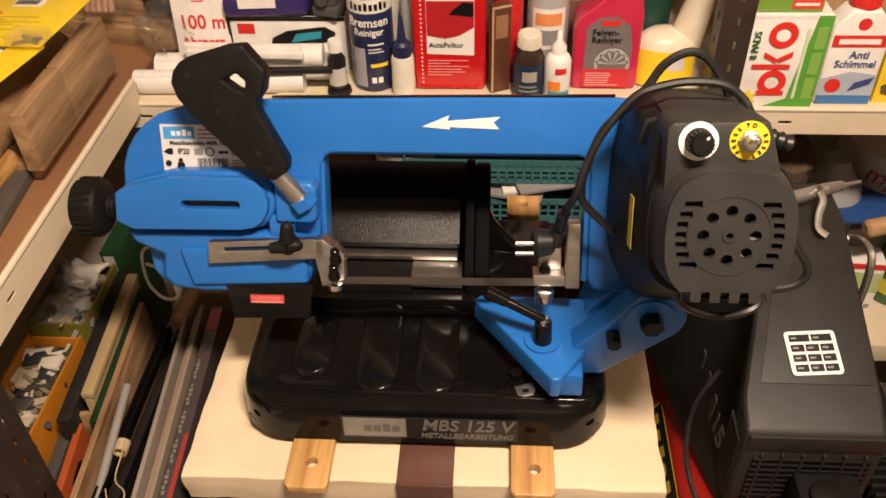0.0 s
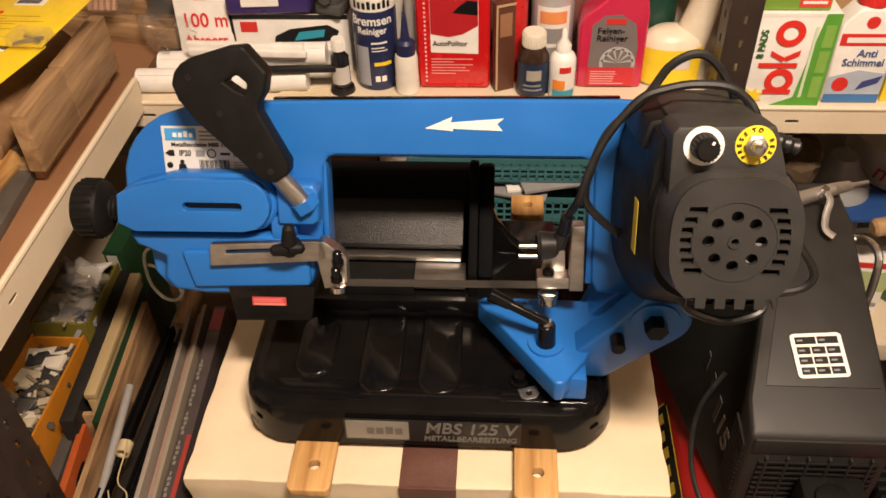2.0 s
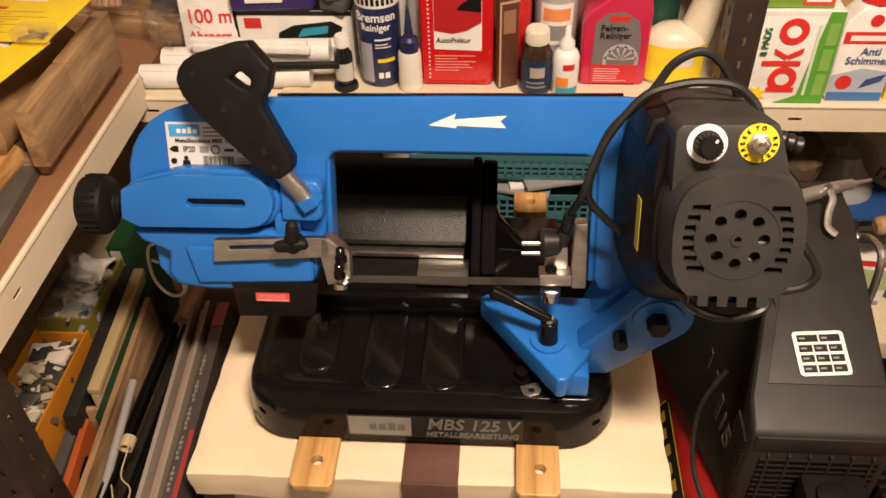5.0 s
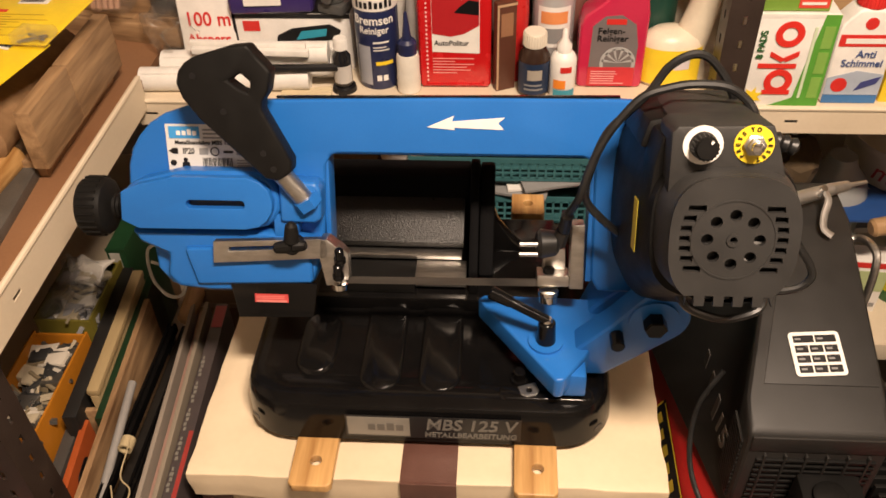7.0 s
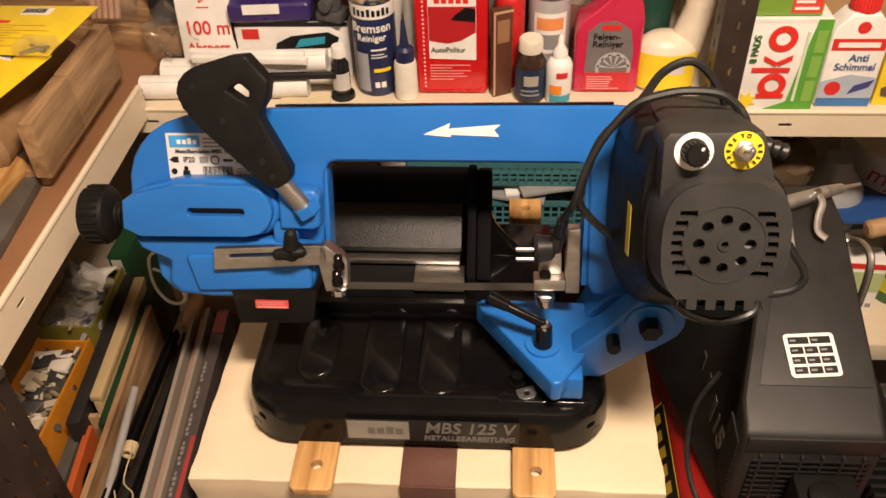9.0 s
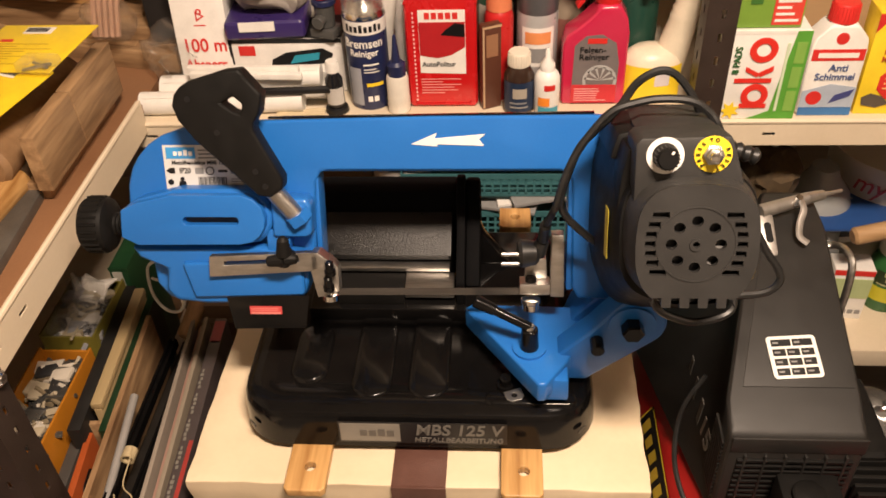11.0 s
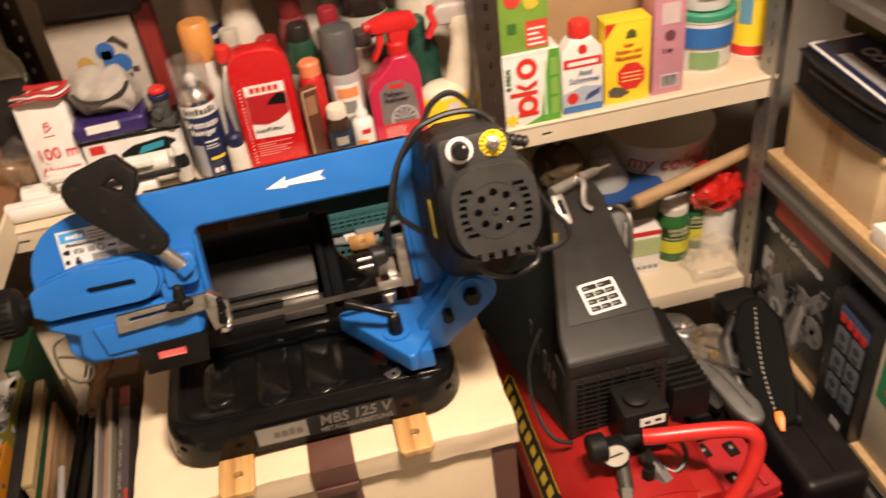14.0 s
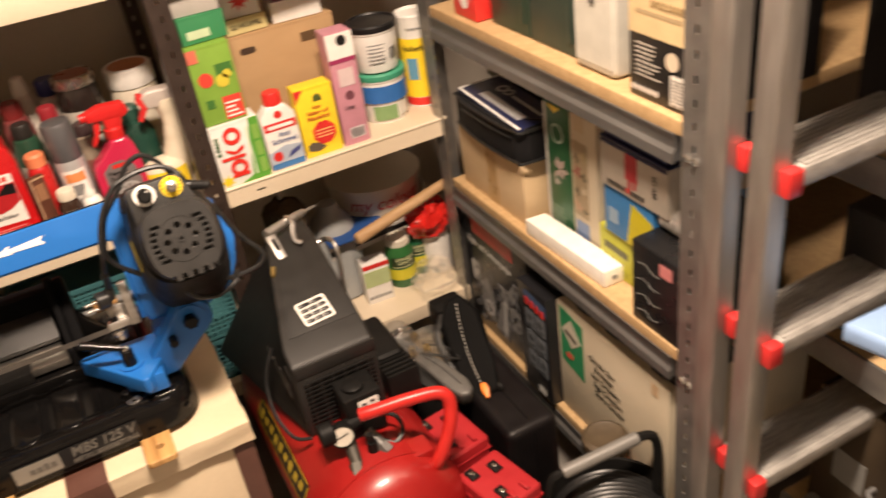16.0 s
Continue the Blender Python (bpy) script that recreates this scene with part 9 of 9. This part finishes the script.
part("white_label", quad(-hx + 0.004, hx - 0.008, h - 0.05, h - 0.006, front(0, -hy - 0.0005, 0)), paint((0.45, 0.43, 0.38)), t)
solo("dark_carton", leaning(-0.450, 0.85, -0.432, 0.60, 0.016, LB + 0.001, 0.735), paint((0.012, 0.011, 0.010), 0.5), "narrow dark grey carton between bin and channel", "carton", (0, 0, 0))
solo("grey_carton", leaning(-0.446, 0.64, -0.436, 0.52, 0.014, LB + 0.001, 0.70), paint((0.05, 0.045, 0.04), 0.6), "narrow grey-brown carton beside the orange bin", "carton", (0, 0, 0))
sp = thing("cream_strip", "aged cream plastic channel standing on edge", "channel", (-0.417, 0.72, LB))
M_AGED = ramp_mat("aged_cream", (0.30, 0.22, 0.11), (0.42, 0.32, 0.17), 0.5, 0, 40, (1, 0.2, 1), bump=0.15)
part("channel", leaning(-0.4245, 0.828, -0.4095, 0.625, 0.009, LB + 0.001, 0.742), M_AGED, sp)
part("flange", leaning(-0.4245, 0.828, -0.4095, 0.625, 0.0145, 0.742, 0.752, 0.003), M_AGED, sp)
solo("green_carton", leaning(-0.413, 0.835, -0.397, 0.60, 0.010, LB + 0.001, 0.735), paint((0.006, 0.025, 0.009)), "thin dark green carton beside the cream channel", "carton", (0, 0, 0))
# wooden tray with stencilled number, orange packet, pipe, rods
wt = thing("wooden_tray", "long thin plywood tray with dark stencil", "tray", (-0.395, 0.63, LB))
part("side_board", leaning(-0.4035, 0.79, -0.375, 0.42, 0.007, FLOOR + 0.36, 0.737), M_OLDWOOD, wt)
part("end_board", leaning(-0.398, 0.626, -0.432, 0.623, 0.006, FLOOR + 0.36, 0.72), M_OLDWOOD, wt)
part("stencil", bars(-0.008, 0.014, -0.010, 0.010, 2, pose(-0.3795, 0.545, 0.705, 90, 0, 94), 0.4), M_DARK, wt, "dark stencil that cannot be read")
op = thing("orange_packet", "orange packet with dark print in the tray", "packet", (-0.425, 0.56, LB))
part("body", leaning(-0.425, 0.615, -0.408, 0.47, 0.008, LB + 0.001, 0.712), paint((0.36, 0.075, 0.018)), op)
part("dark_print", prism(rrect(0.035, 0.028, 0.008, 3, 0, 0), 0, 0.0008, pose(-0.4125, 0.56, 0.685, 90, 0, 96.7)), M_DARK, op)
pp = thing("grey_pipe", "grey plastic pipe tied with string", "pipe", (-0.352, 0.5, FLOOR))
part("pipe", rod((-0.364, 0.635, 0.757), (-0.352, 0.45, 0.732), 0.0048, 14), paint((0.24, 0.23, 0.22), 0.4), pp)
part("string", join(*[disc(0, 0, 0.0078, Matrix.Translation((-0.344, 0.562 - 0.0035 * i, 0.752)) @ pose(0, 0, 0, 90), 0.0034, 16, 0.0055) for i in range(4)]), paint((0.42, 0.34, 0.2)), pp, "pale string winding")
part("string_end", tube([(-0.34, 0.56, 0.760), (-0.336, 0.54, 0.762), (-0.333, 0.51, 0.760), (-0.318, 0.495, 0.762), (-0.316, 0.48, 0.762), (-0.324, 0.47, 0.761), (-0.34, 0.50, 0.758)], 0.0008, 6), paint((0.42, 0.34, 0.2)), pp)
for i in range(4):
    x = -0.353 + 0.0105 * i
    ht = 0.745 - 0.012 * ((i * 3) % 4)
    t = thing("black_profile", "black metal profile lying along the chest", "profile", (x, 0.6, ht - 0.01), 0, True, "black profiles")
    part("bar", prism([(x - 0.005, ht - 0.012), (x + 0.005, ht - 0.012), (x + 0.005, ht), (x + 0.002, ht), (x + 0.002, ht - 0.004), (x - 0.002, ht - 0.004), (x - 0.002, ht), (x - 0.005, ht)], -0.43, -0.74 - 0.012 * ((i * 5) % 3), pose(0, 0, 0, 90)), M_BLACK, t)
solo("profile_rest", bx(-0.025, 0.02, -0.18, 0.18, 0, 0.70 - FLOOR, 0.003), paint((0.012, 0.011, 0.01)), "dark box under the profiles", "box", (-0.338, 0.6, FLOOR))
hd = thing("turned_stick", "turned wooden stick end among the profiles", "stick", (-0.34, 0.77, 0.74))
part("handle", rod((-0.337, 0.74, 0.748), (-0.322, 0.83, 0.775), 0.0105, 14, 0.013, 0.003), M_OLDWOOD, hd)
part("cord", tube([(-0.36, 0.83, 0.80), (-0.35, 0.80, 0.81), (-0.335, 0.79, 0.80), (-0.34, 0.77, 0.785)], 0.002, 6), paint((0.4, 0.38, 0.34)), hd)
# upright cards and magazines against the chest
for i, (x, c, zt, lab) in enumerate(((-0.317, (0.26, 0.22, 0.18), 0.762, "worn pale board standing beside the chest"), (-0.308, (0.30, 0.18, 0.14), 0.750, "pinkish board standing beside the chest"), (-0.298, (0.24, 0.20, 0.15), 0.768, "cream board standing beside the chest"))):
    sl = leaning(x - 0.011, 0.758, x + 0.012, 0.46, 0.005, FLOOR, zt, 0.0008)
    solo("upright_board", crumple(sl, 0.002, 12, i), ramp_mat("scuffed_board", tuple(v * 0.7 for v in c), c, 0.7, 0, 30, (1, 0.2, 1), bump=0.2), lab, "board", (0, 0, 0))
mg = thing("flat_carton", "black and red printed flat carton beside the chest", "carton", (-0.272, 0.62, FLOOR), 0, False, m=Matrix.Translation((-0.279, 0.62, FLOOR)) @ pose(0, 0, 0, 0, 0, 3.5) @ Matrix.Translation((0.262, -0.62, -FLOOR)))
part("body", bx(-0.2695, -0.2545, 0.44, 0.75, FLOOR, 0.772, 0.001), paint((0.05, 0.04, 0.04), 0.4), mg)
tp = pose(0, 0, 0.7725)
part("print_block", join(*[quad(-0.2675 + 0.001 * (i % 2), -0.2635 - 0.001 * (i % 3 == 0), 0.455 + 0.0062 * i, 0.4595 + 0.0062 * i, tp) for i in range(34) if i % 6 != 4]), paint((0.16, 0.15, 0.13)), mg, "pale block letters that cannot be read", kind="stuff")
part("red_edge", quad(-0.2595, -0.2548, 0.44, 0.56, tp), paint((0.26, 0.03, 0.025)), mg)
part("red_patch", quad(-0.268, -0.2548, 0.71, 0.745, tp), paint((0.28, 0.03, 0.04)), mg)
t, hx, hy, h = carton("small_cardboard_box", "small brown cardboard box behind the chest corner", "box", -0.345, -0.272, 0.78, 0.88, FLOOR, 0.765, paint((0.2, 0.14, 0.09), 0.7))
part("faint_print", bars(-0.025, 0.025, h - 0.03, h - 0.02, 1, front(0, -hy - 0.0005, 0), 0.8), paint((0.3, 0.24, 0.18)), t)
# dark plastic boxes with red parts behind the near post
for i, (x, y, z) in enumerate(((-0.475, 0.44, 0.70), (-0.52, 0.42, 0.745), (-0.475, 0.33, 0.70))):
    t = bin_box("assortment_box", "dark clear-lidded assortment box with red parts", x - 0.04, x + 0.04, y - 0.06, y + 0.05, LB + 0.001, z, paint((0.03, 0.02, 0.02), 0.3))
    rng = random.Random(i)
    for k in range(6):
        part("red_part", bx(x - 0.032 + 0.01 * k, x - 0.024 + 0.01 * k, y - 0.05 + 0.02 * rng.random(), y + 0.02 + 0.02 * rng.random(), z - 0.02, z - 0.006, 0.002), paint((0.35, 0.02, 0.03) if k % 2 else (0.3, 0.28, 0.27), 0.3), t)
    part("clear_lid", bx(x - 0.04, x + 0.04, y - 0.06, y + 0.05, z + 0.0005, z + 0.003, 0.001), M_GLASS, t)
